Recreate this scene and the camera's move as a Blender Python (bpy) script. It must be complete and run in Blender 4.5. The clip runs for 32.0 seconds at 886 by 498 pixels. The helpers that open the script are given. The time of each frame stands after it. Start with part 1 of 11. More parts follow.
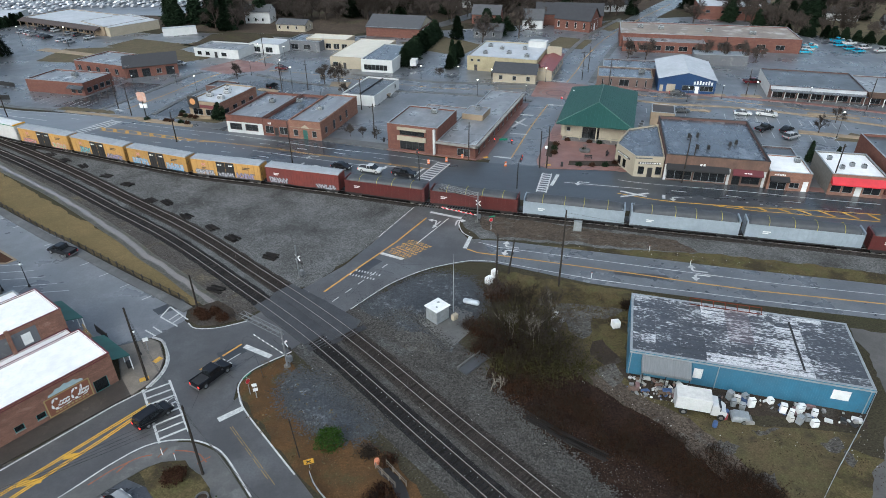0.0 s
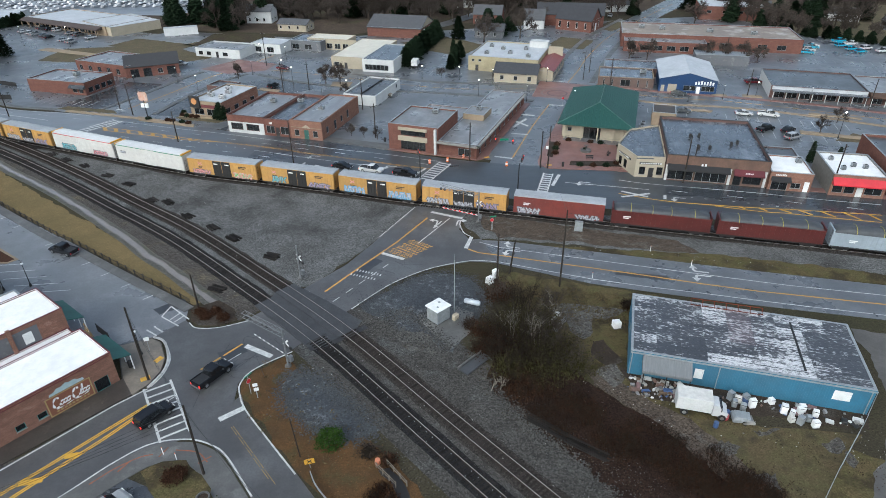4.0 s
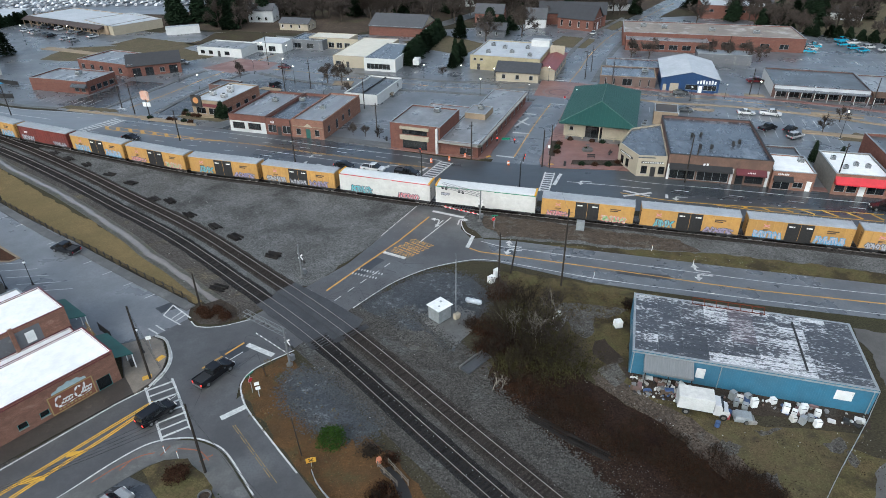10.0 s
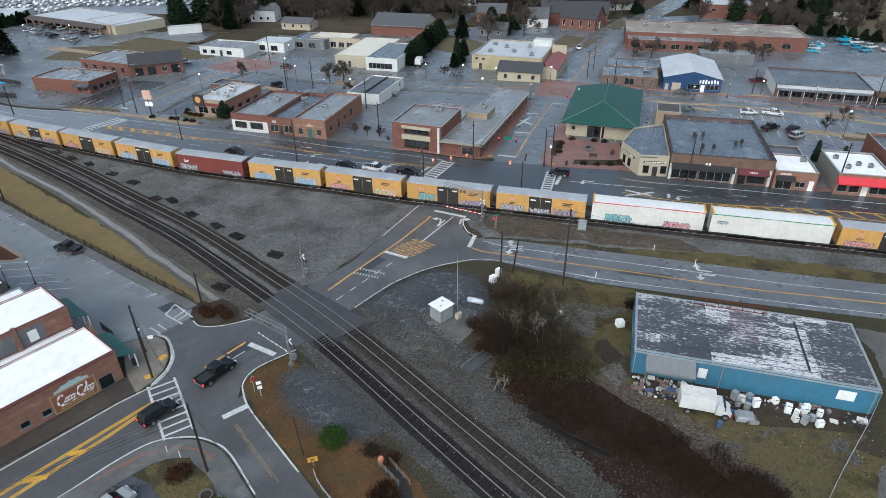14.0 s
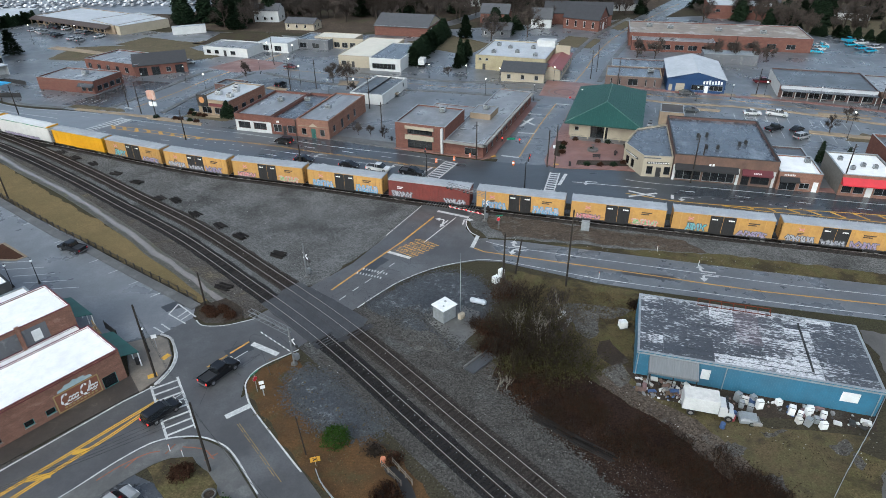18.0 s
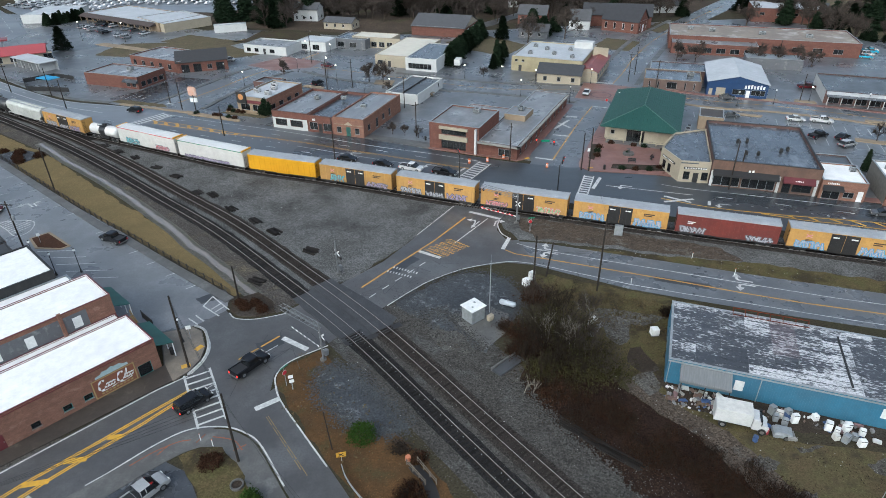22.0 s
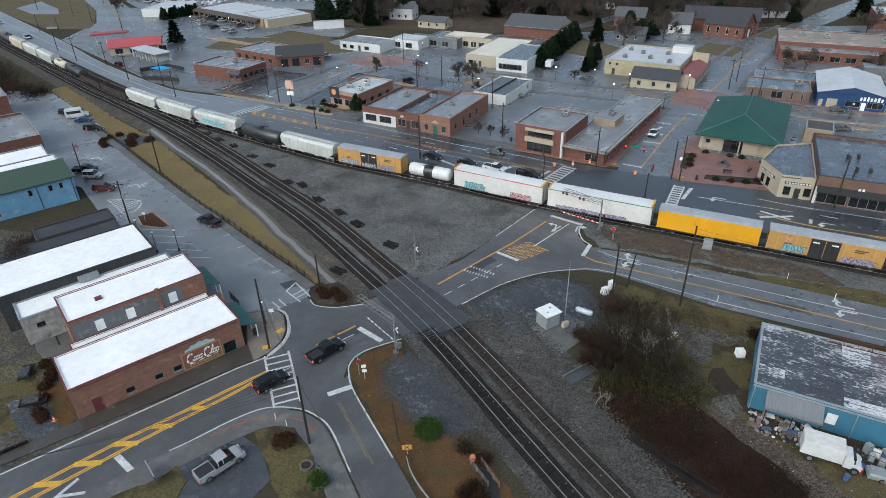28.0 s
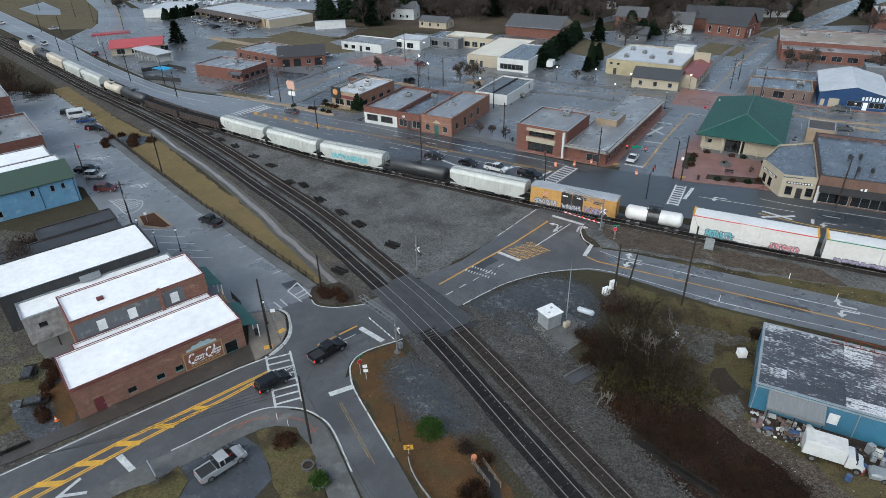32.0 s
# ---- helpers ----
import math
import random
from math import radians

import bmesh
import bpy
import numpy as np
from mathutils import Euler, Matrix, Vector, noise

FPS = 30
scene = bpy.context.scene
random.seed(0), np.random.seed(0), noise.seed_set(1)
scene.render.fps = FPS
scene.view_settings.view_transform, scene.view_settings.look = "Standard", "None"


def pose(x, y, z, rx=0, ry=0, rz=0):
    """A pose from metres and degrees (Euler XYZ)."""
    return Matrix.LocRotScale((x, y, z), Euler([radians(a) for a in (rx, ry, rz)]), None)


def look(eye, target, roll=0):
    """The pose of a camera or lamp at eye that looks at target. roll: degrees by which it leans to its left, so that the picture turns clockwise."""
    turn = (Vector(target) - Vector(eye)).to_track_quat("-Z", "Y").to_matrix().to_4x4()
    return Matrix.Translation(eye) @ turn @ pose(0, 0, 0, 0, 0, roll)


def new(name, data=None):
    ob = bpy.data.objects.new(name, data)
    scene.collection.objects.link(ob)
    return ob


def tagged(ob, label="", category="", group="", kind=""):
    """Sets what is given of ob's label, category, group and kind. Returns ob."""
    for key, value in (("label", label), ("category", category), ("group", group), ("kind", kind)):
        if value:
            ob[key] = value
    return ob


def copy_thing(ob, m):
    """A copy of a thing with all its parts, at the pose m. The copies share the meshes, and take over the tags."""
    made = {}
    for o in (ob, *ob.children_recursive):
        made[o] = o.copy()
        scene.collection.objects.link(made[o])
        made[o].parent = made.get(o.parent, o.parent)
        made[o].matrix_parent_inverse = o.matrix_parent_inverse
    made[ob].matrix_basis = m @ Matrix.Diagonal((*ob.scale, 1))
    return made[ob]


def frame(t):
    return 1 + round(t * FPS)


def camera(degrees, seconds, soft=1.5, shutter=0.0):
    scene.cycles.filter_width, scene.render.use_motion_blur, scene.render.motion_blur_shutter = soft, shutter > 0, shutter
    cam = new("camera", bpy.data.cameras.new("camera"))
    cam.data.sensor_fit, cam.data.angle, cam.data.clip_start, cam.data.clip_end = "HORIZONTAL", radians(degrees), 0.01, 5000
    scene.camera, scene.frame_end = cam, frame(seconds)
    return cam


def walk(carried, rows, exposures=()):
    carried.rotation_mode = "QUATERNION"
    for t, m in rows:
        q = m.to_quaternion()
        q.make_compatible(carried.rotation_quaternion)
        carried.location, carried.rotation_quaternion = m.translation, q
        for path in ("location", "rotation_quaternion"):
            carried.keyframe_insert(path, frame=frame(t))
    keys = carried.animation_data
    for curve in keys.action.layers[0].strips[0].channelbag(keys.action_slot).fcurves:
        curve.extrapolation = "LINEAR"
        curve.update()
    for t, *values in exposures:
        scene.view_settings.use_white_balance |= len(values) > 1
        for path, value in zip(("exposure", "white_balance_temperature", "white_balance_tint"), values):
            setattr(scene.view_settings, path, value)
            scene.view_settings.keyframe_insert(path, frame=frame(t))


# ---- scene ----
cam = camera(71.66, 32.0, soft=0.6)
EYE = (0.0, 0.0, 56.0)
# seconds, tilt below the horizon, lean, heading
TURNS = [
    (0.0, 30.677, -0.538, -0.671),
    (1.5, 30.679, -0.546, -0.625),
    (3.0, 30.670, -0.523, -0.599),
    (4.5, 30.678, -0.527, -0.551),
    (6.0, 30.689, -0.534, -0.503),
    (7.5, 30.717, -0.538, -0.467),
    (9.0, 30.736, -0.549, -0.427),
    (10.5, 30.768, -0.551, -0.390),
    (12.0, 30.791, -0.556, -0.339),
    (13.5, 30.799, -0.595, -0.249),
    (15.0, 30.795, -0.633, -0.123),
    (16.5, 30.787, -0.663, 0.000),
    (17.5, 30.772, -0.650, 0.058),
    (18.0, 30.761, -0.624, 0.109),
    (18.5, 30.749, -0.622, 0.241),
    (19.0, 30.738, -0.631, 0.505),
    (19.5, 30.727, -0.643, 0.880),
    (20.0, 30.720, -0.644, 1.321),
    (21.0, 30.700, -0.687, 2.313),
    (22.0, 30.685, -0.732, 3.441),
    (23.0, 30.678, -0.785, 4.763),
    (24.0, 30.657, -0.878, 6.201),
    (25.0, 30.642, -0.972, 7.663),
    (26.5, 30.601, -1.120, 9.708),
    (27.5, 30.581, -1.223, 11.265),
    (28.0, 30.553, -1.285, 11.914),
    (28.4, 30.548, -1.303, 12.212),
    (28.8, 30.548, -1.315, 12.292),
    (29.5, 30.549, -1.324, 12.267),
    (30.5, 30.537, -1.366, 12.198),
    (31.2, 30.538, -1.361, 12.131),
    (32.0, 30.548, -1.376, 12.065),
]


def facing(tilt, lean, heading):
    return pose(*EYE, 0, 0, heading) @ pose(0, 0, 0, 90 - tilt) @ pose(0, 0, 0, 0, 0, lean)


walk(cam, [(t, facing(a, b, c)) for t, a, b, c in TURNS], [(0.0, 0.72, 5580, 2), (19.0, 0.72, 5580, 2), (27.0, 0.72 - 0.15, 5580, 2), (32.0, 0.72 - 0.15, 5580, 2)])

# ---- light: a wet overcast winter day ----
world = bpy.data.worlds.new("overcast_sky")
scene.world = world
world.use_nodes = True
_w = world.node_tree
_sky = _w.nodes.new("ShaderNodeTexSky")
_sky.sky_type, _sky.sun_disc = "NISHITA", False
_sky.sun_elevation, _sky.sun_rotation = radians(38), radians(215)
_sky.air_density, _sky.dust_density, _sky.ozone_density = 1.0, 6.0, 1.0
_w.nodes["Background"].inputs["Strength"].default_value = 0.14
_grey = _w.nodes.new("ShaderNodeHueSaturation")
_grey.inputs["Saturation"].default_value = 0.65
_w.links.new(_sky.outputs[0], _grey.inputs["Color"])
_w.links.new(_grey.outputs[0], _w.nodes["Background"].inputs["Color"])
sun = new("sun", bpy.data.lights.new("sun", "SUN"))
sun.data.energy, sun.data.angle, sun.data.color = 0.8, radians(40), (1.0, 0.97, 0.93)
sun.matrix_world = look((0, 0, 100), (-36, 50, 0 + 100 - 48))

# ---- materials ----


def mat(name, base, rough=0.85, metal=0.0, other=None, size=3.0, amount=0.5, spot=None, spot_size=12.0,
        spot_edge=(0.55, 0.7), bump=0.0, bump_size=0.1, piece=0.0, island=0.0, rough2=None, stretch=None, glow=0.0, spec=None, grain=None, speck=0.22, patchy=0.0, stones=0.0):
    m = bpy.data.materials.new(name)
    m.use_nodes = True
    nt = m.node_tree
    b = nt.nodes["Principled BSDF"]
    b.inputs["Roughness"].default_value, b.inputs["Metallic"].default_value = rough, metal
    b.inputs["Specular IOR Level"].default_value = (0.06 if rough > 0.8 else 0.5) if spec is None else spec

    def node(kind, **kw):
        n = nt.nodes.new(kind)
        for k, v in kw.items():
            n.inputs[k].default_value = v
        return n
    co = node("ShaderNodeTexCoord")
    src = co.outputs["Object"]
    if stretch:
        mp = node("ShaderNodeMapping", Scale=stretch)
        nt.links.new(src, mp.inputs["Vector"])
        src = mp.outputs["Vector"]

    def mix(fac, a, c):
        n = nt.nodes.new("ShaderNodeMix")
        n.data_type = "RGBA"
        nt.links.new(fac, n.inputs[0])
        for v, sock in ((a, n.inputs[6]), (c, n.inputs[7])):
            if isinstance(v, tuple):
                sock.default_value = (*v, 1)
            else:
                nt.links.new(v, sock)
        return n.outputs[2]

    def ramp(sock, lo, hi, v0=0.0, v1=1.0):
        n = nt.nodes.new("ShaderNodeMapRange")
        n.inputs["From Min"].default_value, n.inputs["From Max"].default_value = lo, hi
        n.inputs["To Min"].default_value, n.inputs["To Max"].default_value = v0, v1
        nt.links.new(sock, n.inputs["Value"])
        return n.outputs[0]

    def noisy(s, detail=5.0):
        n = node("ShaderNodeTexNoise", Scale=1.0 / s, Detail=detail, Roughness=0.62)
        nt.links.new(src, n.inputs["Vector"])
        return n.outputs["Fac"]
    other = other or tuple(c * 0.62 for c in base)
    k = 0.11 / max(amount, 0.05)
    col = mix(ramp(noisy(size), 0.5 - k, 0.5 + k), base, other)
    mid = ramp(noisy(size * 0.22), 0.38, 0.68, 0.0, 0.75 * amount)
    col = mix(mid, col, tuple((p + q) * 0.36 for p, q in zip(base, other)))
    if spot:
        where = noisy(spot_size)
        if patchy:
            add = nt.nodes.new("ShaderNodeMath")
            add.operation = "ADD"
            nt.links.new(where, add.inputs[0])
            nt.links.new(ramp(noisy(spot_size * 9, 2.0), 0.3, 0.7, -patchy, patchy), add.inputs[1])
            where = add.outputs[0]
        col = mix(ramp(where, *spot_edge), col, spot)
    g = grain or size * 0.05
    col = mix(ramp(noisy(g, 2.0), 0.42, 0.7, 0.0, speck), col, tuple(c * 0.45 for c in base))
    if speck > 0.5:
        col = mix(ramp(noisy(g * 0.8, 1.0), 0.62, 0.78, 0.0, speck * 0.6), col, tuple(min(1, c * 2.1) for c in base))
    if stones:
        vo = node("ShaderNodeTexVoronoi", Scale=1.0 / stones)
        nt.links.new(src, vo.inputs["Vector"])
        sep = nt.nodes.new("ShaderNodeSeparateColor")
        nt.links.new(vo.outputs["Color"], sep.inputs[0])
        pebble = node("ShaderNodeHueSaturation")
        nt.links.new(ramp(sep.outputs[0], 0, 1, 0.58, 1.42), pebble.inputs["Value"])
        nt.links.new(col, pebble.inputs["Color"])
        col = pebble.outputs["Color"]
    for amt, sock in ((piece, "oi"), (island, "geo")):
        if amt:
            r = node("ShaderNodeObjectInfo").outputs["Random"] if sock == "oi" else node("ShaderNodeNewGeometry").outputs["Random Per Island"]
            hs = node("ShaderNodeHueSaturation")
            nt.links.new(ramp(r, 0, 1, 1 - amt, 1 + amt), hs.inputs["Value"])
            nt.links.new(col, hs.inputs["Color"])
            col = hs.outputs["Color"]
    nt.links.new(col, b.inputs["Base Color"])
    if rough2 is not None:
        nt.links.new(ramp(noisy(size * 1.3), 0.35, 0.65, rough, rough2), b.inputs["Roughness"])
    if bump:
        bp = node("ShaderNodeBump", Strength=0.6, Distance=bump)
        nt.links.new(noisy(bump_size, 4.0), bp.inputs["Height"])
        nt.links.new(bp.outputs[0], b.inputs["Normal"])
    if glow:
        b.inputs["Emission Color"].default_value = (*base, 1)
        b.inputs["Emission Strength"].default_value = glow
    return m


def glass(name, tint=(0.5, 0.55, 0.58)):
    m = mat(name, tint, 0.06)
    b = m.node_tree.nodes["Principled BSDF"]
    b.inputs["Transmission Weight"].default_value = 0.85
    return m


ASPHALT = mat("wet_asphalt", (0.088, 0.086, 0.086), 0.42, other=(0.055, 0.053, 0.053), size=6, amount=0.9, spot=(0.095, 0.095, 0.096), spot_size=13, spot_edge=(0.56, 0.68), grain=0.22, speck=0.45, bump=0.006, bump_size=0.05, rough2=0.28)
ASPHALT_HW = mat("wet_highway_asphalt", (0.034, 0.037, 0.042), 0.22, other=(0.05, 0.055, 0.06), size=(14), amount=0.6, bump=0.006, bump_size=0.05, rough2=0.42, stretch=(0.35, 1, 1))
# grazing sky reflection of the wet road put into the colour, stronger westward
ASPHALT_HALF_SHEEN = mat("half_sheen_highway_asphalt", (0.085, 0.091, 0.1), 0.25, other=(0.065, 0.07, 0.077), size=14, amount=0.7, bump=0.006, bump_size=0.05, rough2=0.42, stretch=(0.35, 1, 1))
ASPHALT_SHEEN = mat("sky_sheen_highway_asphalt", (0.16, 0.172, 0.19), 0.3, other=(0.115, 0.124, 0.138), size=16, amount=0.7, bump=0.006, bump_size=0.05, rough2=0.45, stretch=(0.35, 1, 1))
ASPHALT_STREET = mat("pale_street_asphalt", (0.115, 0.12, 0.127), 0.34, other=(0.08, 0.084, 0.09), size=7, amount=0.9, spot=(0.15, 0.155, 0.162), spot_size=9, grain=0.3, speck=0.4, bump=0.006, bump_size=0.05, rough2=0.24)
ASPHALT_DARK = mat("black_wet_asphalt", (0.045, 0.043, 0.043), 0.3, other=(0.03, 0.03, 0.031), size=2.5, amount=0.9, spot=(0.07, 0.066, 0.064), spot_size=3, bump=0.006, bump_size=0.05, rough2=0.2, grain=0.2, speck=0.4)
NEAR_LOT = mat("pale_lot_asphalt", (0.165, 0.17, 0.178), 0.42, other=(0.112, 0.116, 0.124), size=8, amount=0.9, spot=(0.18, 0.183, 0.188), spot_size=11, bump=0.008, bump_size=0.06, rough2=0.22, grain=0.3, speck=0.4)
ASPHALT_LOT = mat("worn_lot_asphalt", (0.122, 0.126, 0.133), 0.42, other=(0.082, 0.086, 0.092), size=8, amount=0.9, spot=(0.155, 0.158, 0.163), spot_size=11, bump=0.008, bump_size=0.06, rough2=0.22, grain=0.3, speck=0.4)
GROUND = mat("winter_ground", grain=0.26, speck=0.9, base=(0.052, 0.042, 0.03), rough=0.95, other=(0.046, 0.045, 0.024), size=18, amount=0.8, spot=(0.036, 0.03, 0.024), spot_size=9, bump=0.05, bump_size=0.25)
GRASS = mat("dormant_grass", grain=0.22, speck=0.7, base=(0.165, 0.12, 0.058), rough=0.95, other=(0.12, 0.095, 0.046), size=7, amount=0.7, spot=(0.085, 0.07, 0.04), spot_size=9, spot_edge=(0.6, 0.72), bump=0.05, bump_size=0.2)
GRASS_FAR = mat("dull_winter_lawn", grain=0.3, speck=0.7, base=(0.12, 0.096, 0.062), rough=0.95, other=(0.085, 0.076, 0.045), size=5, amount=0.9, spot=(0.07, 0.055, 0.04), spot_size=7, bump=0.05, bump_size=0.2)
GRASS_GREEN = mat("olive_grass", grain=0.22, speck=0.8, base=(0.08, 0.074, 0.032), rough=0.95, other=(0.098, 0.072, 0.038), size=3, amount=0.9, spot=(0.038, 0.029, 0.02), spot_size=5, spot_edge=(0.5, 0.6), bump=0.05, bump_size=0.2)
RUST_GRASS = mat("russet_grass", grain=0.2, speck=0.7, base=(0.1, 0.055, 0.024), rough=0.95, other=(0.062, 0.04, 0.022), size=3, amount=0.8, spot=(0.05, 0.05, 0.025), spot_size=4, bump=0.05, bump_size=0.2)
DIRT = mat("wet_dirt", grain=0.22, speck=0.9, base=(0.05, 0.038, 0.029), rough=0.85, other=(0.038, 0.031, 0.025), size=3, amount=0.8, spot=(0.075, 0.07, 0.062), spot_size=5, bump=0.04, bump_size=0.2)
GRAVEL = mat("grey_yard_gravel", stones=0.17, grain=0.2, speck=0.8, base=(0.128, 0.128, 0.125), rough=0.85, other=(0.074, 0.072, 0.068), size=7, amount=0.8, spot=(0.038, 0.036, 0.034), spot_size=9, spot_edge=(0.5, 0.68), bump=0.05, bump_size=0.16)
BALLAST = mat("brown_ballast", stones=0.16, grain=0.2, speck=0.9, base=(0.046, 0.04, 0.035), rough=0.9, other=(0.033, 0.028, 0.025), size=2.5, amount=0.7, spot=(0.05, 0.044, 0.04), spot_size=4, bump=0.06, bump_size=0.16)
BLUE_GRAVEL = mat("blue_grey_gravel", stones=0.2, grain=0.2, speck=1.0, base=(0.026, 0.03, 0.036), rough=0.8, other=(0.05, 0.053, 0.058), size=4, amount=0.7, spot=(0.14, 0.145, 0.15), spot_size=0.9, spot_edge=(0.54, 0.7), patchy=0.1, bump=0.05, bump_size=0.15)
CONCRETE = mat("stained_concrete", (0.11, 0.106, 0.1), 0.6, other=(0.07, 0.067, 0.063), size=4, amount=0.8, bump=0.006, bump_size=0.08, rough2=0.35, spot=(0.14, 0.134, 0.126), spot_size=2.5, grain=0.2, speck=0.4)
KERB = mat("pale_kerb", (0.26, 0.245, 0.22), 0.7, size=4)
BRICKWALK = mat("brick_paving", (0.2, 0.1, 0.08), 0.35, other=(0.15, 0.082, 0.068), size=4, amount=0.6, bump=0.004, bump_size=0.06, rough2=0.6)
WHITE_LINE = mat("white_road_paint", (0.58, 0.58, 0.56), 0.5, other=(0.36, 0.36, 0.35), size=0.7, amount=0.9, spot=(0.1, 0.1, 0.1), spot_size=0.5, spot_edge=(0.64, 0.72), grain=0.12, speck=0.5)
YELLOW_LINE = mat("yellow_road_paint", (0.5, 0.26, 0.035), 0.5, other=(0.36, 0.2, 0.05), size=1.2, amount=0.8)
BRIGHT_YELLOW = mat("fresh_yellow_paint", (0.6, 0.33, 0.02), 0.5, other=(0.42, 0.24, 0.04), size=0.8, amount=0.7, grain=0.15, speck=0.4)
WATER = mat("muddy_water", (0.19, 0.165, 0.15), 0.1, other=(0.15, 0.135, 0.12), size=3)
STEEL = mat("worn_rail_steel", (0.33, 0.315, 0.3), 0.42, 0.4, other=(0.22, 0.2, 0.185), size=3)
RAIL_RUST = mat("dark_rail_rust", (0.036, 0.029, 0.025), 0.85, other=(0.05, 0.038, 0.03), size=2)
TIE = mat("dark_tie_wood", (0.017, 0.0155, 0.0155), 0.9, other=(0.03, 0.026, 0.023), size=0.6, piece=0.35, island=0.35)
BLACK = mat("black_iron", (0.018, 0.017, 0.017), 0.6, size=0.8)
RUBBER = mat("tyre_rubber", (0.015, 0.015, 0.015), 0.8)
CHROME = mat("bright_metal", (0.5, 0.5, 0.5), 0.3, 0.9)
GALV = mat("galvanised_metal", (0.36, 0.38, 0.39), 0.5, 0.4, size=0.6)
GLASS = glass("dark_glass", (0.06, 0.07, 0.08))
WOODPOLE = mat("weathered_pole_wood", (0.026, 0.022, 0.019), 0.9, other=(0.045, 0.038, 0.033), size=0.8, stretch=(1, 1, 0.15))
BRICK = mat("red_brick", (0.165, 0.078, 0.06), 0.85, other=(0.115, 0.056, 0.045), size=1.8, amount=0.8, spot=(0.15, 0.085, 0.07), spot_size=2.5, bump=0.006, bump_size=0.1, stretch=(1, 1, 2.2), grain=0.2, speck=0.5)
BRICK_BROWN = mat("brown_brick", (0.24, 0.13, 0.094), 0.85, other=(0.165, 0.09, 0.067), size=1.6, amount=0.9, spot=(0.27, 0.165, 0.125), spot_size=2.0, spot_edge=(0.56, 0.7), bump=0.006, bump_size=0.1, stretch=(1, 1, 2.2), grain=0.18, speck=0.6)
BRICK_DARK = mat("dark_brick", (0.1, 0.05, 0.04), 0.8, other=(0.075, 0.042, 0.035), size=2, bump=0.006, bump_size=0.1)
WHITE_ROOF = mat("white_membrane_roof", (0.74, 0.73, 0.72), 0.6, other=(0.64, 0.63, 0.62), size=5, amount=0.6, spot=(0.4, 0.38, 0.35), spot_size=2.2, spot_edge=(0.72, 0.78), speck=0.08)
PALE_ROOF = mat("weathered_pale_roof", (0.44, 0.45, 0.465), 0.5, other=(0.34, 0.35, 0.365), size=5, amount=0.7, spot=(0.24, 0.24, 0.25), spot_size=3, spot_edge=(0.64, 0.76))
GREY_ROOF = mat("grey_membrane_roof", (0.19, 0.19, 0.195), 0.45, other=(0.12, 0.122, 0.126), size=3.5, amount=0.9, spot=(0.3, 0.3, 0.3), spot_size=5, rough2=0.25, spot_edge=(0.55, 0.7), stretch=(1, 0.6, 1))
SLATE_ROOF = mat("blue_grey_wet_roof", (0.08, 0.09, 0.105), 0.3, other=(0.055, 0.062, 0.072), size=2.5, amount=0.9, rough2=0.15, spot=(0.15, 0.16, 0.175), spot_size=3.5, spot_edge=(0.56, 0.7), stretch=(1, 0.5, 1))
BLACK_ROOF = mat("black_tar_roof", (0.045, 0.047, 0.05), 0.4, other=(0.07, 0.072, 0.075), size=4, amount=0.7, rough2=0.25)
GREEN_ROOF = mat("green_metal_roof", (0.016, 0.052, 0.044), 0.5, other=(0.021, 0.064, 0.053), size=6, amount=0.5, spec=0.25)
CREAM = mat("cream_stucco", (0.36, 0.315, 0.24), 0.85, other=(0.29, 0.25, 0.19), size=4, amount=0.5)
WHITE_PAINT = mat("white_painted_wall", (0.5, 0.5, 0.49), 0.7, other=(0.4, 0.4, 0.39), size=3, amount=0.5)
BLUE_PAINT = mat("blue_painted_metal", (0.034, 0.14, 0.225), 0.6, other=(0.045, 0.12, 0.18), size=5, amount=0.6, spot=(0.06, 0.1, 0.13), spot_size=1.2, spot_edge=(0.66, 0.74))
LIGHT_BLUE = mat("light_blue_painted_brick", (0.13, 0.27, 0.4), 0.75, other=(0.1, 0.2, 0.3), size=2.5, amount=0.7, spot=(0.2, 0.3, 0.38), spot_size=2)
NAVY = mat("navy_metal_wall", (0.012, 0.045, 0.13), 0.45, size=4)
RED_AWNING = mat("red_awning", (0.5, 0.02, 0.03), 0.6, size=2)
TAN = mat("tan_wall", (0.3, 0.23, 0.16), 0.85, size=4)
GREEN_PAINT = mat("dark_green_paint", (0.024, 0.1, 0.082), 0.5, size=2)
SIGN_WHITE = mat("sign_white", (0.8, 0.8, 0.78), 0.5)
SIGN_RED = mat("sign_red", (0.5, 0.02, 0.03), 0.4)
SIGN_GREEN = mat("sign_green", (0.01, 0.2, 0.1), 0.4)
TWIG = mat("bare_twigs", (0.04, 0.031, 0.023), 0.95, other=(0.016, 0.012, 0.01), size=1.0, island=0.4, spec=0.02)
TWIG_GREY = mat("grey_bare_twigs", (0.07, 0.057, 0.048), 0.95, size=1.0, island=0.4, spec=0.02)
DEAD_LEAF = mat("dead_leaves", (0.046, 0.024, 0.015), 0.95, size=0.6, island=0.5, spec=0.02)
OLIVE_LEAF = mat("olive_leaves", (0.05, 0.045, 0.019), 0.9, size=0.6, island=0.5, spec=0.02)
LEAF = mat("evergreen_leaves", (0.016, 0.026, 0.014), 0.9, size=0.8, island=0.45, spec=0.02)
BUSH_LEAF = mat("bright_green_leaves", (0.032, 0.06, 0.012), 0.85, size=0.5, island=0.5, spec=0.03)
BARK = mat("bark", (0.07, 0.055, 0.045), 0.95, size=0.5)
RED_LAMP = mat("lit_red_lens", (1.0, 0.03, 0.02), 0.3, glow=2.5)
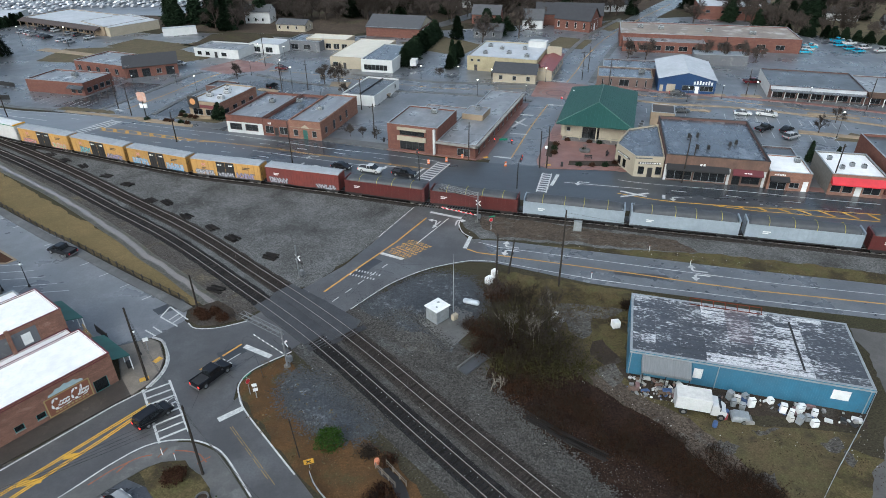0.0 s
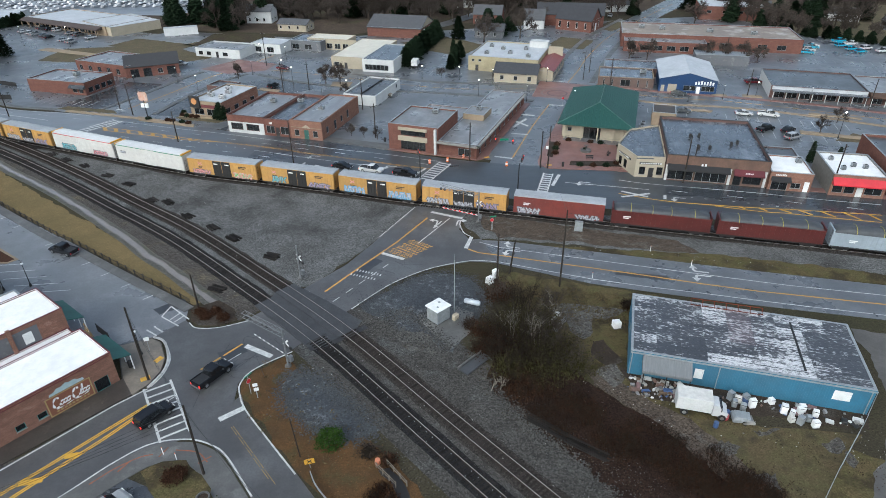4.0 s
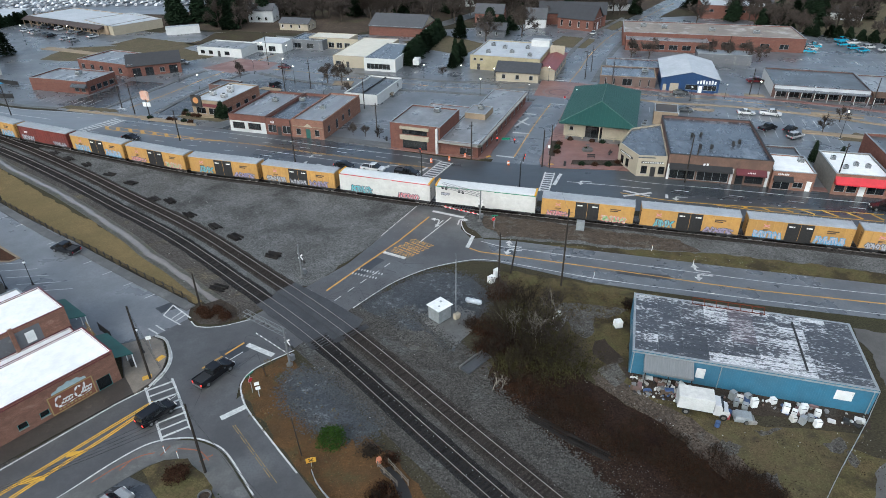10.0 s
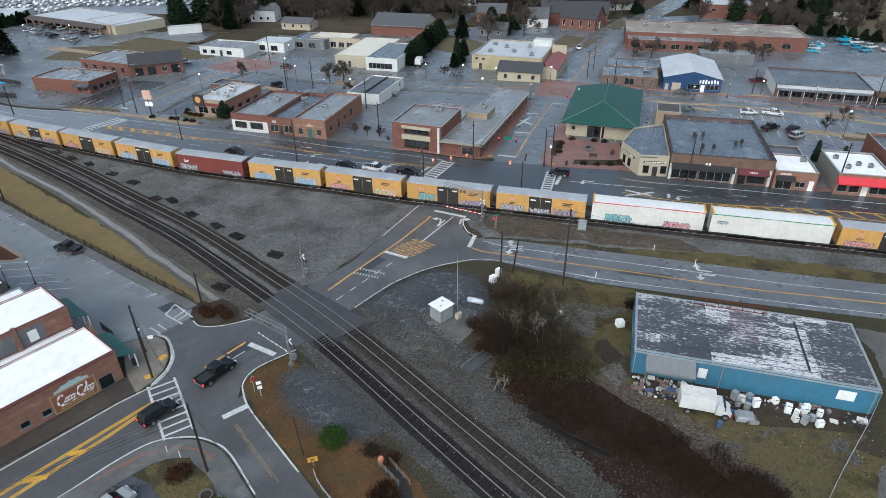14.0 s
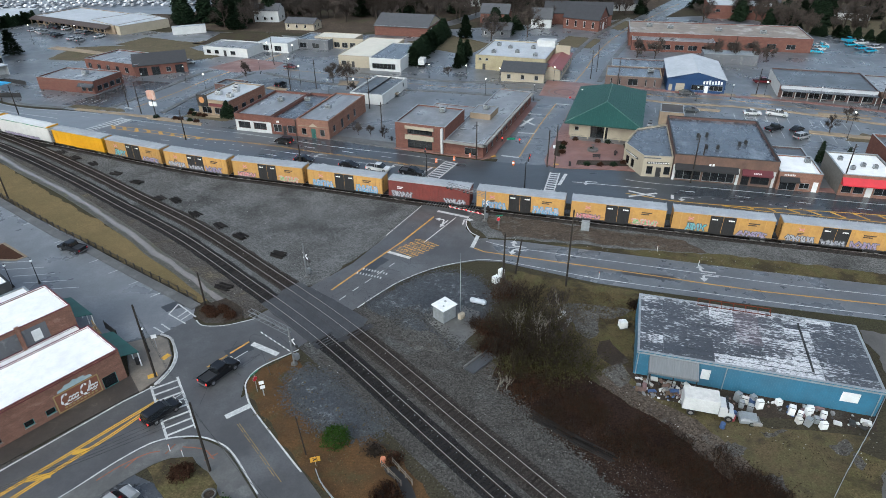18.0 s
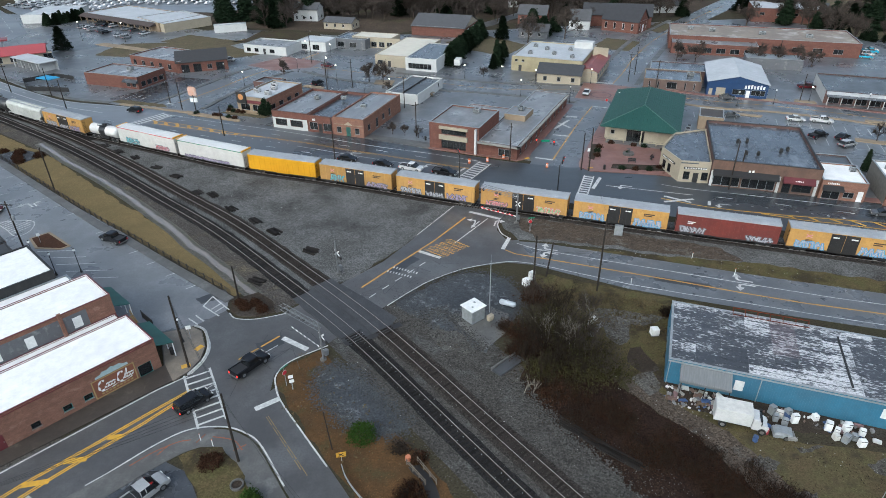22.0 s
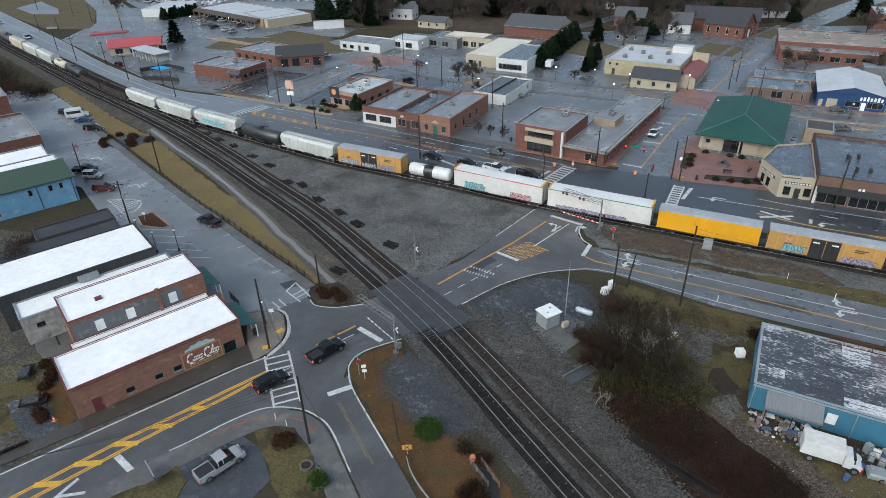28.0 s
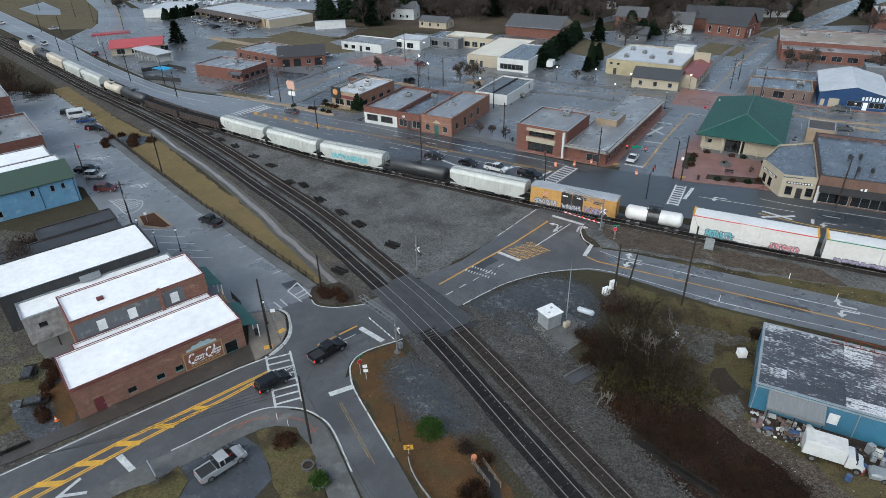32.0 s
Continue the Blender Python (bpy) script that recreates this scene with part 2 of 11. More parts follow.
WARM_LAMP = mat("lit_lamp", (1.0, 0.9, 0.72), 0.3, glow=4.0)
TAIL = mat("lit_tail_lamp", (0.9, 0.03, 0.02), 0.3, glow=1.2)
ORANGE = mat("orange_plastic", (0.7, 0.16, 0.03), 0.5)

# ---- builders ----


def mesh(name, verts, faces, material):
    me = bpy.data.meshes.new(name)
    me.from_pydata(verts, [], faces)
    me.materials.append(material)
    return me


def part(name, bm, material, parent=None, label="", at=None, smooth=False):
    """Links a bmesh, or a mesh, as one object under its parent."""
    if isinstance(bm, bmesh.types.BMesh):
        me = bpy.data.meshes.new(name)
        bmesh.ops.recalc_face_normals(bm, faces=bm.faces)
        bm.to_mesh(me)
        bm.free()
        me.materials.append(material)
    else:
        me = bm
    if smooth:
        me.polygons.foreach_set("use_smooth", [True] * len(me.polygons))
    ob = new(name, me)
    if parent is not None:
        ob.parent = parent
    if at is not None:
        ob.matrix_basis = at
    if label:
        ob["label"] = label
    return ob


def thing(name, label, category, at=None, group="", kind=""):
    ob = tagged(new(name), label, category, group, kind)
    ob.matrix_basis = at or Matrix()
    return ob


def box(bm, x0, y0, z0, x1, y1, z1, m=None):
    vs = [bm.verts.new(Vector(c) if m is None else m @ Vector(c)) for c in
          ((x0, y0, z0), (x1, y0, z0), (x1, y1, z0), (x0, y1, z0), (x0, y0, z1), (x1, y0, z1), (x1, y1, z1), (x0, y1, z1))]
    for f in ((3, 2, 1, 0), (4, 5, 6, 7), (0, 1, 5, 4), (1, 2, 6, 5), (2, 3, 7, 6), (3, 0, 4, 7)):
        bm.faces.new([vs[i] for i in f])
    return bm


def boxes(*dims):
    bm = bmesh.new()
    for d in dims:
        box(bm, *d)
    return bm


def soft_box(x0, y0, z0, x1, y1, z1, r=0.03, seg=2):
    bm = boxes((x0, y0, z0, x1, y1, z1))
    bmesh.ops.bevel(bm, geom=bm.edges[:], offset=r, segments=seg, affect="EDGES")
    return bm


def tube(bm, a, b, r0, r1=None, n=8, caps=True):
    a, b = Vector(a), Vector(b)
    r1 = r0 if r1 is None else r1
    q = (b - a).to_track_quat("Z", "Y")
    rings = []
    for p, r in ((a, r0), (b, r1)):
        rings.append([bm.verts.new(p + q @ Vector((r * math.cos(6.28319 * i / n), r * math.sin(6.28319 * i / n), 0))) for i in range(n)])
    for i in range(n):
        bm.faces.new((rings[0][i], rings[0][(i + 1) % n], rings[1][(i + 1) % n], rings[1][i]))
    if caps:
        bm.faces.new(rings[0][::-1])
        bm.faces.new(rings[1])
    return bm


def tubes(*segs, n=8):
    bm = bmesh.new()
    for s in segs:
        tube(bm, *s, n=n)
    return bm


def prism(pts, z0, z1):
    """An upright slab over a plan outline."""
    bm = bmesh.new()
    lo = [bm.verts.new((x, y, z0)) for x, y in pts]
    hi = [bm.verts.new((x, y, z1)) for x, y in pts]
    bm.faces.new(hi)
    n = len(pts)
    for i in range(n):
        bm.faces.new((lo[i], lo[(i + 1) % n], hi[(i + 1) % n], hi[i]))
    return bm


def profile(pts, y0, y1):
    """A side outline in x and z, drawn out from y0 to y1."""
    bm = bmesh.new()
    a = [bm.verts.new((x, y0, z)) for x, z in pts]
    b = [bm.verts.new((x, y1, z)) for x, z in pts]
    bm.faces.new(a)
    bm.faces.new(b[::-1])
    n = len(pts)
    for i in range(n):
        bm.faces.new((a[i], a[(i + 1) % n], b[(i + 1) % n], b[i]))
    return bm


def glide(pts, k=8):
    """A smooth line through plan points."""
    p = [Vector(q) for q in pts]
    p = [2 * p[0] - p[1], *p, 2 * p[-1] - p[-2]]
    out = []
    for i in range(1, len(p) - 2):
        a, b, c, d = p[i - 1:i + 3]
        for j in range(k):
            u = j / k
            out.append(0.5 * (2 * b + (c - a) * u + (2 * a - 5 * b + 4 * c - d) * u * u + (3 * b - a - 3 * c + d) * u ** 3))
    out.append(p[-2])
    return out


def beside(line, off):
    """The line moved sideways: to its left for a positive offset."""
    out = []
    for i, p in enumerate(line):
        d = (line[min(i + 1, len(line) - 1)] - line[max(i - 1, 0)]).normalized()
        out.append(p + Vector((-d.y, d.x)) * off)
    return out


def strip(name, one, two, z, material, depth=0.3, parent=None, kind="structure", label="", category=""):
    """A slab between two lines, each with the same count of points."""
    bm = bmesh.new()
    a = [bm.verts.new((*p, z)) for p in one]
    b = [bm.verts.new((*p, z)) for p in two]
    al = [bm.verts.new((*p, z - depth)) for p in one]
    bl = [bm.verts.new((*p, z - depth)) for p in two]
    for i in range(len(a) - 1):
        bm.faces.new((a[i], a[i + 1], b[i + 1], b[i]))
        bm.faces.new((al[i], al[i + 1], a[i + 1], a[i]))
        bm.faces.new((bl[i], bl[i + 1], b[i + 1], b[i]))
    for i in (0, -1):
        bm.faces.new((al[i], a[i], b[i], bl[i]))
    ob = part(name, bm, material, parent)
    return ob if parent is not None else tagged(ob, label, category, kind=kind)


def ragged(pts, amp, step=0.9):
    """A plan outline with a frayed, natural edge."""
    out = []
    for a, b in zip(pts, pts[1:] + pts[:1]):
        a, b = Vector(a), Vector(b)
        n = max(1, int((b - a).length / step))
        for i in range(n):
            p = a.lerp(b, i / n)
            q = Vector((p.x * 0.35, p.y * 0.35, 0.0))
            r = Vector((p.x * 1.3, p.y * 1.3, 4.0))
            out.append((p.x + amp * (noise.noise(q) * 1.3 + noise.noise(r) * 0.6), p.y + amp * (noise.noise(q + Vector((9, 3, 7))) * 1.3 + noise.noise(r + Vector((2, 8, 1))) * 0.6)))
    return out


NATURAL = {"gravel": 0.55, "grass": 0.5, "weeds": 0.9, "dirt": 0.7, "concrete": 0.25}


def slab(name, pts, z, material, label, category, depth=0.3, kind="structure"):
    if category in NATURAL and len(pts) < 60 and max(abs(c) for q in pts for c in q) < 400:
        pts = ragged(pts, NATURAL[category])
    return tagged(part(name, prism(pts, z - depth, z), material), label, category, kind=kind)


def along(line, s):
    """The place and the way at the length s of a line."""
    for a, b in zip(line, line[1:]):
        d = (b - a).length
        if s <= d or b is line[-1]:
            w = (b - a) / max(d, 1e-6)
            return a + w * s, w
        s -= d


def length(line):
    return sum((b - a).length for a, b in zip(line, line[1:]))


def V2(*pts):
    return [Vector(p) for p in pts]

# ---- ground, roads and yards ----
slab("ground", [(-2500, -2500), (2500, -2500), (2500, 2500), (-2500, 2500)], 0.0, GROUND, "brown winter ground with sparse olive grass", "ground", 1.0)

TRAIN_LINE = glide(V2((639.5, -71.7), (399.5, -1.7), (219.5, 49.8), (119.9, 78.5), (72.8, 91.9), (36.1, 101.6), (-0.4, 111.8), (-18.9, 117.9), (-36.2, 123.4), (-56.2, 129.6), (-87.4, 143.2), (-111.7, 154.2), (-146.7, 173.4), (-193.2, 203.7), (-259.7, 247.1), (-340.1, 299.8), (-640.8, 496.7)), 10)
NEAR_LINE = glide(V2((80, -43), (30, 14.6), (4.6, 43.8), (-0.7, 49.9), (-17.1, 68.8), (-32.4, 83.9), (-49.0, 99.4), (-66.0, 112.9), (-85.2, 128.0), (-107.3, 144.0),
                     (-139, 164.4), (-157.6, 175.8), (-204.8, 207), (-330, 290)), 10)
FAR_LINE = beside(NEAR_LINE, -4.2)
HW_FAR = glide(V2((200, 80), (130, 100), (91.1, 111.7), (75.1, 116.8), (56, 123.3), (40.8, 127.5), (9.2, 134.4), (-11.1, 141.8), (-30.5, 149.7), (-52.3, 156.4), (-70, 163.4),
                  (-90, 169.5), (-106, 174.5), (-124, 178.5), (-140, 186.6), (-179.3, 211.7), (-224.5, 245.3), (-322.8, 314), (-420, 380)), 6)


def nearest_side(line, p):
    q = min(line, key=lambda c: (c - p).length_squared)
    return q


_tn = beside(TRAIN_LINE, -6.8)
HW_NEAR = [nearest_side(_tn, p) for p in HW_FAR]
_hk = next(i for i, p in enumerate(HW_FAR) if p.x < -40)
_hm = next(i for i, p in enumerate(HW_FAR) if p.x < -88)
# one road: middle and west stretches carry the sky's reflection in their colour
strip("highway_middle", HW_FAR[_hk:_hm + 1], HW_NEAR[_hk:_hm + 1], 0.06, ASPHALT_HALF_SHEEN, 0.2, label="wet highway greyed by painted sky sheen before a signal junction", category="road")
strip("highway_west", HW_FAR[_hm:], HW_NEAR[_hm:], 0.06, ASPHALT_SHEEN, 0.2, label="wet multi-lane highway paled by painted sky sheen, with white lines", category="road")
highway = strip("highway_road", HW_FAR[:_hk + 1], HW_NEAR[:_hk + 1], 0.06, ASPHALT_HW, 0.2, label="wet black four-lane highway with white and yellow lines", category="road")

slab("gravel_yard", [(-2, 112), (-11.6, 97), (-20.8, 83.5), (-28, 80), (-48, 97), (-84.5, 126.5), (-106, 143), (-156, 174), (-205, 206), (-330, 289), (-336, 299), (-260, 249), (-193, 205),
                     (-146, 176), (-111, 157), (-86, 147), (-55, 133), (-35, 126.5), (-18, 120.5)], 0.02, GRAVEL, "bare grey gravel yard between two railway lines", "gravel")
slab("gravel_verge", [(5, 103), (8, 98.2), (23, 95.6), (46, 89.6), (73, 82.6), (130, 67), (220, 42), (222, 54), (121, 82), (37, 106), (4, 114)], 0.02, GRAVEL, "bare gravel verge beside the railway", "gravel")
_sb = [p for p in NEAR_LINE if -24 < p.x < 85]
strip("gravel_bank", beside(_sb, 3.6), beside(_sb, -14.5), 0.016, mat("grey_track_gravel", stones=0.18, base=(0.072, 0.067, 0.061), rough=0.85, other=(0.046, 0.042, 0.037), size=4, amount=0.9, spot=(0.09, 0.09, 0.088), spot_size=5, bump=0.06, bump_size=0.18, grain=0.18, speck=1.0), label="grey gravel bank beside the tracks", category="gravel")
_nb = [p for p in NEAR_LINE if p.x < -26]
strip("cinder_bank", beside(_nb, 5.4), beside(_nb, -4.0), 0.015, mat("brown_cinders", stones=0.18, base=(0.082, 0.074, 0.066), rough=0.9, other=(0.055, 0.048, 0.042), size=3, amount=0.8, spot=(0.1, 0.085, 0.06), spot_size=6, bump=0.05, bump_size=0.18, grain=0.22, speck=0.8), label="brown cinder bank beside the tracks", category="gravel")
_ol = glide(V2((-60, 19.6), (-54, 27.2), (-48, 34.7), (-44, 39.7), (-40.6, 43.6), (-37, 47.6), (-33.8, 50.2), (-29.8, 50.8), (-26.9, 49.9), (-24.6, 48.1), (-20.4, 42.8), (-6.2, 24.6), (10, 4)), 6)
strip("corner_pavement", _ol, beside(_ol, -3.0), 0.09, CONCRETE, label="damp concrete pavement curving round the corner", category="pavement")
slab("rear_yard", [(-44, 43), (-80, 86), (-112, 86), (-130, 40), (-84, 10), (-66, 16)], 0.014, mat("yard_gravel", stones=0.2, base=(0.085, 0.08, 0.072), rough=0.9, other=(0.055, 0.047, 0.04), size=5, amount=0.8, spot=(0.085, 0.078, 0.045), spot_size=8, spot_edge=(0.5, 0.6), grain=0.25, speck=0.8), "gravel and dirt yard behind buildings", "gravel")
slab("yard_slab", [(-74.3, 57.2), (-70.7, 60.9), (-64.9, 56.2), (-67.4, 53.1)], 0.05, CONCRETE, "grey concrete yard slab", "concrete")
slab("west_grass", [(-62, 42), (-66, 50), (-84, 44), (-76, 30)], 0.03, GRASS_GREEN, "green winter grass bank", "grass")
slab("olive_grass", [(12, 96.2), (46, 87.2), (73, 80), (130, 64), (131, 67.5), (73, 84.5), (50, 91)], 0.03, GRASS_GREEN, "olive grass verge beside the road", "grass")
slab("town_pavement", [(200, 80), (91, 112), (40, 128), (-11, 142), (-52, 157), (-106, 175), (-140, 187), (-225, 246), (-250, 330), (-120, 285), (-60, 270), (-20, 280), (60, 300), (170, 320), (330, 300)],
     0.02, ASPHALT_LOT, "worn grey asphalt of car parks and side streets", "asphalt")

crossing_road = slab("crossing_road", [(2, 118.5), (-4.2, 111.4), (-11.6, 97), (-15.8, 89.4), (-20.8, 83.5), (-29.2, 73.9), (-32.6, 72.4), (-35.9, 72.4), (-38, 74.4), (-41.2, 70.6), (-39.3, 69.6), (-37.3, 65.9),
                     (-36.9, 63), (-37.7, 59.8), (-32.8, 51.2), (-29.8, 51.1), (-26, 57), (-26.4, 60.6), (-25.2, 63.2), (-21.6, 66), (-12.7, 77.8), (-6.9, 84.4), (-1.3, 88.1), (5.6, 90.0),
                     (10.4, 89.4), (8, 97.8), (5.9, 97.5), (4.1, 101.5), (4.7, 105.8), (10, 115.5)], 0.062, ASPHALT, "damp grey asphalt road over a level crossing", "road")
strip("side_road", V2((5.5, 97.6), (12.5, 96.8), (22.3, 94.1), (36.3, 90.3), (49.5, 86.6), (71.5, 81.0), (130, 66.5), (240, 36)), V2((9, 91), (10.4, 89.2), (24.8, 82.7), (33.3, 80.2), (45.4, 76.9), (65.8, 72.0), (125, 57), (235, 28)), 0.058, ASPHALT_STREET,
      label="damp two-lane asphalt road beside the railway", category="road")
strip("brewery_street", V2((-37.6, 60.2), (-41, 57.2), (-49.4, 47.4), (-70, 23), (-120, -36)), V2((-29.6, 51.6), (-36.2, 48.3), (-40.6, 43.6), (-60, 20), (-110, -39)), 0.058, ASPHALT,
      label="damp asphalt street with a hatched yellow median", category="road")
strip("south_road", V2((-30, 51.3), (-26.9, 50.4), (-24.6, 48.5), (-20.4, 43.2), (-6, 25), (40, -32)), V2((-25.4, 58.4), (-24, 55.4), (-20.4, 51.2), (-16, 46), (-2, 28.4), (44, -28)), 0.056, ASPHALT,
      label="patched asphalt side road", category="road")
cross_street = strip("cross_street", V2((11.6, 131), (13.8, 138), (28.6, 178), (38.9, 202.6), (52.2, 235.4), (67.3, 267.5), (92, 307), (122, 352), (180, 432)), V2((24, 129), (24.2, 135), (38.2, 174), (48.7, 197.4), (64.2, 237.5), (79.7, 269), (104, 305), (134, 347), (192, 424)), 0.058, ASPHALT_STREET,
      label="damp asphalt cross street with a yellow centre line", category="road")
slab("parking_lot", [(-165, 170), (-128.6, 144.5), (-96.6, 118.6), (-68.7, 99.6), (-49.9, 86), (-38.6, 77.2), (-38, 74.4), (-41.2, 70.6), (-46, 68.4), (-58, 73.6), (-73, 84), (-91, 95), (-104, 106), (-122, 112), (-150, 124), (-190, 150), (-192, 172)],
     0.05, NEAR_LOT, "worn grey asphalt parking lot with white stall lines", "parking lot")
slab("parking_street", [(28, 186), (40, 182), (88, 176), (128, 152), (180, 118), (182, 124), (130, 160), (90, 184.5), (42, 190), (29, 194)], 0.05, ASPHALT_STREET, "damp asphalt back street", "road")
strip("back_street", glide(V2((31, 198.4), (16, 198.6), (2, 200), (-13.1, 207), (-41.7, 219), (-66, 228)), 4), glide(V2((30, 188.6), (17, 188.6), (5.4, 190), (-12.5, 195.4), (-39.9, 208), (-64, 217)), 4), 0.052, ASPHALT_STREET, label="damp grey asphalt back street", category="road")
slab("restaurant_lot", [(-82, 172), (-74, 170), (-60, 177), (-44.4, 192), (-39, 196), (-40.8, 203), (-55.3, 209), (-65, 203), (-74, 193.5), (-78, 182)], 0.03, ASPHALT_DARK, "dark wet asphalt restaurant car park", "parking lot")
slab("corner_lot", [(-114.5, 181.4), (-101.6, 176.6), (-97.5, 180), (-94, 191.4), (-90, 204), (-103, 207), (-106, 196), (-109, 189.6)], 0.03, ASPHALT_DARK, "dark wet asphalt corner car park", "parking lot")
slab("slab_pad", [(-118, 236), (-92, 233), (-93.6, 225.5), (-101, 229), (-114, 241)], 0.08, mat("tan_concrete_pad", (0.3, 0.25, 0.2), 0.7, other=(0.2, 0.17, 0.14), size=5, amount=0.8), "bare tan concrete slab", "concrete")
slab("dormant_grass", [(-170, 174.5), (-126.5, 141.6), (-95.5, 118.9), (-80.8, 108.2), (-71.8, 101.6), (-64.3, 96.8), (-56.6, 91.3), (-49.9, 86.6), (-38, 78.4), (-36.6, 80.2), (-46, 89.2), (-65.5, 104.4), (-84, 119), (-103, 134.5), (-128, 150.5), (-168, 179)],
     0.04, GRASS, "tan dormant grass strip between fence and ditch", "grass")
_dw = glide(V2((-112, 143.6), (-106.4, 139.1), (-97.9, 132.2), (-89.7, 126.2), (-81.1, 119.7), (-70.1, 110.6), (-63.1, 104.5), (-56.7, 98.9), (-51.6, 93.8), (-45.2, 88.4), (-40, 83.4), (-34.4, 78.3)), 6)
_dl, _dr = beside(_dw, 0.6), beside(_dw, -0.6)
_dm = [0.8 + 0.7 * noise.noise(Vector((p.x * 0.3, p.y * 0.3, 2.0))) + 0.4 * noise.noise(Vector((p.x * 1.1, p.y * 1.1, 5.0))) for p in _dw]
strip("ditch_water", [p.lerp(c, 1 - k) for p, c, k in zip(_dl, _dw, _dm)], [p.lerp(c, 1 - k) for p, c, k in zip(_dr, _dw, _dm[3:] + _dm[:3])], 0.05, WATER,
      label="muddy rainwater standing in a narrow ditch", category="water")
strip("ditch_mud", beside(_dw, 1.2), beside(_dw, -1.4), 0.046, mat("wet_ditch_mud", stones=0.2, base=(0.066, 0.06, 0.05), rough=0.7, other=(0.05, 0.046, 0.032), size=2.5, amount=0.9, spot=(0.075, 0.07, 0.036), spot_size=3), label="wet gravelly mud of a ditch", category="dirt")
slab("russet_grass", [(-25.6, 58.6), (-26, 60.6), (-24.8, 63), (-21.4, 65.6), (-17, 61.5), (-12, 54.5), (-5, 47), (-1, 42), (-3, 38), (-9, 38.5), (-15.8, 46.2), (-20.2, 51.4), (-24, 56)], 0.03, RUST_GRASS,
     "russet winter grass beside the road", "grass")
slab("blue_gravel", [(-19.5, 62.8), (-16, 61.8), (-11, 56), (-7.5, 52), (-10.5, 50.8), (-15, 52.4), (-19, 56), (-20.8, 60)], 0.045, BLUE_GRAVEL, "blue-grey crushed stone on the ground", "gravel")
slab("signal_gravel", [(-12, 77.2), (-6.6, 83.2), (-1, 86.8), (5, 85.2), (7.4, 80), (6.6, 75), (2, 66.5), (-3, 68), (-8, 73)], 0.03, BLUE_GRAVEL, "grey-blue gravel pad round the signal cabin", "gravel")
slab("concrete_pad", [(-3.6, 74.6), (2, 77.4), (5.4, 75.4), (4.6, 70.5), (1.6, 66.8), (-0.6, 70)], 0.04, CONCRETE, "pale worn concrete pad", "concrete")
slab("weedy_ground", [(6.2, 59.8), (9, 70), (17, 66), (19.4, 59.4), (23.4, 55.6), (26.8, 51.2), (30.1, 45.7), (33.4, 40.6), (40, 30), (24, 31), (18.4, 41.6), (15.4, 46.2), (11.6, 51.4), (8.6, 55.4)], 0.03, mat("dead_weeds_ground", (0.018, 0.011, 0.009), 0.95, other=(0.036, 0.022, 0.016), size=3, amount=0.9, grain=0.25, speck=0.9, bump=0.15, bump_size=0.5),
     "dark reddish-brown dead weeds", "weeds")
slab("yard_grass", [(9, 87.4), (26, 81.6), (36, 78.6), (28, 72), (25, 62), (30, 55), (54, 45), (56, 38), (44, 38), (28, 54), (18, 64), (14, 74)], 0.025, GRASS_GREEN, "patchy olive and brown yard grass", "grass")
slab("scrap_yard_dirt", [(24, 62.5), (52, 53.2), (51, 50.8), (40, 53.2), (31, 55), (25, 58)], 0.035, DIRT, "wet littered dirt along a wall", "dirt")
slab("gravel_drive", [(60, 70), (72, 66), (110, 56), (108, 20), (26, 20), (35.4, 30.6), (45.4, 41.6), (49, 45.8), (54, 51.6), (57.4, 58)], 0.03, mat("tan_gravel", (0.115, 0.11, 0.105), 0.9, size=5, bump=0.03, bump_size=0.2), "pale tan gravel drive", "gravel")
slab("south_lot", [(-36, 46.4), (-31.5, 44.4), (-28.6, 40.6), (-31, 33), (-44, 22), (-54, 30), (-44, 40)], 0.04, mat("blue_black_lot_asphalt", (0.06, 0.063, 0.07), 0.35, other=(0.04, 0.042, 0.046), size=2.5, amount=0.9, rough2=0.2, grain=0.2, speck=0.5, spot=(0.1, 0.102, 0.105), spot_size=3), "dark asphalt car park behind a kerb", "parking lot")
slab("lot_repair", [(-41.6, 36.4), (-38.4, 39.4), (-36.4, 44.4), (-33.4, 44.6), (-37.6, 38.6), (-40.4, 35)], 0.046, ASPHALT_DARK, "dark newer asphalt strip in a car park", "asphalt")
slab("traffic_island", [(-33.6, 46.6), (-31.6, 47.8), (-29.0, 48.0), (-27, 46.8), (-23.2, 42.0), (-21, 38), (-24, 36), (-28.6, 40.4), (-31.4, 44.4)], 0.11, GRASS_GREEN, "olive grass island inside a kerb", "grass")
slab("coke_pavement", [(-38, 60.4), (-37.4, 63), (-37.8, 65.7), (-39.7, 69.2), (-41.4, 70.2), (-45.6, 68.6), (-42, 61.6), (-56, 44.3), (-61, 38), (-60, 36.6)], 0.17, mat("wet_brown_pavement", (0.062, 0.052, 0.043), 0.5, other=(0.04, 0.034, 0.03), size=2.5, amount=0.9, spot=(0.12, 0.1, 0.08), spot_size=2.2, spot_edge=(0.6, 0.7), rough2=0.3, grain=0.2, speck=0.5), "damp stained concrete pavement", "pavement")
_ck = glide(V2((-38.0, 60.0), (-37.15, 63), (-37.5, 65.8), (-39.4, 69.35), (-41.3, 70.45)), 5)
strip("painted_kerb", beside(_ck, 0.12), beside(_ck, -0.2), 0.174, mat("white_painted_kerb", (0.5, 0.49, 0.47), 0.6, other=(0.3, 0.29, 0.27), size=0.8, amount=0.9, grain=0.15, speck=0.4), 0.16, label="worn white-painted kerb round the corner", category="kerb")
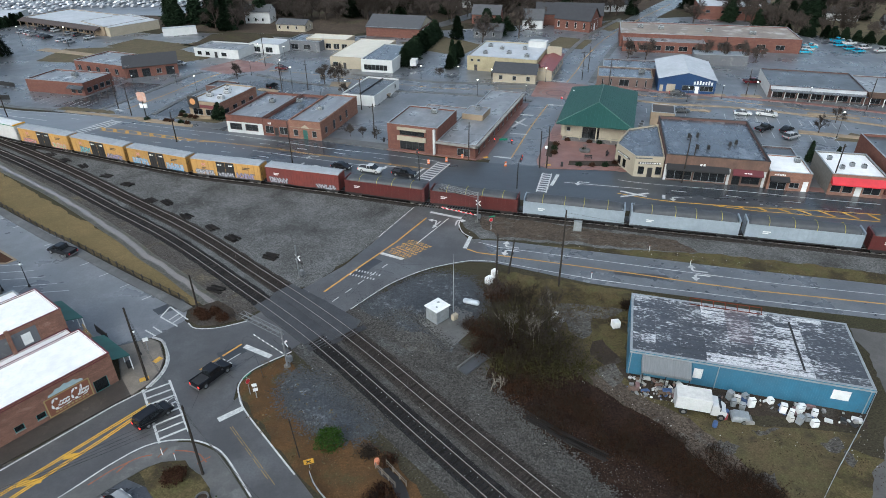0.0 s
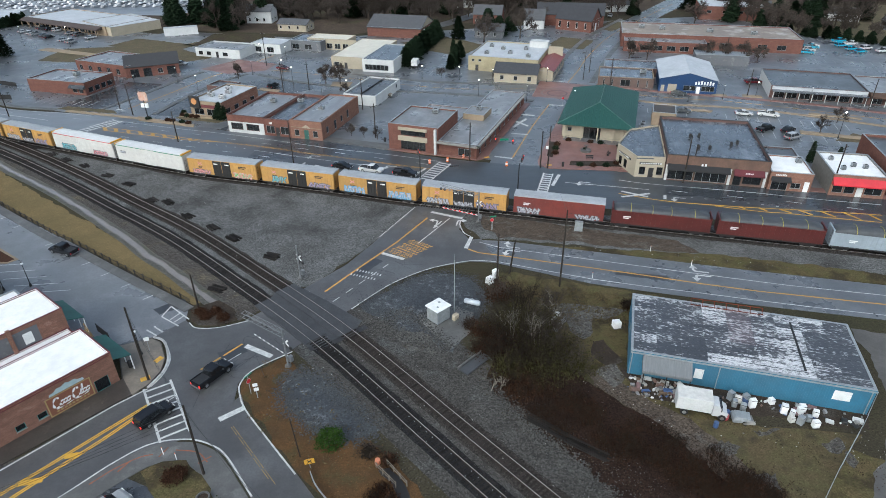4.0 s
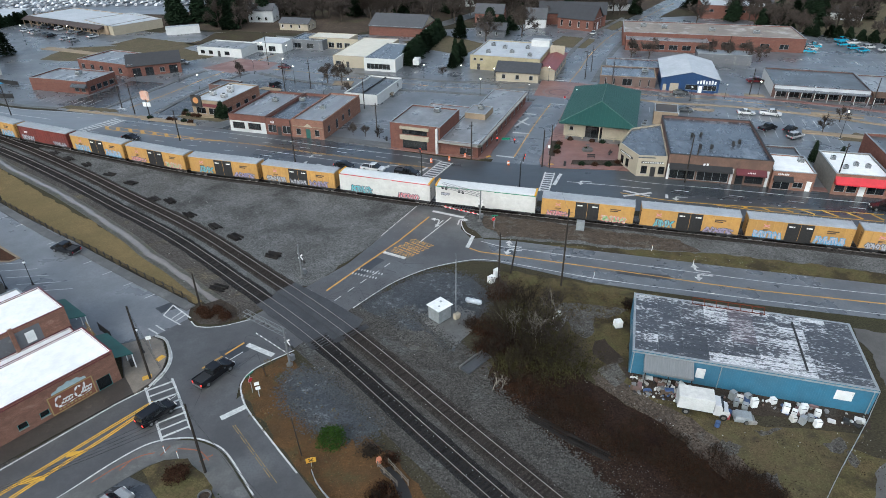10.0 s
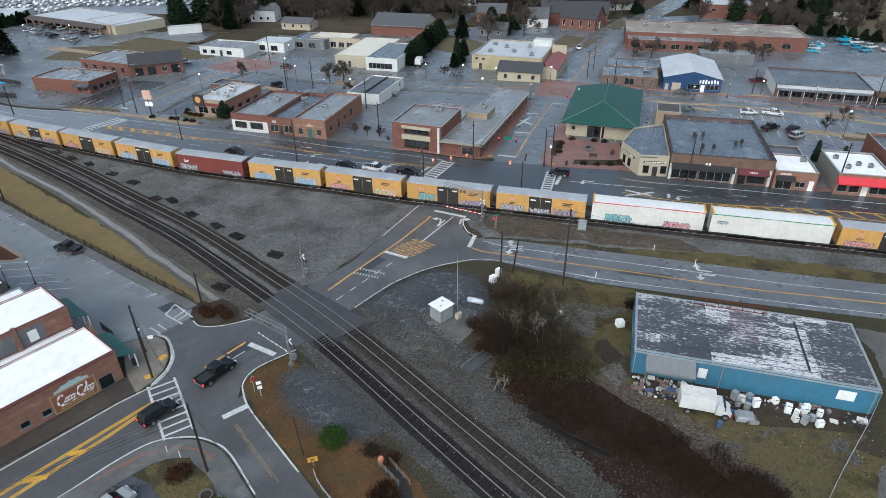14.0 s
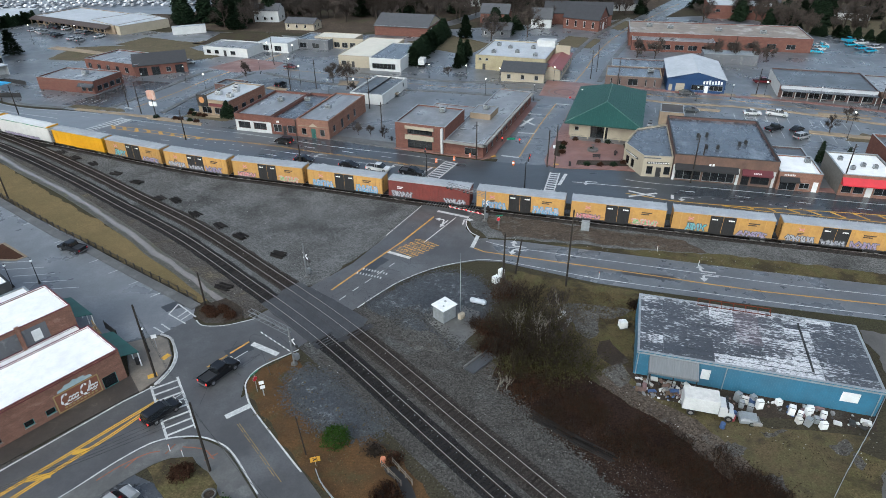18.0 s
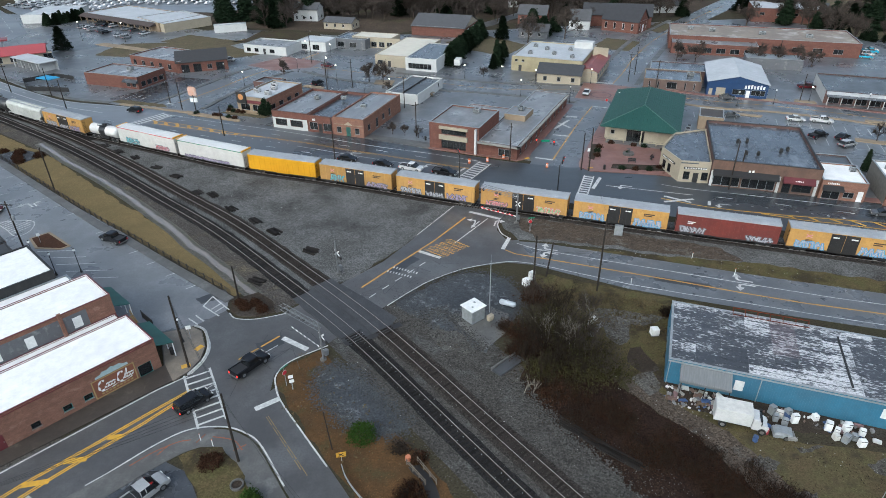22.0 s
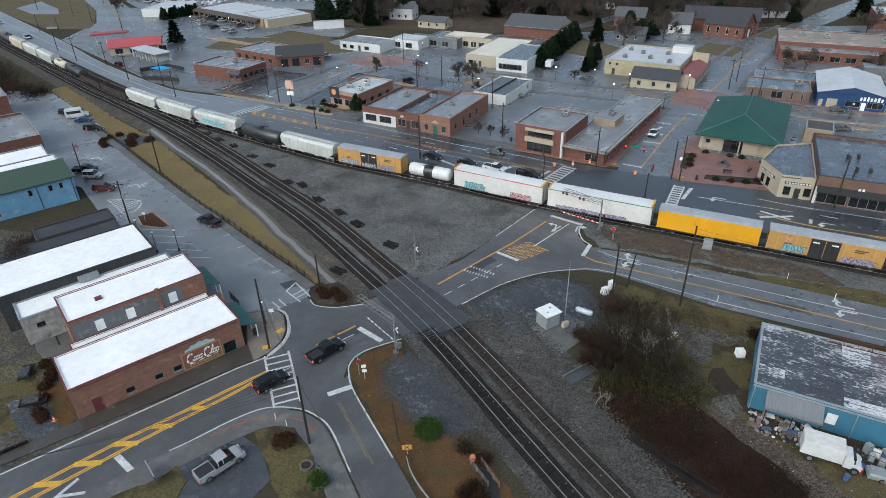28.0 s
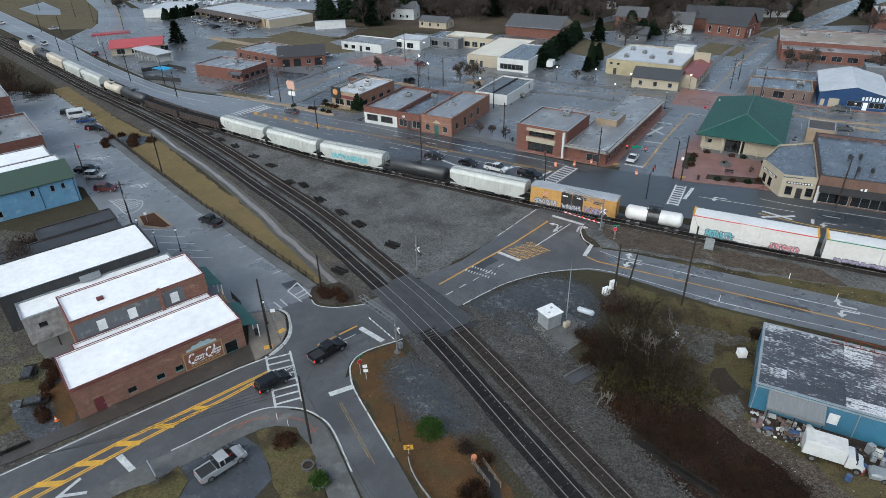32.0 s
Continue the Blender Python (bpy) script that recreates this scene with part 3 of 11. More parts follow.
slab("corner_planter", [(-38, 77.2), (-37.2, 74.3), (-35.7, 73.1), (-32.7, 73), (-30.4, 74.2), (-31.4, 77), (-34.5, 79.4)], 0.14, DIRT, "kerbed corner bed of brown mulch", "planting bed")
slab("bank_pavement", [(-12, 142.6), (9.4, 135), (12.2, 136.4), (13.2, 140), (28, 178), (24, 179.5), (10, 139), (-10, 146)], 0.18, BRICKWALK, "wet red brick pavement at the corner", "pavement")
slab("plaza", [(23.8, 134.5), (23.6, 131.8), (25.6, 129.6), (40.8, 127.8), (46, 134), (48, 142), (32, 147.5), (38, 172), (37, 173)], 0.18, BRICKWALK, "wet red brick plaza with planted beds", "pavement")
slab("shop_pavement", [(40.8, 127.7), (56, 123.5), (75.1, 117), (91.1, 111.9), (130, 100.2), (200, 80.2), (202, 84), (92, 114.4), (52, 124.6), (44, 131)], 0.17, BRICKWALK, "wet brick pavement in front of shops", "pavement")
slab("verge_pavement", [(-11.8, 142.5), (-30.5, 150), (-52.3, 156.7), (-56, 158), (-56, 160.5), (-30, 152.6), (-11, 146)], 0.17, CONCRETE, "damp concrete pavement by the highway", "pavement")
slab("junction_paving", [(29.5, 185.4), (44.6, 179.8), (50.6, 196.6), (34.6, 202)], 0.066, BRICKWALK, "red brick paved road junction", "paving")
for pts in ([(-3.5, 172), (9, 168.6), (11, 173.5), (-1.6, 177.5)], [(-14, 262), (-6, 250), (10, 238), (20, 256), (4, 274)], [(100, 145), (112, 142), (108, 150)], [(-112, 178.5), (-92, 173.2), (-94, 176.4), (-110, 181)],
            [(-74, 168.6), (-60, 164.5), (-58.5, 166.5), (-72, 171)], [(-150, 238), (-100, 228), (-85, 240), (-110, 262), (-150, 258)]):
    slab("grass_patch", pts, 0.07, GRASS_FAR, "tan winter grass patch", "grass")

slab("alley", [(-97, 84), (-88.6, 89.6), (-80.4, 96.4), (-77.6, 92), (-80.6, 90.4), (-89, 83.4), (-97, 76)], 0.047, ASPHALT_DARK, "dark wet asphalt alley behind buildings", "asphalt")

# ---- road markings, as parts of the highway ----
_mark = {}


def line_mark(a, b, w, m=WHITE_LINE, z=0.068, parent=None):
    a, b = Vector(a), Vector(b)
    _mark["n"] = _mark.get("n", 0) + 1
    z += 0.0004 * (1 + _mark["n"] % 9)
    d = (b - a).normalized()
    n = Vector((-d.y, d.x)) * w / 2
    pts = [a - n, b - n, b + n, a + n]
    return part("road_marking", mesh("road_marking", [(*p, z) for p in pts], [(0, 1, 2, 3)], m), m, parent or highway)


def line_run(line, w, m=WHITE_LINE, z=0.068, dash=0, gap=0, parent=None):
    if not dash:
        _mark["n"] = _mark.get("n", 0) + 1
        z += 0.0004 * (_mark["n"] % 3) - 0.0012
        one, two = beside(line, w / 2), beside(line, -w / 2)
        n = len(line)
        part("road_marking", mesh("road_marking", [(*p, z) for p in one + two], [(i, i + 1, n + i + 1, n + i) for i in range(n - 1)], m), m, parent or highway)
        return
    s, total = 0.0, length(line)
    while s + dash < total:
        (a, _), (b, _) = along(line, s), along(line, s + dash)
        line_mark(a, b, w, m, z, parent)
        s += dash + gap


def clip(line, x0, x1):
    return [p for p in line if x0 <= p.x <= x1]


def blend(f):
    return [a.lerp(b, f) for a, b in zip(HW_FAR, HW_NEAR)]


# yellow lines and hatched medians of the highway
_yu = glide(V2((-92.0, 162.1), (-85.0, 160.1), (-78.7, 157.9), (-70.9, 155.0), (-62.3, 151.6), (-55.6, 149.6)), 4)
_yd = glide(V2((-89.9, 159.6), (-82.1, 156.9), (-77.8, 155.7), (-70.2, 153.1), (-62.0, 150.6), (-55.5, 149.4)), 4)
for l in (_yu, _yd):
    line_run(l, 0.3, YELLOW_LINE)
for a, b in (((-90.1, 161.6), (-88.7, 159.3)), ((-86.5, 160.3), (-85.2, 158.1)), ((-82.7, 159.1), (-81.5, 156.9)), ((-79.0, 157.9), (-77.8, 155.7)), ((-75.2, 156.4), (-74.0, 154.3)), ((-71.5, 155.0), (-70.5, 153.1)), ((-67.7, 153.7), (-66.8, 152.0)), ((-63.8, 152.1), (-63.1, 150.8))):
    line_mark(a, b, 0.9, YELLOW_LINE)
_ym = glide(V2((-55.6, 149.5), (-46.5, 146.7), (-38.8, 144.0), (-31.3, 140.9), (-24.1, 138.4), (-17.0, 135.9), (-10.2, 133.3), (-1.6, 130.4)), 4)
line_run(beside(_ym, 0.2), 0.16, YELLOW_LINE)
line_run(beside(_ym, -0.2), 0.16, YELLOW_LINE)
_eu = glide(V2((38.1, 116.1), (46.4, 112.4), (55.9, 110.1), (64.3, 108.6), (71.7, 107.5), (79.8, 106.1), (86.5, 104.8)), 4)
_ed = glide(V2((55.8, 109.8), (63.7, 107.1), (68.7, 106.1), (73.5, 104.7), (82.1, 102.5), (84.7, 101.9)), 4)
for l in (_eu, _ed):
    line_run(l, 0.28, BRIGHT_YELLOW)
for a, b in (((60.5, 109.3), (61.4, 108.3)), ((64.2, 108.7), (65.3, 107.1)), ((68.0, 108.0), (69.6, 106.3)), ((71.6, 107.4), (73.3, 105.3)), ((75.6, 106.8), (77.3, 104.2)), ((79.8, 106.0), (81.4, 103.1)), ((84.2, 105.0), (85.1, 102.6))):
    line_mark(a, b, 0.5, BRIGHT_YELLOW)
# white edge, lane and turn lines
for l in (((-88.7, 166.9), (-73.2, 161.2), (-56.2, 155.6), (-48.0, 152.6), (-40.0, 149.5), (-33.0, 146.7), (-24.8, 143.5), (-10.5, 139.0), (0.4, 134.8)), ((39.9, 122.9), (45.5, 120.8), (56.6, 118.1), (67.4, 115.3), (77.6, 112.2), (89.3, 109.2))):
    line_run(glide(V2(*l), 4), 0.2)
for a, b in (((-83.6, 162.3), (-81.0, 161.5)), ((-73.8, 158.8), (-71.2, 157.8)), ((-64.3, 155.7), (-61.7, 154.7)), ((-54.1, 151.8), (-51.6, 150.9)), ((-44.5, 148.2), (-41.7, 147.3)), ((-34.4, 144.4), (-31.7, 143.5)), ((-24.7, 141.3), (-21.8, 140.1)), ((-14.8, 137.7), (-12.0, 136.6)), ((-4.7, 134.1), (-2.0, 133.0)), ((-92.5, 157.7), (-89.9, 156.9)), ((-82.6, 154.4), (-79.9, 153.4)), ((-72.6, 150.3), (-70.0, 149.6)), ((-62.9, 146.8), (-60.2, 146.0)), ((-52.8, 143.1), (-50.2, 142.3)), ((-43.0, 139.8), (-40.1, 138.7))):
    line_mark(a, b, 0.18)
for a, b in (((49.7, 117.1), (52.6, 116.2)), ((60.2, 114.3), (63.0, 113.3)), ((71.0, 111.3), (73.8, 110.4)), ((81.7, 108.3), (84.4, 107.3))):
    line_mark(a, b, 0.18)
line_run(glide(V2((-45.0, 143.4), (-38.1, 140.8), (-30.8, 138.0), (-23.6, 135.4), (-11.4, 131.3)), 4), 0.2)
for l in (V2((-68.3, 152.0), (-61.6, 149.4), (-48.9, 145.2), (-45.0, 143.6)), V2((52.4, 113.7), (60.0, 111.8), (71.4, 108.2))):
    line_run(l, 0.3, dash=0.5, gap=2.2)
line_run(clip(blend(0.5), -330, -108), 0.3)
line_run(clip(blend(0.04), -330, -98), 0.18)
for f in (0.25, 0.77):
    line_run(clip(blend(f), -320, -98), 0.16, dash=3, gap=9)


def zebra(a, b, wide, n, parent=None, rung=0.5):
    """A crosswalk from a to b of that width with two side lines and n rungs."""
    a, b = Vector(a), Vector(b)
    d = (b - a).normalized()
    m = Vector((-d.y, d.x)) * wide / 2
    for s in (-1, 1):
        line_mark(a + m * s, b + m * s, 0.3, parent=parent)
    for i in range(n):
        p = a.lerp(b, (i + 0.5) / n)
        line_mark(p - m, p + m, rung, parent=parent, z=0.0685)


zebra((22.2, 117.2), (25.1, 127), 2.0, 9)
zebra((-2.8, 124.3), (2.1, 133.9), 2.9, 9)
zebra((-95.2, 158.2), (-89.3, 167.6), 3.0, 10)
line_mark((24.9, 120.4), (27.4, 126.2), 0.7)
line_mark((-5.4, 126.3), (-2.5, 130.7), 0.6)
line_mark((-89.8, 161.6), (-87.3, 166.6), 0.6)
line_mark((28, 122), (45, 117.8), 0.2)
# railway crossing marks on the highway
for a, b in (((39.0, 117.2), (43.7, 114.3)), ((38.3, 114.5), (44.6, 115.9)), ((47.5, 115.0), (46.9, 113.2)), ((-31.8, 132.9), (-30.9, 135.1)), ((-28.3, 133.5), (-24.3, 130.7))):
    line_mark(a, b, 0.6)


def arrow(p, way, turn=0, scale=1.0, parent=None):
    """A lane arrow: a shaft and a head, or a shaft that turns aside."""
    p, w = Vector(p), Vector(way).normalized()
    n = Vector((-w.y, w.x)) * (turn or 1)

    def at(u, v):
        q = p + (w * u + n * v) * scale
        return (q.x, q.y, 0.069)
    if turn:
        vs = [at(0, -0.15), at(2.2, -0.15), at(2.6, 0.25), at(2.6, 1.0), at(2.2, 1.0), at(2.2, 0.4), at(2.0, 0.2), at(0, 0.15), at(3.1, 0.9), at(2.4, 2.0), at(1.7, 0.9)]
        fs = [(0, 1, 2, 3, 4, 5, 6, 7), (8, 9, 10)]
    else:
        vs = [at(0, -0.15), at(2.6, -0.15), at(2.6, 0.15), at(0, 0.15), at(2.5, -0.6), at(4.0, 0), at(2.5, 0.6)]
        fs = [(0, 1, 2, 3), (4, 5, 6)]
    part("road_arrow", mesh("road_arrow", vs, fs, WHITE_LINE), WHITE_LINE, parent or highway)


for p in ((51.3, 113.3), (33.4, 121.6), (-9.1, 131.9), (-27.9, 138.7)):
    arrow(p, (-0.97, 0.26), 1)
FADED_YELLOW = mat("faded_yellow_paint", (0.3, 0.2, 0.07), 0.6, other=(0.16, 0.12, 0.06), size=0.7, amount=0.9)
# crossing road
_cr = dict(parent=crossing_road)
line_run(V2((-1.9, 106.4), (-7.5, 96.9), (-12.9, 89.2), (-18.2, 81.4)), 0.3, YELLOW_LINE, **_cr)
line_run(V2((-32.2, 63.3), (-25.9, 71.2)), 0.3, YELLOW_LINE, dash=3.2, gap=0.4, **_cr)
line_mark((-1.2, 108.8), (4.9, 105.9), 0.7, **_cr)
line_mark((-9.9, 93.2), (-5.9, 91.0), 0.7, **_cr)
line_mark((-27.4, 68.2), (-23.2, 65.8), 0.8, **_cr)
line_mark((-27, 54.2), (-24.5, 56.1), 0.8, **_cr)
line_run(V2((-4.4, 111.2), (-9.5, 101.4), (-11.8, 97)), 0.18, dash=2.5, gap=0.3, **_cr)
line_run(V2((2.4, 106), (-3.6, 96.4)), 0.2, **_cr)
line_run(V2((-8.5, 89.5), (-17, 78)), 0.18, dash=1.5, gap=1.5, **_cr)
line_run(glide(V2((10, 89.8), (5.6, 90.2), (-1.3, 87.9), (-6.9, 84.1), (-10.2, 80.6), (-13.4, 76.6))), 0.18, **_cr)
line_run(glide(V2((4.7, 105.4), (4.3, 103.4), (4.9, 100.3), (6.2, 98.6))), 0.2, **_cr)
line_mark((6.3, 98.6), (5.0, 94.4), 0.7, **_cr)
line_run(glide(V2((-20.5, 66.8), (-24.9, 63.3), (-26.1, 60.6), (-25.6, 58.4), (-24.2, 55.8), (-20.5, 51.2), (-16.1, 45.9))), 0.2, **_cr)
line_run(glide(V2((-28.6, 74.0), (-32.6, 72.5), (-35.8, 72.5), (-37.3, 73.8))), 0.18, **_cr)
line_run(glide(V2((-37.6, 60.2), (-36.9, 62.8), (-37.2, 65.8), (-39.2, 69.4))), 0.18, **_cr)
line_run(V2((-25.2, 53), (-18, 44.2)), 0.09, FADED_YELLOW, dash=1.7, gap=0.35, **_cr)
line_run(V2((-24.98, 53.12), (-17.78, 44.32)), 0.09, FADED_YELLOW, dash=2.6, gap=0.2, **_cr)
line_run(glide(V2((-42, 42.2), (-40.4, 43.9), (-37, 48), (-33.8, 50.6), (-29.8, 51.2), (-26.8, 50.3), (-24.4, 48.5), (-20.2, 43.1))), 0.2, **_cr)
line_run(V2((-37.9, 59.8), (-41, 56.8), (-49.3, 47.1), (-70, 22.6)), 0.2, **_cr)
zebra((-37.0, 60.6), (-31.4, 51.6), 3.3, 8, parent=crossing_road, rung=0.3)
arrow((0.8, 104.8), (-0.5, -0.85), 0, 0.8, **_cr)
arrow((3.6, 103.0), (0.2, 1), -1, 0.9, **_cr)
arrow((-0.3, 103.0), (0.2, 1), 1, 0.9, **_cr)
_rk = random.Random(3)
for i in range(10):
    a = Vector((-9.0, 93.8)).lerp(Vector((-2.6, 99.8)), i / 14)
    for j in range(8):
        p = a + Vector((0.75, -0.55)) * (j + (i % 2) * 0.5) * 0.62 + Vector((_rk.uniform(-0.06, 0.06), _rk.uniform(-0.06, 0.06)))
        line_mark(p, p + Vector((0.5, 0.12)), 0.26, YELLOW_LINE if (i * 3 + j) % 7 else FADED_YELLOW, **_cr)
for i in range(9):
    for k in (0, 1):
        p = Vector((-14.6, 86.2)).lerp(Vector((-10.6, 84.6)), i / 8) + Vector((0.9, 1.2)) * k
        line_mark(p, p + Vector((0.14, 0.55)), 0.22, **_cr)
_c1 = V2((-36.4, 57.2), (-40.4, 52.4), (-44.6, 47.2), (-48.9, 42.1), (-55, 33.6), (-66, 18.6))
_c2 = V2((-36.2, 56.6), (-39.8, 51.4), (-42.9, 47.4), (-46.4, 42.8), (-52.8, 33.9), (-63.4, 18.6))
for c in (_c1, _c2):
    line_run(beside(c, 0.15), 0.2, BRIGHT_YELLOW, **_cr)
    line_run(beside(c, -0.15), 0.2, BRIGHT_YELLOW, **_cr)
for a, b in (((-43.0, 48.9), (-41.5, 49.2)), ((-46.2, 45.2), (-43.8, 45.8)), ((-49, 41.9), (-46.3, 42.6)), ((-51.7, 38.4), (-48.7, 39.3)), ((-54.1, 35.1), (-51.3, 35.9)), ((-56.8, 31.2), (-53.8, 32.2))):
    line_mark(a, b, 0.75, BRIGHT_YELLOW, **_cr)
line_mark((-47.6, 40.4), (-44.6, 38.8), 0.75, **_cr)
line_mark((-50.6, 34.0), (-49.8, 36.8), 0.4, **_cr)
line_mark((-50.4, 34.3), (-47.8, 35.3), 0.4, **_cr)
line_run(V2((-33.8, 58.4), (-35, 56.8)), 0.1, **_cr)
line_mark((-27.6, 66.6), (-29.8, 64.0), 0.15, **_cr)
SPRAY = mat("orange_survey_paint", (0.3, 0.1, 0.05), 0.8, other=(0.16, 0.08, 0.05), size=0.5, amount=0.9)
for l in (((-38.4, 45.0), (-36.6, 47.0), (-34.4, 48.6), (-33.0, 49.0)), ((-36.0, 46.6), (-35.2, 48.2)), ((-30.6, 49.6), (-28.0, 49.2), (-26.4, 47.8)), ((-32.2, 48.6), (-31.6, 50.0)), ((-27.4, 47.6), (-26.2, 48.6))):
    line_run(glide(V2(*l), 4), 0.16, SPRAY, z=0.096, parent=bpy.data.objects["corner_pavement"])
# side road
_er = V2((5.4, 94.2), (7.1, 92.9), (16.7, 90.1), (25.8, 87.4), (34.6, 84.7), (43.0, 82.0), (51.1, 79.7), (59.1, 77.9), (68.2, 75.8), (130, 61.4))
line_run(_er, 0.28, YELLOW_LINE, **_cr)
line_run(V2((7.6, 96.6), (11.0, 94.6), (21.8, 91.4), (31.0, 88.7), (39.8, 86.1), (48.2, 83.6), (56.3, 81.3), (67.5, 78.7), (130, 64)), 0.16, **_cr)
line_run(V2((10.4, 89.7), (25.1, 84.0), (33.7, 81.5), (42.0, 79.4), (49.9, 77.2), (57.7, 75.2), (66.5, 73.1), (125, 58.6)), 0.16, **_cr)
for p, q in (((45.1, 85.3), (45.1, 84.1)), ((14.7, 94.2), (14.6, 93.0))):
    arrow(p, (-0.96, 0.25), -1, **_cr)
    arrow(q, (-0.96, 0.25), 1, **_cr)
# cross street
line_run(glide(V2((18.1, 136.4), (25.8, 157.9), (33.6, 177.4))), 0.3, YELLOW_LINE, parent=cross_street)
line_run(glide(V2((43.4, 200), (49.8, 215), (58.2, 236.5), (73.5, 268), (98, 306), (128, 349))), 0.3, YELLOW_LINE, parent=cross_street)
line_mark((13.9, 137.4), (18.0, 136.0), 0.7, parent=cross_street)
line_mark((33.4, 177), (37.6, 175.6), 0.6, parent=cross_street)
line_mark((37.4, 202.4), (43.6, 200.6), 0.6, parent=cross_street)
for a, b in (((20.6, 157.6), (25.2, 164.6)), ((24.8, 158.4), (21.2, 163.6)), ((19.6, 153), (23.8, 152)), ((23.4, 168.4), (27.8, 167.2))):
    line_mark(a, b, 0.7, parent=cross_street)
# stalls of the lots
_lot = bpy.data.objects["parking_lot"]
for i in range(16):
    if i == 9:
        continue
    p = Vector((-121.2, 132.6)).lerp(Vector((-46.7, 80.0)), i / 15)
    line_mark(p, p + Vector((1.55, 1.5)), 0.17, z=0.056, parent=_lot)
for i in range(5):
    p = Vector((-66.4, 82.3)).lerp(Vector((-78.6, 90.6)), i / 4)
    line_mark(p, p + Vector((6.8, 0.7)), 0.16, z=0.056, parent=_lot)
for i in range(7):
    p = Vector((-97, 105.5)).lerp(Vector((-118, 123.5)), i / 6)
    line_mark(p, p + Vector((3.9, 3.0)), 0.16, z=0.056, parent=_lot)
for i in range(8):
    p = Vector((-132, 148.5)).lerp(Vector((-156, 165)), i / 7)
    line_mark(p, p + Vector((-3.4, -4.4)), 0.14, z=0.056, parent=_lot)
_oval = glide(V2((-94, 101.2), (-88.1, 102.3), (-85.7, 100.8), (-84.9, 97.6), (-86.3, 96), (-90, 98.6), (-94, 101.2)), 5)
line_run(_oval, 0.2, z=0.056, parent=_lot)
for i in range(8):
    f = (i + 0.8) / 9
    p = Vector((-93.4, 101.0)).lerp(Vector((-86.6, 96.4)), f)
    line_mark(p, p + Vector((0.9, 1.6)) * (1.0 + 1.4 * f * (1 - f) * 2) * (1.35 if f > 0.5 else 0.8), 0.2, z=0.056, parent=_lot)
for p in ((-110.5, 121.2), (-90.7, 108)):
    arrow(p, (-0.8, 0.6), 1, 1.1, parent=_lot)
    arrow(Vector(p) + Vector((0.6, 0.4)), (-0.8, 0.6), -1, 0.8, parent=_lot)
for a, b in (((-41.5, 78), (-37.6, 74.6)), ((-41.5, 78), (-42, 75.4)), ((-42, 75.4), (-38.6, 73)), ((-40.4, 74.6), (-39.4, 76.4)), ((-39.6, 73.9), (-38.6, 75.6)), ((-43, 72.2), (-41, 70.8)), ((-42.2, 73), (-40.4, 71.6))):
    line_mark(a, b, 0.22, z=0.07, parent=_lot)

# ---- railway tracks ----


def railway(name, line, label, s0, s1, wide=2.1, bed=None, wood=None):
    TIE_, BED = wood or TIE, bed or BALLAST
    fine = [p for p, w in walk_line(line, 0.8)]
    edge = [[(wide - 0.4 + 0.14 * noise.noise(Vector((p.x * 0.8, p.y * 0.8, k))) + 0.14 * noise.noise(Vector((p.x * 0.25, p.y * 0.25, k)))) for p in fine] for k in (1.5, 7.5)]
    one, two = beside(fine, 1), beside(fine, -1)
    base = tagged(strip(name, [p + (q - p) * e for p, q, e in zip(fine, one, edge[0])], [p + (q - p) * e for p, q, e in zip(fine, two, edge[1])], 0.05, BED, 0.2), label, "railway track", kind="structure")
    for off in (-0.755, 0.755):
        rail = strip("rail", beside(line, off - 0.075), beside(line, off + 0.075), 0.2, RAIL_RUST, 0.15, parent=base)
        strip("rail_head", beside(line, off - 0.034), beside(line, off + 0.034), 0.24, STEEL, 0.08, parent=rail)
    tie = mesh("tie", [(x, y, z) for z in (0.0, 0.1) for x, y in ((-0.12, -1.3), (0.12, -1.3), (0.12, 1.3), (-0.12, 1.3))],
               [(4, 5, 6, 7), (0, 1, 5, 4), (1, 2, 6, 5), (2, 3, 7, 6), (3, 0, 4, 7)], TIE_)
    vs, fs, s, n = [], [], 0.0, 0
    total = length(line)
    pos = [(p, w) for p, w in walk_line(line, 0.55)]
    for k, (p, w) in enumerate(pos):
        d = k * 0.55
        a = math.atan2(w.y, w.x) + random.uniform(-0.02, 0.02)
        m = Matrix.Translation((p.x, p.y, 0.02)) @ Matrix.Rotation(a, 4, "Z")
        if s0 <= d <= s1 and n < 150:
            part("tie", tie, TIE_, base, at=m)
            n += 1
        elif 15 < d < total - 15:
            o = len(vs)
            vs += [m @ v.co for v in tie.vertices]
            fs += [tuple(i + o for i in q.vertices) for q in tie.polygons]
    part("ties", mesh("ties", [tuple(v) for v in vs], fs, TIE_), TIE_, base)["kind"] = "stuff"
    return base


def walk_line(line, step):
    rest = 0.0
    for a, b in zip(line, line[1:]):
        d = (b - a).length
        w = (b - a) / d
        while rest < d:
            yield a + w * rest, w
            rest += step
        rest -= d


BLACK_BED = mat("black_cinder_ballast", stones=0.14, base=(0.017, 0.016, 0.017), rough=0.9, other=(0.024, 0.022, 0.022), size=2.5, amount=0.7, bump=0.06, bump_size=0.16)
BROWN_TIE = mat("brown_tie_wood", (0.04, 0.032, 0.028), 0.9, other=(0.029, 0.024, 0.022), size=0.6, piece=0.3, island=0.3)
railway("railway_near", NEAR_LINE, "railway track with steel rails on black ties", 78, 162, 1.95, BLACK_BED)
railway("railway_far", FAR_LINE, "railway track with steel rails on brown ties", 78, 162, 2.1, None, BROWN_TIE)
railway("railway_train", TRAIN_LINE, "railway track under the freight train", 0, 0, 2.3)
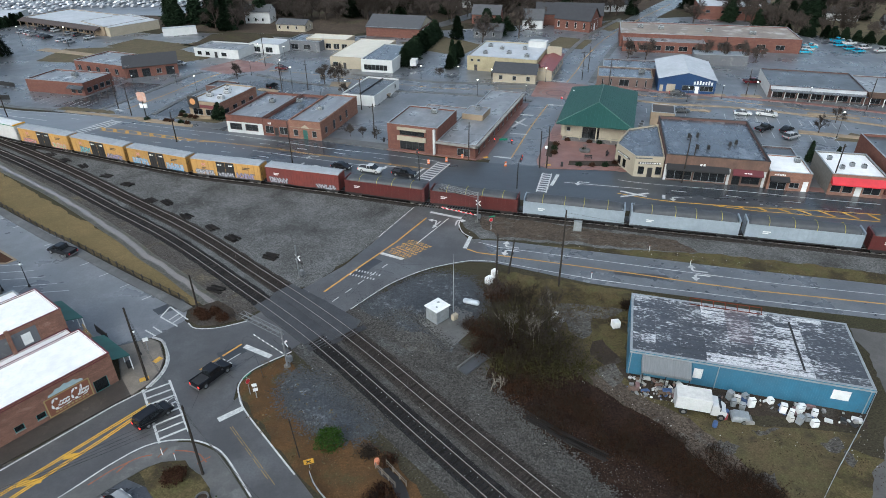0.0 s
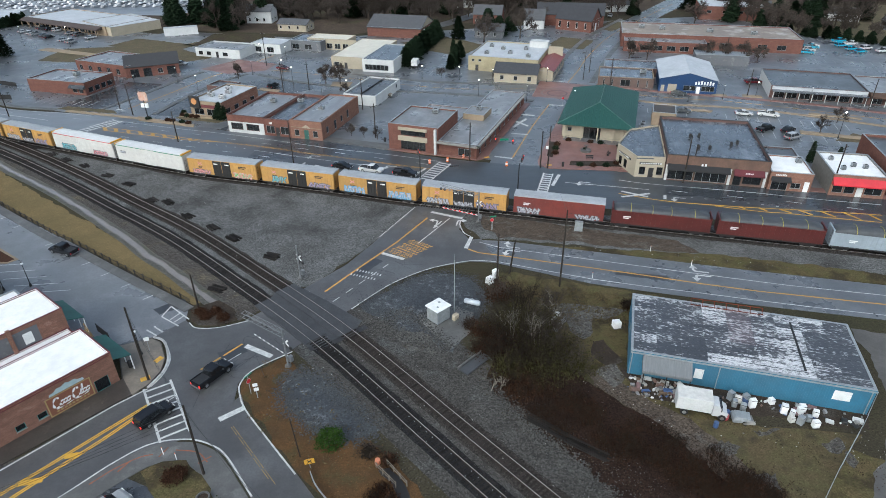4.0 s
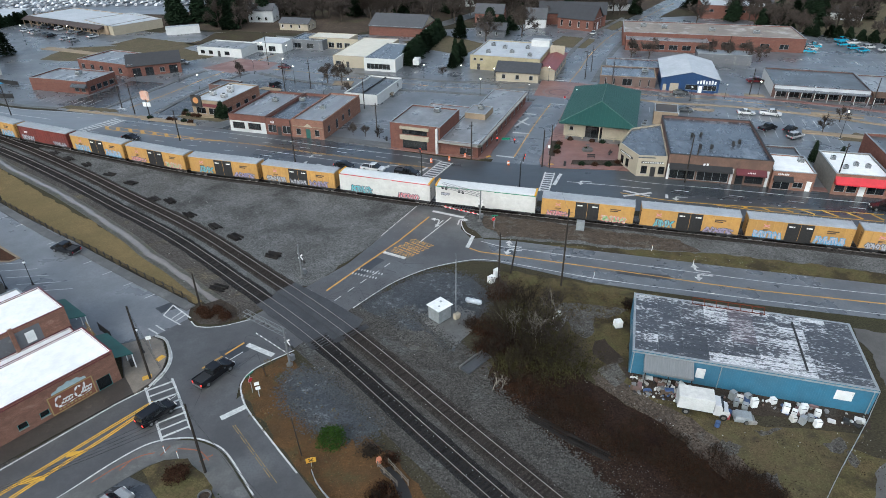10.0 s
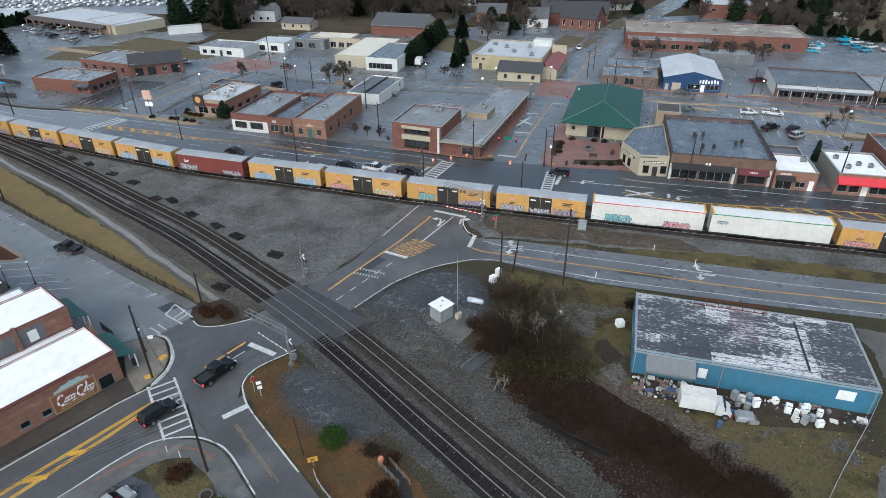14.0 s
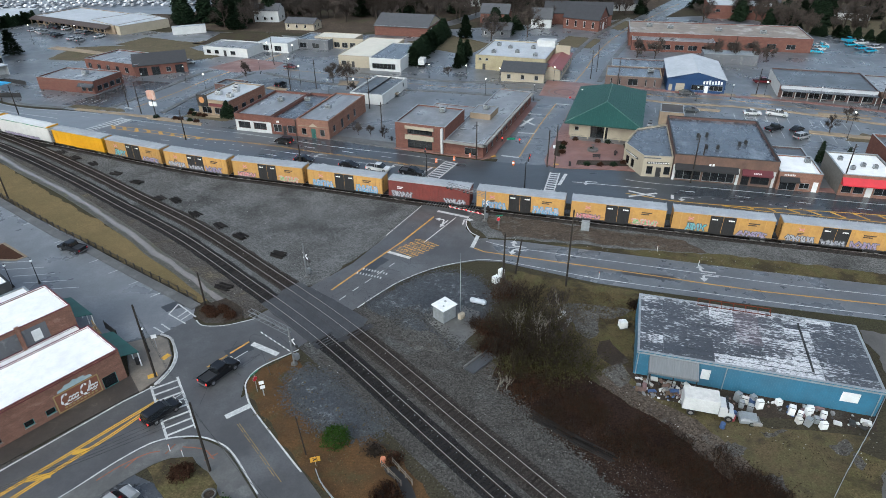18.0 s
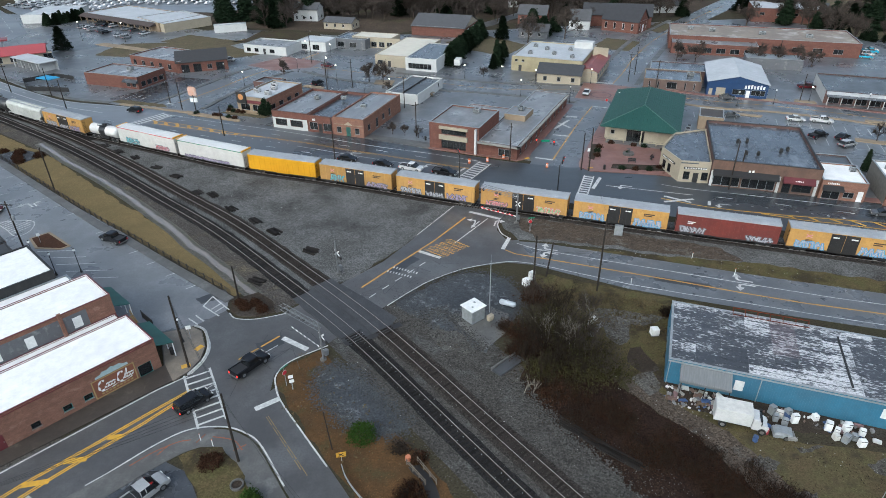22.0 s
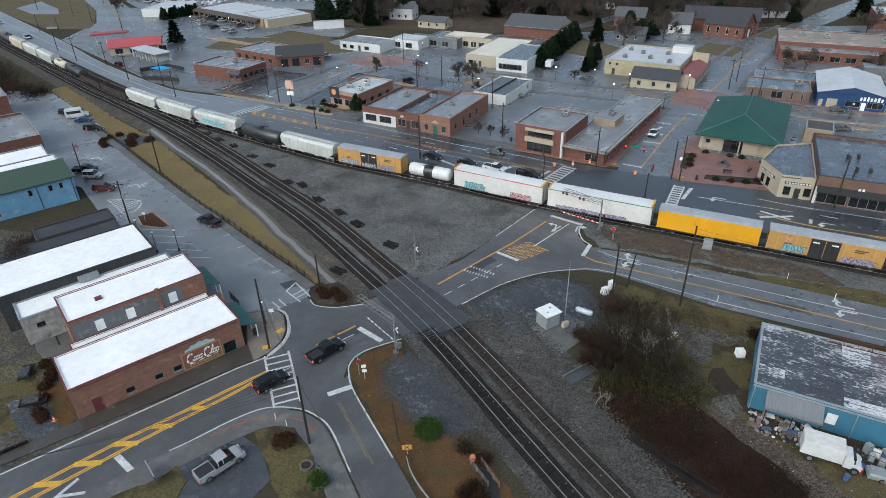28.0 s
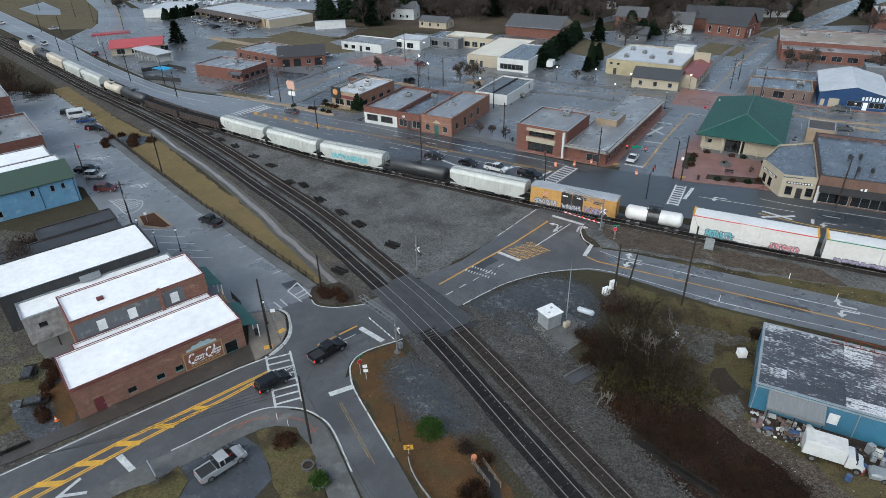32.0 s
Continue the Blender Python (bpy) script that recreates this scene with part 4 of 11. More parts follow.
# dark asphalt panels between the rails at the level crossing
PANEL = mat("black_crossing_asphalt", (0.056, 0.056, 0.059), 0.55, other=(0.038, 0.038, 0.041), size=1.5, amount=0.9, grain=0.2, speck=0.4, spec=0.3)
slab("crossing_asphalt", ragged([(-28.0, 77.0), (-25.4, 82.6), (-21.8, 82.4), (-11.4, 73.6), (-12.2, 71.4), (-14.8, 69.2), (-18.4, 67.6)], 0.2), 0.069, PANEL, "dark newer asphalt between the railway tracks", "asphalt", 0.05)
for line, name in ((NEAR_LINE, "near"), (FAR_LINE, "far")):
    seg = [p for p in glide([(q.x, q.y) for q in line], 6) if (-27.4 < p.x < -17.6 if name == "near" else -25.0 < p.x < -13.0)]
    for lo, hi in ((-0.66, 0.66), (-1.75, -0.84), (0.84, 1.75)):
        strip("crossing_panel", beside(seg, lo), beside(seg, hi), 0.215, PANEL, 0.2, label="dark asphalt panel between rails", category="crossing panel")

# thin black strip that stands in for the shadow along the crossing's edge
strip("crossing_edge", V2((-18.6, 67.6), (-15.2, 69.2), (-11.0, 72.6)), V2((-18.0, 66.8), (-14.8, 68.3), (-10.4, 71.8)), 0.075, BLACK, 0.06, label="black strip painted as shade along the crossing's edge", category="kerb")
# worn patches and tar seams in the road surface
PATCH = mat("dark_asphalt_patch", (0.036, 0.038, 0.042), 0.4, size=1.5)
for pts in ([(-31, 66.6), (-27.6, 68.8), (-26.6, 66.8), (-29.8, 64.4)], [(-14.6, 86.4), (-11.2, 91.6), (-9.6, 90.6), (-13, 85.6)], [(30, 86.4), (38, 84.2), (37.6, 83), (29.6, 85.2)],
            [(-44, 77.4), (-40.2, 80.2), (-38.8, 78.2), (-42.4, 76)]):
    slab("asphalt_patch", ragged(pts, 0.25, 0.5), 0.0665, PATCH, "dark patched asphalt", "asphalt", 0.02)
SEAM = mat("black_tar_seam", (0.02, 0.02, 0.022), 0.35)
for i in range(34):
    k = random.Random(i)
    a = Vector((-33, 58)).lerp(Vector((-6, 92)), k.random()) + Vector((k.uniform(-3, 3), k.uniform(-3, 3)))
    q = glide([a, a + Vector((k.uniform(-2, 2), k.uniform(-2, 2))), a + Vector((k.uniform(-4, 4), k.uniform(-4, 4)))], 4)
    if length(q) > 1.0:
        line_run(q, 0.06, SEAM, z=0.0668, **_cr)
# frayed dirt track beside the weeds, and the town's pavements, kerbs and stalls
slab("dirt_track", [(19.4, 62.5), (22.4, 61), (25.2, 57.8), (29.2, 54.2), (33, 49), (36.4, 43.6), (42, 34), (38, 31), (33.4, 40.6), (30.1, 45.7), (26.8, 51.2), (23.4, 55.6), (20.2, 58.8)], 0.034, mat("brown_track_dirt", stones=0.2, base=(0.085, 0.068, 0.053), rough=0.9, other=(0.058, 0.047, 0.038), size=2.5, amount=0.9, spot=(0.1, 0.097, 0.092), spot_size=3, grain=0.2, speck=0.7), "damp brown dirt track with wheel ruts", "dirt")
TOWN = bpy.data.objects["town_pavement"]
KERB_TAN = mat("tan_kerb", (0.27, 0.2, 0.12), 0.7, other=(0.2, 0.15, 0.1), size=3)


def pavement(line, wide, label="pale damp concrete pavement", m=None, z=0.16):
    strip("pavement", line, beside(line, wide), z, m or CONCRETE, 0.2, label=label, category="pavement")


pavement(glide(V2((29, 180), (16, 185), (0, 189.6), (-20, 194), (-44, 203), (-62, 214)), 5), -1.6)
pavement(glide(V2((33, 199.5), (16, 200.6), (0, 203.6), (-14, 208.6), (-28, 214)), 5), 1.6)
pavement(glide(V2((52, 197), (70, 187.4), (90, 180.6), (118, 169), (160, 142)), 5), 1.8, m=BRICKWALK)
pavement(glide(V2((50, 186), (68, 177), (88, 172), (112, 160), (150, 135)), 5), -1.4, m=KERB_TAN)
pavement(glide(V2((50.4, 200), (65.8, 238), (81.2, 269), (105.6, 304)), 5), -1.8)
pavement(glide(V2((37.2, 204), (50.6, 236), (65.7, 268.4), (90.4, 308)), 5), 1.8)
pavement(glide(V2((-72, 164.2), (-92, 170.8), (-108, 175.8)), 5), -1.4, "tan kerbed verge beside the highway", KERB_TAN)
pavement(glide(V2((-112, 177), (-128, 181.4), (-144, 191), (-170, 208)), 5), -1.6)
pavement(glide(V2((-81.5, 173), (-76.8, 193.5), (-71.2, 208), (-66, 216)), 5), -1.5)
pavement(glide(V2((-97, 178), (-90.8, 194), (-84.8, 211), (-81, 219)), 5), 1.5)
for a, b, n, d in (((-56, 193), (-40, 187), 7, (1.6, 4.6)), ((-122, 184.6), (-104, 181), 8, (1.4, 4.4)), ((60, 168), (70, 165), 5, (1.2, 4.6)), ((80, 162), (108, 152), 12, (1.4, 4.6)), ((78, 150), (100, 142), 9, (1.4, 4.6)), ((132, 224), (172, 212), 15, (1.4, 4.8)),
                   ((136, 246), (150, 262), 7, (4.6, -1.6)), ((-190, 280), (-150, 262), 16, (2, 4.4)), ((-182, 296), (-142, 276), 16, (2, 4.4)), ((-40, 246), (-22, 238), 8, (1.4, 4.6)), ((-2, 212), (8, 209), 5, (1.2, 4.4)), ((-16, 158), (-8, 178), 8, (4.6, -1.8))):
    for i in range(n):
        p = Vector(a).lerp(Vector(b), i / (n - 1))
        line_mark(p, p + Vector(d), 0.16, z=0.028, parent=TOWN)
line_run(glide(V2((50, 191), (70, 182.4), (88, 177.4), (116, 164), (160, 138)), 5), 0.3, YELLOW_LINE, z=0.056, parent=TOWN)
line_run(glide(V2((28, 193.6), (16, 193.6), (3.6, 195), (-13, 201), (-41, 213.6), (-64, 222.4)), 5), 0.25, YELLOW_LINE, z=0.058, parent=TOWN)
strip("side_street", V2((-83, 166.6), (-77, 193.5), (-71.5, 208), (-64, 222), (-56, 240), (-44, 264)), V2((-98.5, 170.8), (-90.5, 194), (-84.5, 211), (-77, 226), (-69, 244), (-56, 270)), 0.045, ASPHALT_STREET, label="damp asphalt side street", category="road")
line_run(glide(V2((-90.6, 178), (-84, 193), (-78, 210), (-70.5, 224), (-62, 242)), 5), 0.4, YELLOW_LINE, z=0.052, parent=TOWN)
for a, b in (((-98.0, 177.4), (-95.0, 175.8)), ((-94.0, 177.8), (-91.2, 176.4)), ((-76.4, 223.4), (-71.4, 221.4))):
    line_mark(a, b, 0.7, z=0.052, parent=TOWN)
slab("paved_junction", [(-84, 223), (-72, 216), (-60, 220), (-58, 229), (-74, 236)], 0.06, BRICKWALK, "red brick paved street junction", "paving")
for pts in ([(-60, 186), (-46, 181), (-45, 182.4), (-59.4, 187.6)], [(70, 170.6), (78, 168), (79, 169.6), (70.6, 172.2)], [(84, 183.6), (88.6, 182), (89, 184.4), (85, 185.6)], [(93, 182.6), (98.6, 180.6), (99, 183), (94, 184.6)], [(94, 150), (110, 144), (111, 146), (95, 152.4)],
            [(-34, 199), (-28, 197.4), (-27.4, 203), (-34, 204)], [(-57, 196), (-50, 193), (-49.4, 195), (-56, 198)], [(-160, 256), (-130, 243), (-128, 246), (-158, 259.6)], [(104, 165), (116, 160), (116.6, 161.6), (105, 166.6)]):
    slab("kerbed_island", pts, 0.18, KERB_TAN, "tan kerbed traffic island", "traffic island", 0.2)
for pts in ([(-135, 262), (-105, 250), (-98, 262), (-128, 276)], [(-104, 262), (-88, 256), (-86, 264), (-100, 268)], [(78, 280), (90, 296), (84, 304), (72, 290)], [(44, 252), (58, 246), (66, 262), (54, 270)]):
    slab("dry_lawn", pts, 0.06, GRASS_FAR, "tan dormant lawn", "grass")
for pts in ([(-140, 300), (-40, 276), (-10, 300), (60, 306), (120, 330), (240, 300), (260, 420), (-260, 450), (-230, 350)],):
    slab("leaf_litter", pts, 0.03, mat("woodland_litter", base=(0.085, 0.064, 0.048), rough=0.95, other=(0.05, 0.04, 0.03), size=14, amount=0.9, spot=(0.07, 0.07, 0.035), spot_size=20, grain=0.8, speck=0.8), "brown leaf litter under bare woods", "ground")
strip("far_road", V2((-120, 292), (-60, 274), (-30, 268), (0, 300), (20, 330)), V2((-122, 286), (-62, 268), (-28, 261), (6, 296), (27, 327)), 0.05, ASPHALT, label="damp asphalt residential road", category="road")

GRAVEL_WORN = mat("worn_pale_gravel", stones=0.18, base=(0.11, 0.105, 0.098), rough=0.85, other=(0.07, 0.064, 0.056), size=1.6, amount=0.9, spot=(0.05, 0.042, 0.03), spot_size=1.8, spot_edge=(0.5, 0.62), grain=0.16, speck=0.9)
slab("yard_wear", [(17, 75.5), (19, 77.4), (24, 76.6), (28.4, 75.2), (27, 73.6), (23, 73.4), (22, 70.6), (20.4, 68.6), (19, 70.4), (19.4, 73)], 0.036, GRAVEL_WORN, "worn pale gravel patch in a yard", "gravel")
slab("yard_puddle", [(20.6, 61.4), (23.6, 63.4), (24.4, 60.6), (22.6, 58.8)], 0.04, GRAVEL_WORN, "damp grey gravel patch by a wall", "gravel")
slab("yard_bare", [(21.6, 68.4), (24, 68), (24.8, 63.6), (22.6, 62.6), (21, 65)], 0.037, DIRT, "bare brown earth in a yard", "dirt")
slab("pale_stones", [(-4.6, 71.4), (-1.6, 70.4), (0.4, 66.8), (-1.4, 65.8), (-4.8, 67.6), (-7, 70)], 0.036, GRAVEL_WORN, "pale broken stone beside the tracks", "gravel")

slab("corner_concrete", [(-38.1, 60.7), (-37.5, 63), (-37.9, 65.7), (-39.8, 69.1), (-41.4, 70), (-45.4, 68.5), (-42, 61.9), (-39.4, 58.6)], 0.176, mat("tan_stained_concrete", (0.2, 0.17, 0.135), 0.6, other=(0.13, 0.11, 0.09), size=2.5, amount=0.8, grain=0.2, speck=0.4), "tan concrete pavement at the corner", "pavement")
slab("verge_dirt", [(8.4, 102), (12, 98.4), (24, 96.4), (38, 93), (46, 92), (44, 96), (30, 100.4), (18, 104.6), (9, 107)], 0.034, mat("brown_verge_dirt", stones=0.18, base=(0.085, 0.066, 0.05), rough=0.9, other=(0.055, 0.045, 0.036), size=2.5, amount=0.9, spot=(0.12, 0.112, 0.1), spot_size=3, grain=0.18, speck=0.9), "brown dirt verge beside the crossing", "dirt")
slab("yard_olive", [(30.8, 53.2), (36, 52.4), (42, 51.2), (49.4, 50.2), (46.2, 47.1), (42.4, 43.4), (36, 36.8), (31.6, 32.2), (36.6, 40), (34.8, 44.4), (32.4, 49.4)], 0.04, mat("patchy_lawn", (0.082, 0.074, 0.036), 0.95, other=(0.09, 0.066, 0.038), size=2.5, amount=0.9, spot=(0.042, 0.034, 0.025), spot_size=3, grain=0.2, speck=0.7), "patchy olive lawn behind a warehouse", "grass")

slab("shrub_bed", [(-84.7, 170.4), (-66.1, 162.8), (-65.7, 160.8), (-82.9, 166.9)], 0.2, KERB_TAN, "tan kerbed bed along the highway", "planting bed")

# ---- freight train ----


def wheelset(parent, x, off):
    for dx in (-0.87, 0.87):
        for y in (-0.76, 0.76):
            bm = tubes(((x + dx, y - 0.07, 0.46), (x + dx, y + 0.07, 0.46), 0.42), n=14)
            part("wheel", bm, STEEL, parent)


def truck(car, x):
    bm = boxes((x - 1.3, -1.08, 0.36, x + 1.3, -0.9, 0.66), (x - 1.3, 0.9, 0.36, x + 1.3, 1.08, 0.66), (x - 0.3, -1.0, 0.5, x + 0.3, 1.0, 0.85))
    t = part("truck", bm, BLACK, car, "black cast steel truck")
    wheelset(t, x, 0)


def running_gear(car, L):
    for x in (-L / 2 + 2.6, L / 2 - 2.6):
        truck(car, x)
    part("underframe", boxes((-L / 2 + 0.5, -0.35, 0.75, L / 2 - 0.5, 0.35, 1.05), (-1.6, -1.0, 0.55, 1.6, -0.5, 0.95)), BLACK, car)
    for s in (-1, 1):
        part("coupler", boxes((s * (L / 2 - 0.5), -0.15, 0.78, s * (L / 2 + 0.02), 0.15, 1.0)), BLACK, car)


PAINTS = [mat("spray_" + n, c, 0.6, other=o, size=0.5, amount=0.9) for n, c, o in (
    ("teal", (0.03, 0.33, 0.38), (0.25, 0.42, 0.44)), ("white", (0.45, 0.46, 0.48), (0.22, 0.22, 0.27)), ("violet", (0.2, 0.14, 0.27), (0.34, 0.3, 0.38)),
    ("green", (0.12, 0.35, 0.1), (0.35, 0.4, 0.3)), ("blue", (0.04, 0.17, 0.42), (0.12, 0.36, 0.5)), ("red", (0.45, 0.06, 0.08), (0.6, 0.4, 0.4)), ("black", (0.03, 0.03, 0.035), (0.2, 0.2, 0.22)))]


TEAL, WHT, VIO, GRN, BLU, REDP, BLK = range(7)
LETTER = mat("faded_dark_lettering", (0.08, 0.05, 0.03), 0.7)
STRAP = mat("yellow_webbing", (0.4, 0.36, 0.05), 0.7)


def graffiti(car, x0, x1, z0, z1, y, paint, seed, grow=1.0):
    """Unreadable spray paint: rows of crooked looping strokes, proud of the side."""
    rnd = random.Random(seed)
    side = -1 if y < 0 else 1
    vs, fs = [], []
    n = max(4, int((x1 - x0) / 0.5))
    for i in range(n):
        cx, wide = x0 + (x1 - x0) * (i + 0.5) / n, (x1 - x0) / n * 0.62
        line = [Vector((cx + wide * rnd.uniform(-1, 1), rnd.uniform(z0, z1))) for _ in range(5)]
        line[0].y, line[2].y = z0 + 0.1, z1 - 0.1 * rnd.random()
        for j, (p, q) in enumerate(zip(line, line[1:])):
            d = (q - p).normalized()
            w = Vector((-d.y, d.x)) * rnd.uniform(0.06, 0.1) * grow
            p, q = p - d * 0.06 * grow, q + d * 0.06 * grow
            o, yy = len(vs), y + side * (0.004 + 0.001 * ((i * 5 + j) % 5) + (0.008 if grow < 1.5 else 0))
            vs += [(c.x, yy, c.y) for c in (p - w, q - w, q + w, p + w)]
            fs.append((o, o + 1, o + 2, o + 3))
    part("graffiti", mesh("graffiti", vs, fs, PAINTS[paint]), PAINTS[paint], car, "spray-painted graffiti")["kind"] = "stuff"


def bars(car, x, z, w, h, y, m, rows=1):
    s = -1 if y < 0 else 1
    for r in range(rows):
        part("lettering", boxes((x, y, z - r * h * 1.5, x + w * (1 - 0.25 * r), y + s * 0.008, z - r * h * 1.5 + h)), m, car)


def ridged_roof(car, l, H, roof):
    rb = profile([(-1.53, H - 0.22), (1.53, H - 0.22), (1.53, H - 0.1), (0.6, H + 0.02), (-0.6, H + 0.02), (-1.53, H - 0.1)], -l - 0.03, l + 0.03)
    bmesh.ops.rotate(rb, verts=rb.verts, matrix=Matrix.Rotation(radians(-90), 3, "Z"))
    part("roof", rb, roof, car)
    ribs = bmesh.new()
    for i in range(15):
        x = -l + 2 * l * i / 14
        box(ribs, x - 0.04, -1.5, H - 0.04, x + 0.04, 1.5, H + 0.045)
    part("roof_ribs", ribs, roof, car)["kind"] = "stuff"


def cover(car, l, H, deep, m, body):
    """A sagging dark tarpaulin drawn over an open wagon's load, held by webbing."""
    bm = bmesh.new()
    rows = []
    for i in range(29):
        x = -l + 0.35 + (2 * l - 0.7) * i / 28
        end = min(1.0, 0.55 + 0.2 * min(i, 28 - i))
        rows.append([bm.verts.new((x, 1.5 * math.cos(a), H - 0.25 - deep + (deep + 0.3) * end * math.sin(a) ** 0.7 * (1 + 0.09 * noise.noise(Vector((x * 0.9, a * 2, H)))))) for a in (math.pi * k / 10 for k in range(11))])
    for a, b in zip(rows, rows[1:]):
        for k in range(10):
            bm.faces.new((a[k], a[k + 1], b[k + 1], b[k]))
    bm.faces.new(rows[0])
    bm.faces.new(rows[-1][::-1])
    part("tarpaulin", bm, m, car, "dark sagging tarpaulin cover", smooth=True)
    for f in (-0.62, -0.18, 0.2, 0.66):
        bm = bmesh.new()
        q = [(1.53 * math.cos(math.pi * k / 10), H - 0.23 - deep + (deep + 0.34) * math.sin(math.pi * k / 10) ** 0.7 * 1.04) for k in range(11)]
        for (y0, a), (y1, b) in zip(q, q[1:]):
            tube(bm, (f * l, y0, a), (f * l, y1, b), 0.045, n=4, caps=False)
        part("strap", bm, STRAP, car, "yellow webbing strap")


def boxcar(label, L, body, roof, door=None, H=4.75, ribs=12, tags=(), stripe=None, seed=0, smooth_side=False, deep_roof=0.0, door_wide=4.3):
    car = thing("boxcar", label, "boxcar")
    running_gear(car, L)
    l, z0 = L / 2 - 0.55, 1.02
    part("body", boxes((-l, -1.47, z0, l, 1.47, H - 0.12 - deep_roof)), body, car)
    bm = bmesh.new()
    if not smooth_side:
        for i in range(ribs + 1):
            x = -l + 0.06 + (2 * l - 0.12) * i / ribs
            for y in (-1.47, 1.47):
                box(bm, x - 0.06, min(y, y * 1.035), z0 + 0.1, x + 0.06, max(y, y * 1.035), H - 0.3 - deep_roof)
    else:
        for i in range(41):
            x = -l + 0.05 + (2 * l - 0.1) * i / 40
            for y in (-1.47, 1.47):
                box(bm, x - 0.015, min(y, y * 1.008), z0 + 0.15, x + 0.015, max(y, y * 1.008), H - 0.3)
    part("side_ribs", bm, body, car)["kind"] = "stuff"
    part("side_sill", boxes((-l, -1.5, z0 - 0.12, l, -1.4, z0 + 0.12), (-l, 1.4, z0 - 0.12, l, 1.5, z0 + 0.12)), BLACK, car)
    if deep_roof:
        cover(car, l, H, deep_roof, roof, body)
        for x in (-l + 0.06, l - 0.06):
            part("end_post", boxes((x - 0.1, -1.5, z0, x + 0.1, 1.5, H - 0.5 * deep_roof)), body, car)
        rb = boxes((-l - 0.03, -1.55, H - 0.24 - deep_roof, l + 0.03, -1.4, H - 0.08 - deep_roof), (-l - 0.03, 1.4, H - 0.24 - deep_roof, l + 0.03, 1.55, H - 0.08 - deep_roof))
        part("top_chord", rb, body, car)
    else:
        ridged_roof(car, l, H, roof)
    if door:
        for y in (-1.47, 1.47):
            s = 1 if y > 0 else -1
            b = boxes((-door_wide / 2, min(y, y + s * 0.06), z0 + 0.05, -0.03, max(y, y + s * 0.06), H - 0.35), (0.03, min(y, y + s * 0.06), z0 + 0.05, door_wide / 2, max(y, y + s * 0.06), H - 0.35))
            d = part("door", b, door, car, "sliding plug door")
            bb = bmesh.new()
            for x in (-1.9, -1.2, -0.5, 0.5, 1.2, 1.9):
                tube(bb, (x, y + s * 0.1, z0 + 0.2), (x, y + s * 0.1, H - 0.5), 0.03, n=6)
            part("lock_bar", bb, body if door is body else BLACK, d)["kind"] = "stuff"
            for px in (-1.9, 0.9):
                part("door_plate", boxes((px, y + s * 0.07, H - 1.1, px + 1.0, y + s * 0.085, H - 0.85)), SIGN_WHITE if door is BLACK else door, d)
    for s in (-1, 1):
        bm = bmesh.new()
        for k in range(9):
            tube(bm, (s * (l - 0.1), s * -1.53, 1.2 + 0.36 * k), (s * (l - 0.6), s * -1.53, 1.2 + 0.36 * k), 0.02, n=5)
        tube(bm, (s * (l - 0.1), s * -1.53, 1.0), (s * (l - 0.1), s * -1.53, 4.3), 0.02, n=5)
        tube(bm, (s * (l - 0.6), s * -1.53, 1.0), (s * (l - 0.6), s * -1.53, 4.3), 0.02, n=5)
        part("ladder", bm, body, car)
        bm = bmesh.new()
        for k in range(8):
            tube(bm, (s * (l + 0.04), -1.2, 1.3 + 0.36 * k), (s * (l + 0.04), -0.75, 1.3 + 0.36 * k), 0.02, n=5)
        for y in (-1.2, -0.75):
            tube(bm, (s * (l + 0.04), y, 1.1), (s * (l + 0.04), y, 4.0), 0.025, n=5)
        part("end_ladder", bm, BLACK, car)["kind"] = "stuff"
    if stripe:
        for y in (-1.48, 1.48):
            s = 1 if y > 0 else -1
            part("stripe", boxes((-l, y, H - 0.42, l, y + s * 0.012, H - 0.26)), stripe, car)
        for x in (-l - 0.05, l - 0.3):
            part("end_cap", boxes((x, -1.56, H - 0.24, x + 0.35, 1.56, H + 0.06)), YELLOW_NEW, car, "yellow painted roof end")
    for i, (x0, x1, za, zb, c) in enumerate(tags):
        coat, gleam = {TEAL: (BLK, TEAL), BLU: (BLU, WHT), WHT: (BLK, WHT), VIO: (BLK, VIO), GRN: (REDP, GRN), REDP: (BLK, REDP), BLK: (BLK, VIO)}[c]
        graffiti(car, x0, x1, za, zb, -1.53, coat, seed + i, 2.6)
        graffiti(car, x0, x1, za, zb, -1.53, gleam, seed + i)
    if body is YELLOW:
        for y in (-1.53,):
            for t in (-1, 1):
                part("emblem", boxes((-0.55, -0.004, -0.09, 0.55, 0.004, 0.09)), PAINTS[REDP], car, "faded red cross emblem", at=pose(-5.4, y, 3.5, 0, 32 * t, 0))
            bars(car, 4.2, 3.55, 1.9, 0.22, y, LETTER, 2)
            bars(car, -5.9, 2.7, 1.1, 0.14, y, LETTER, 2)
    elif body in (CAR_RED, CAR_RED_DARK, CAR_GREY):
        for y in (-1.53,):
            bars(car, -6.6, 3.2 - deep_roof, 1.3, 0.2, y, SIGN_WHITE, 2)
    return car


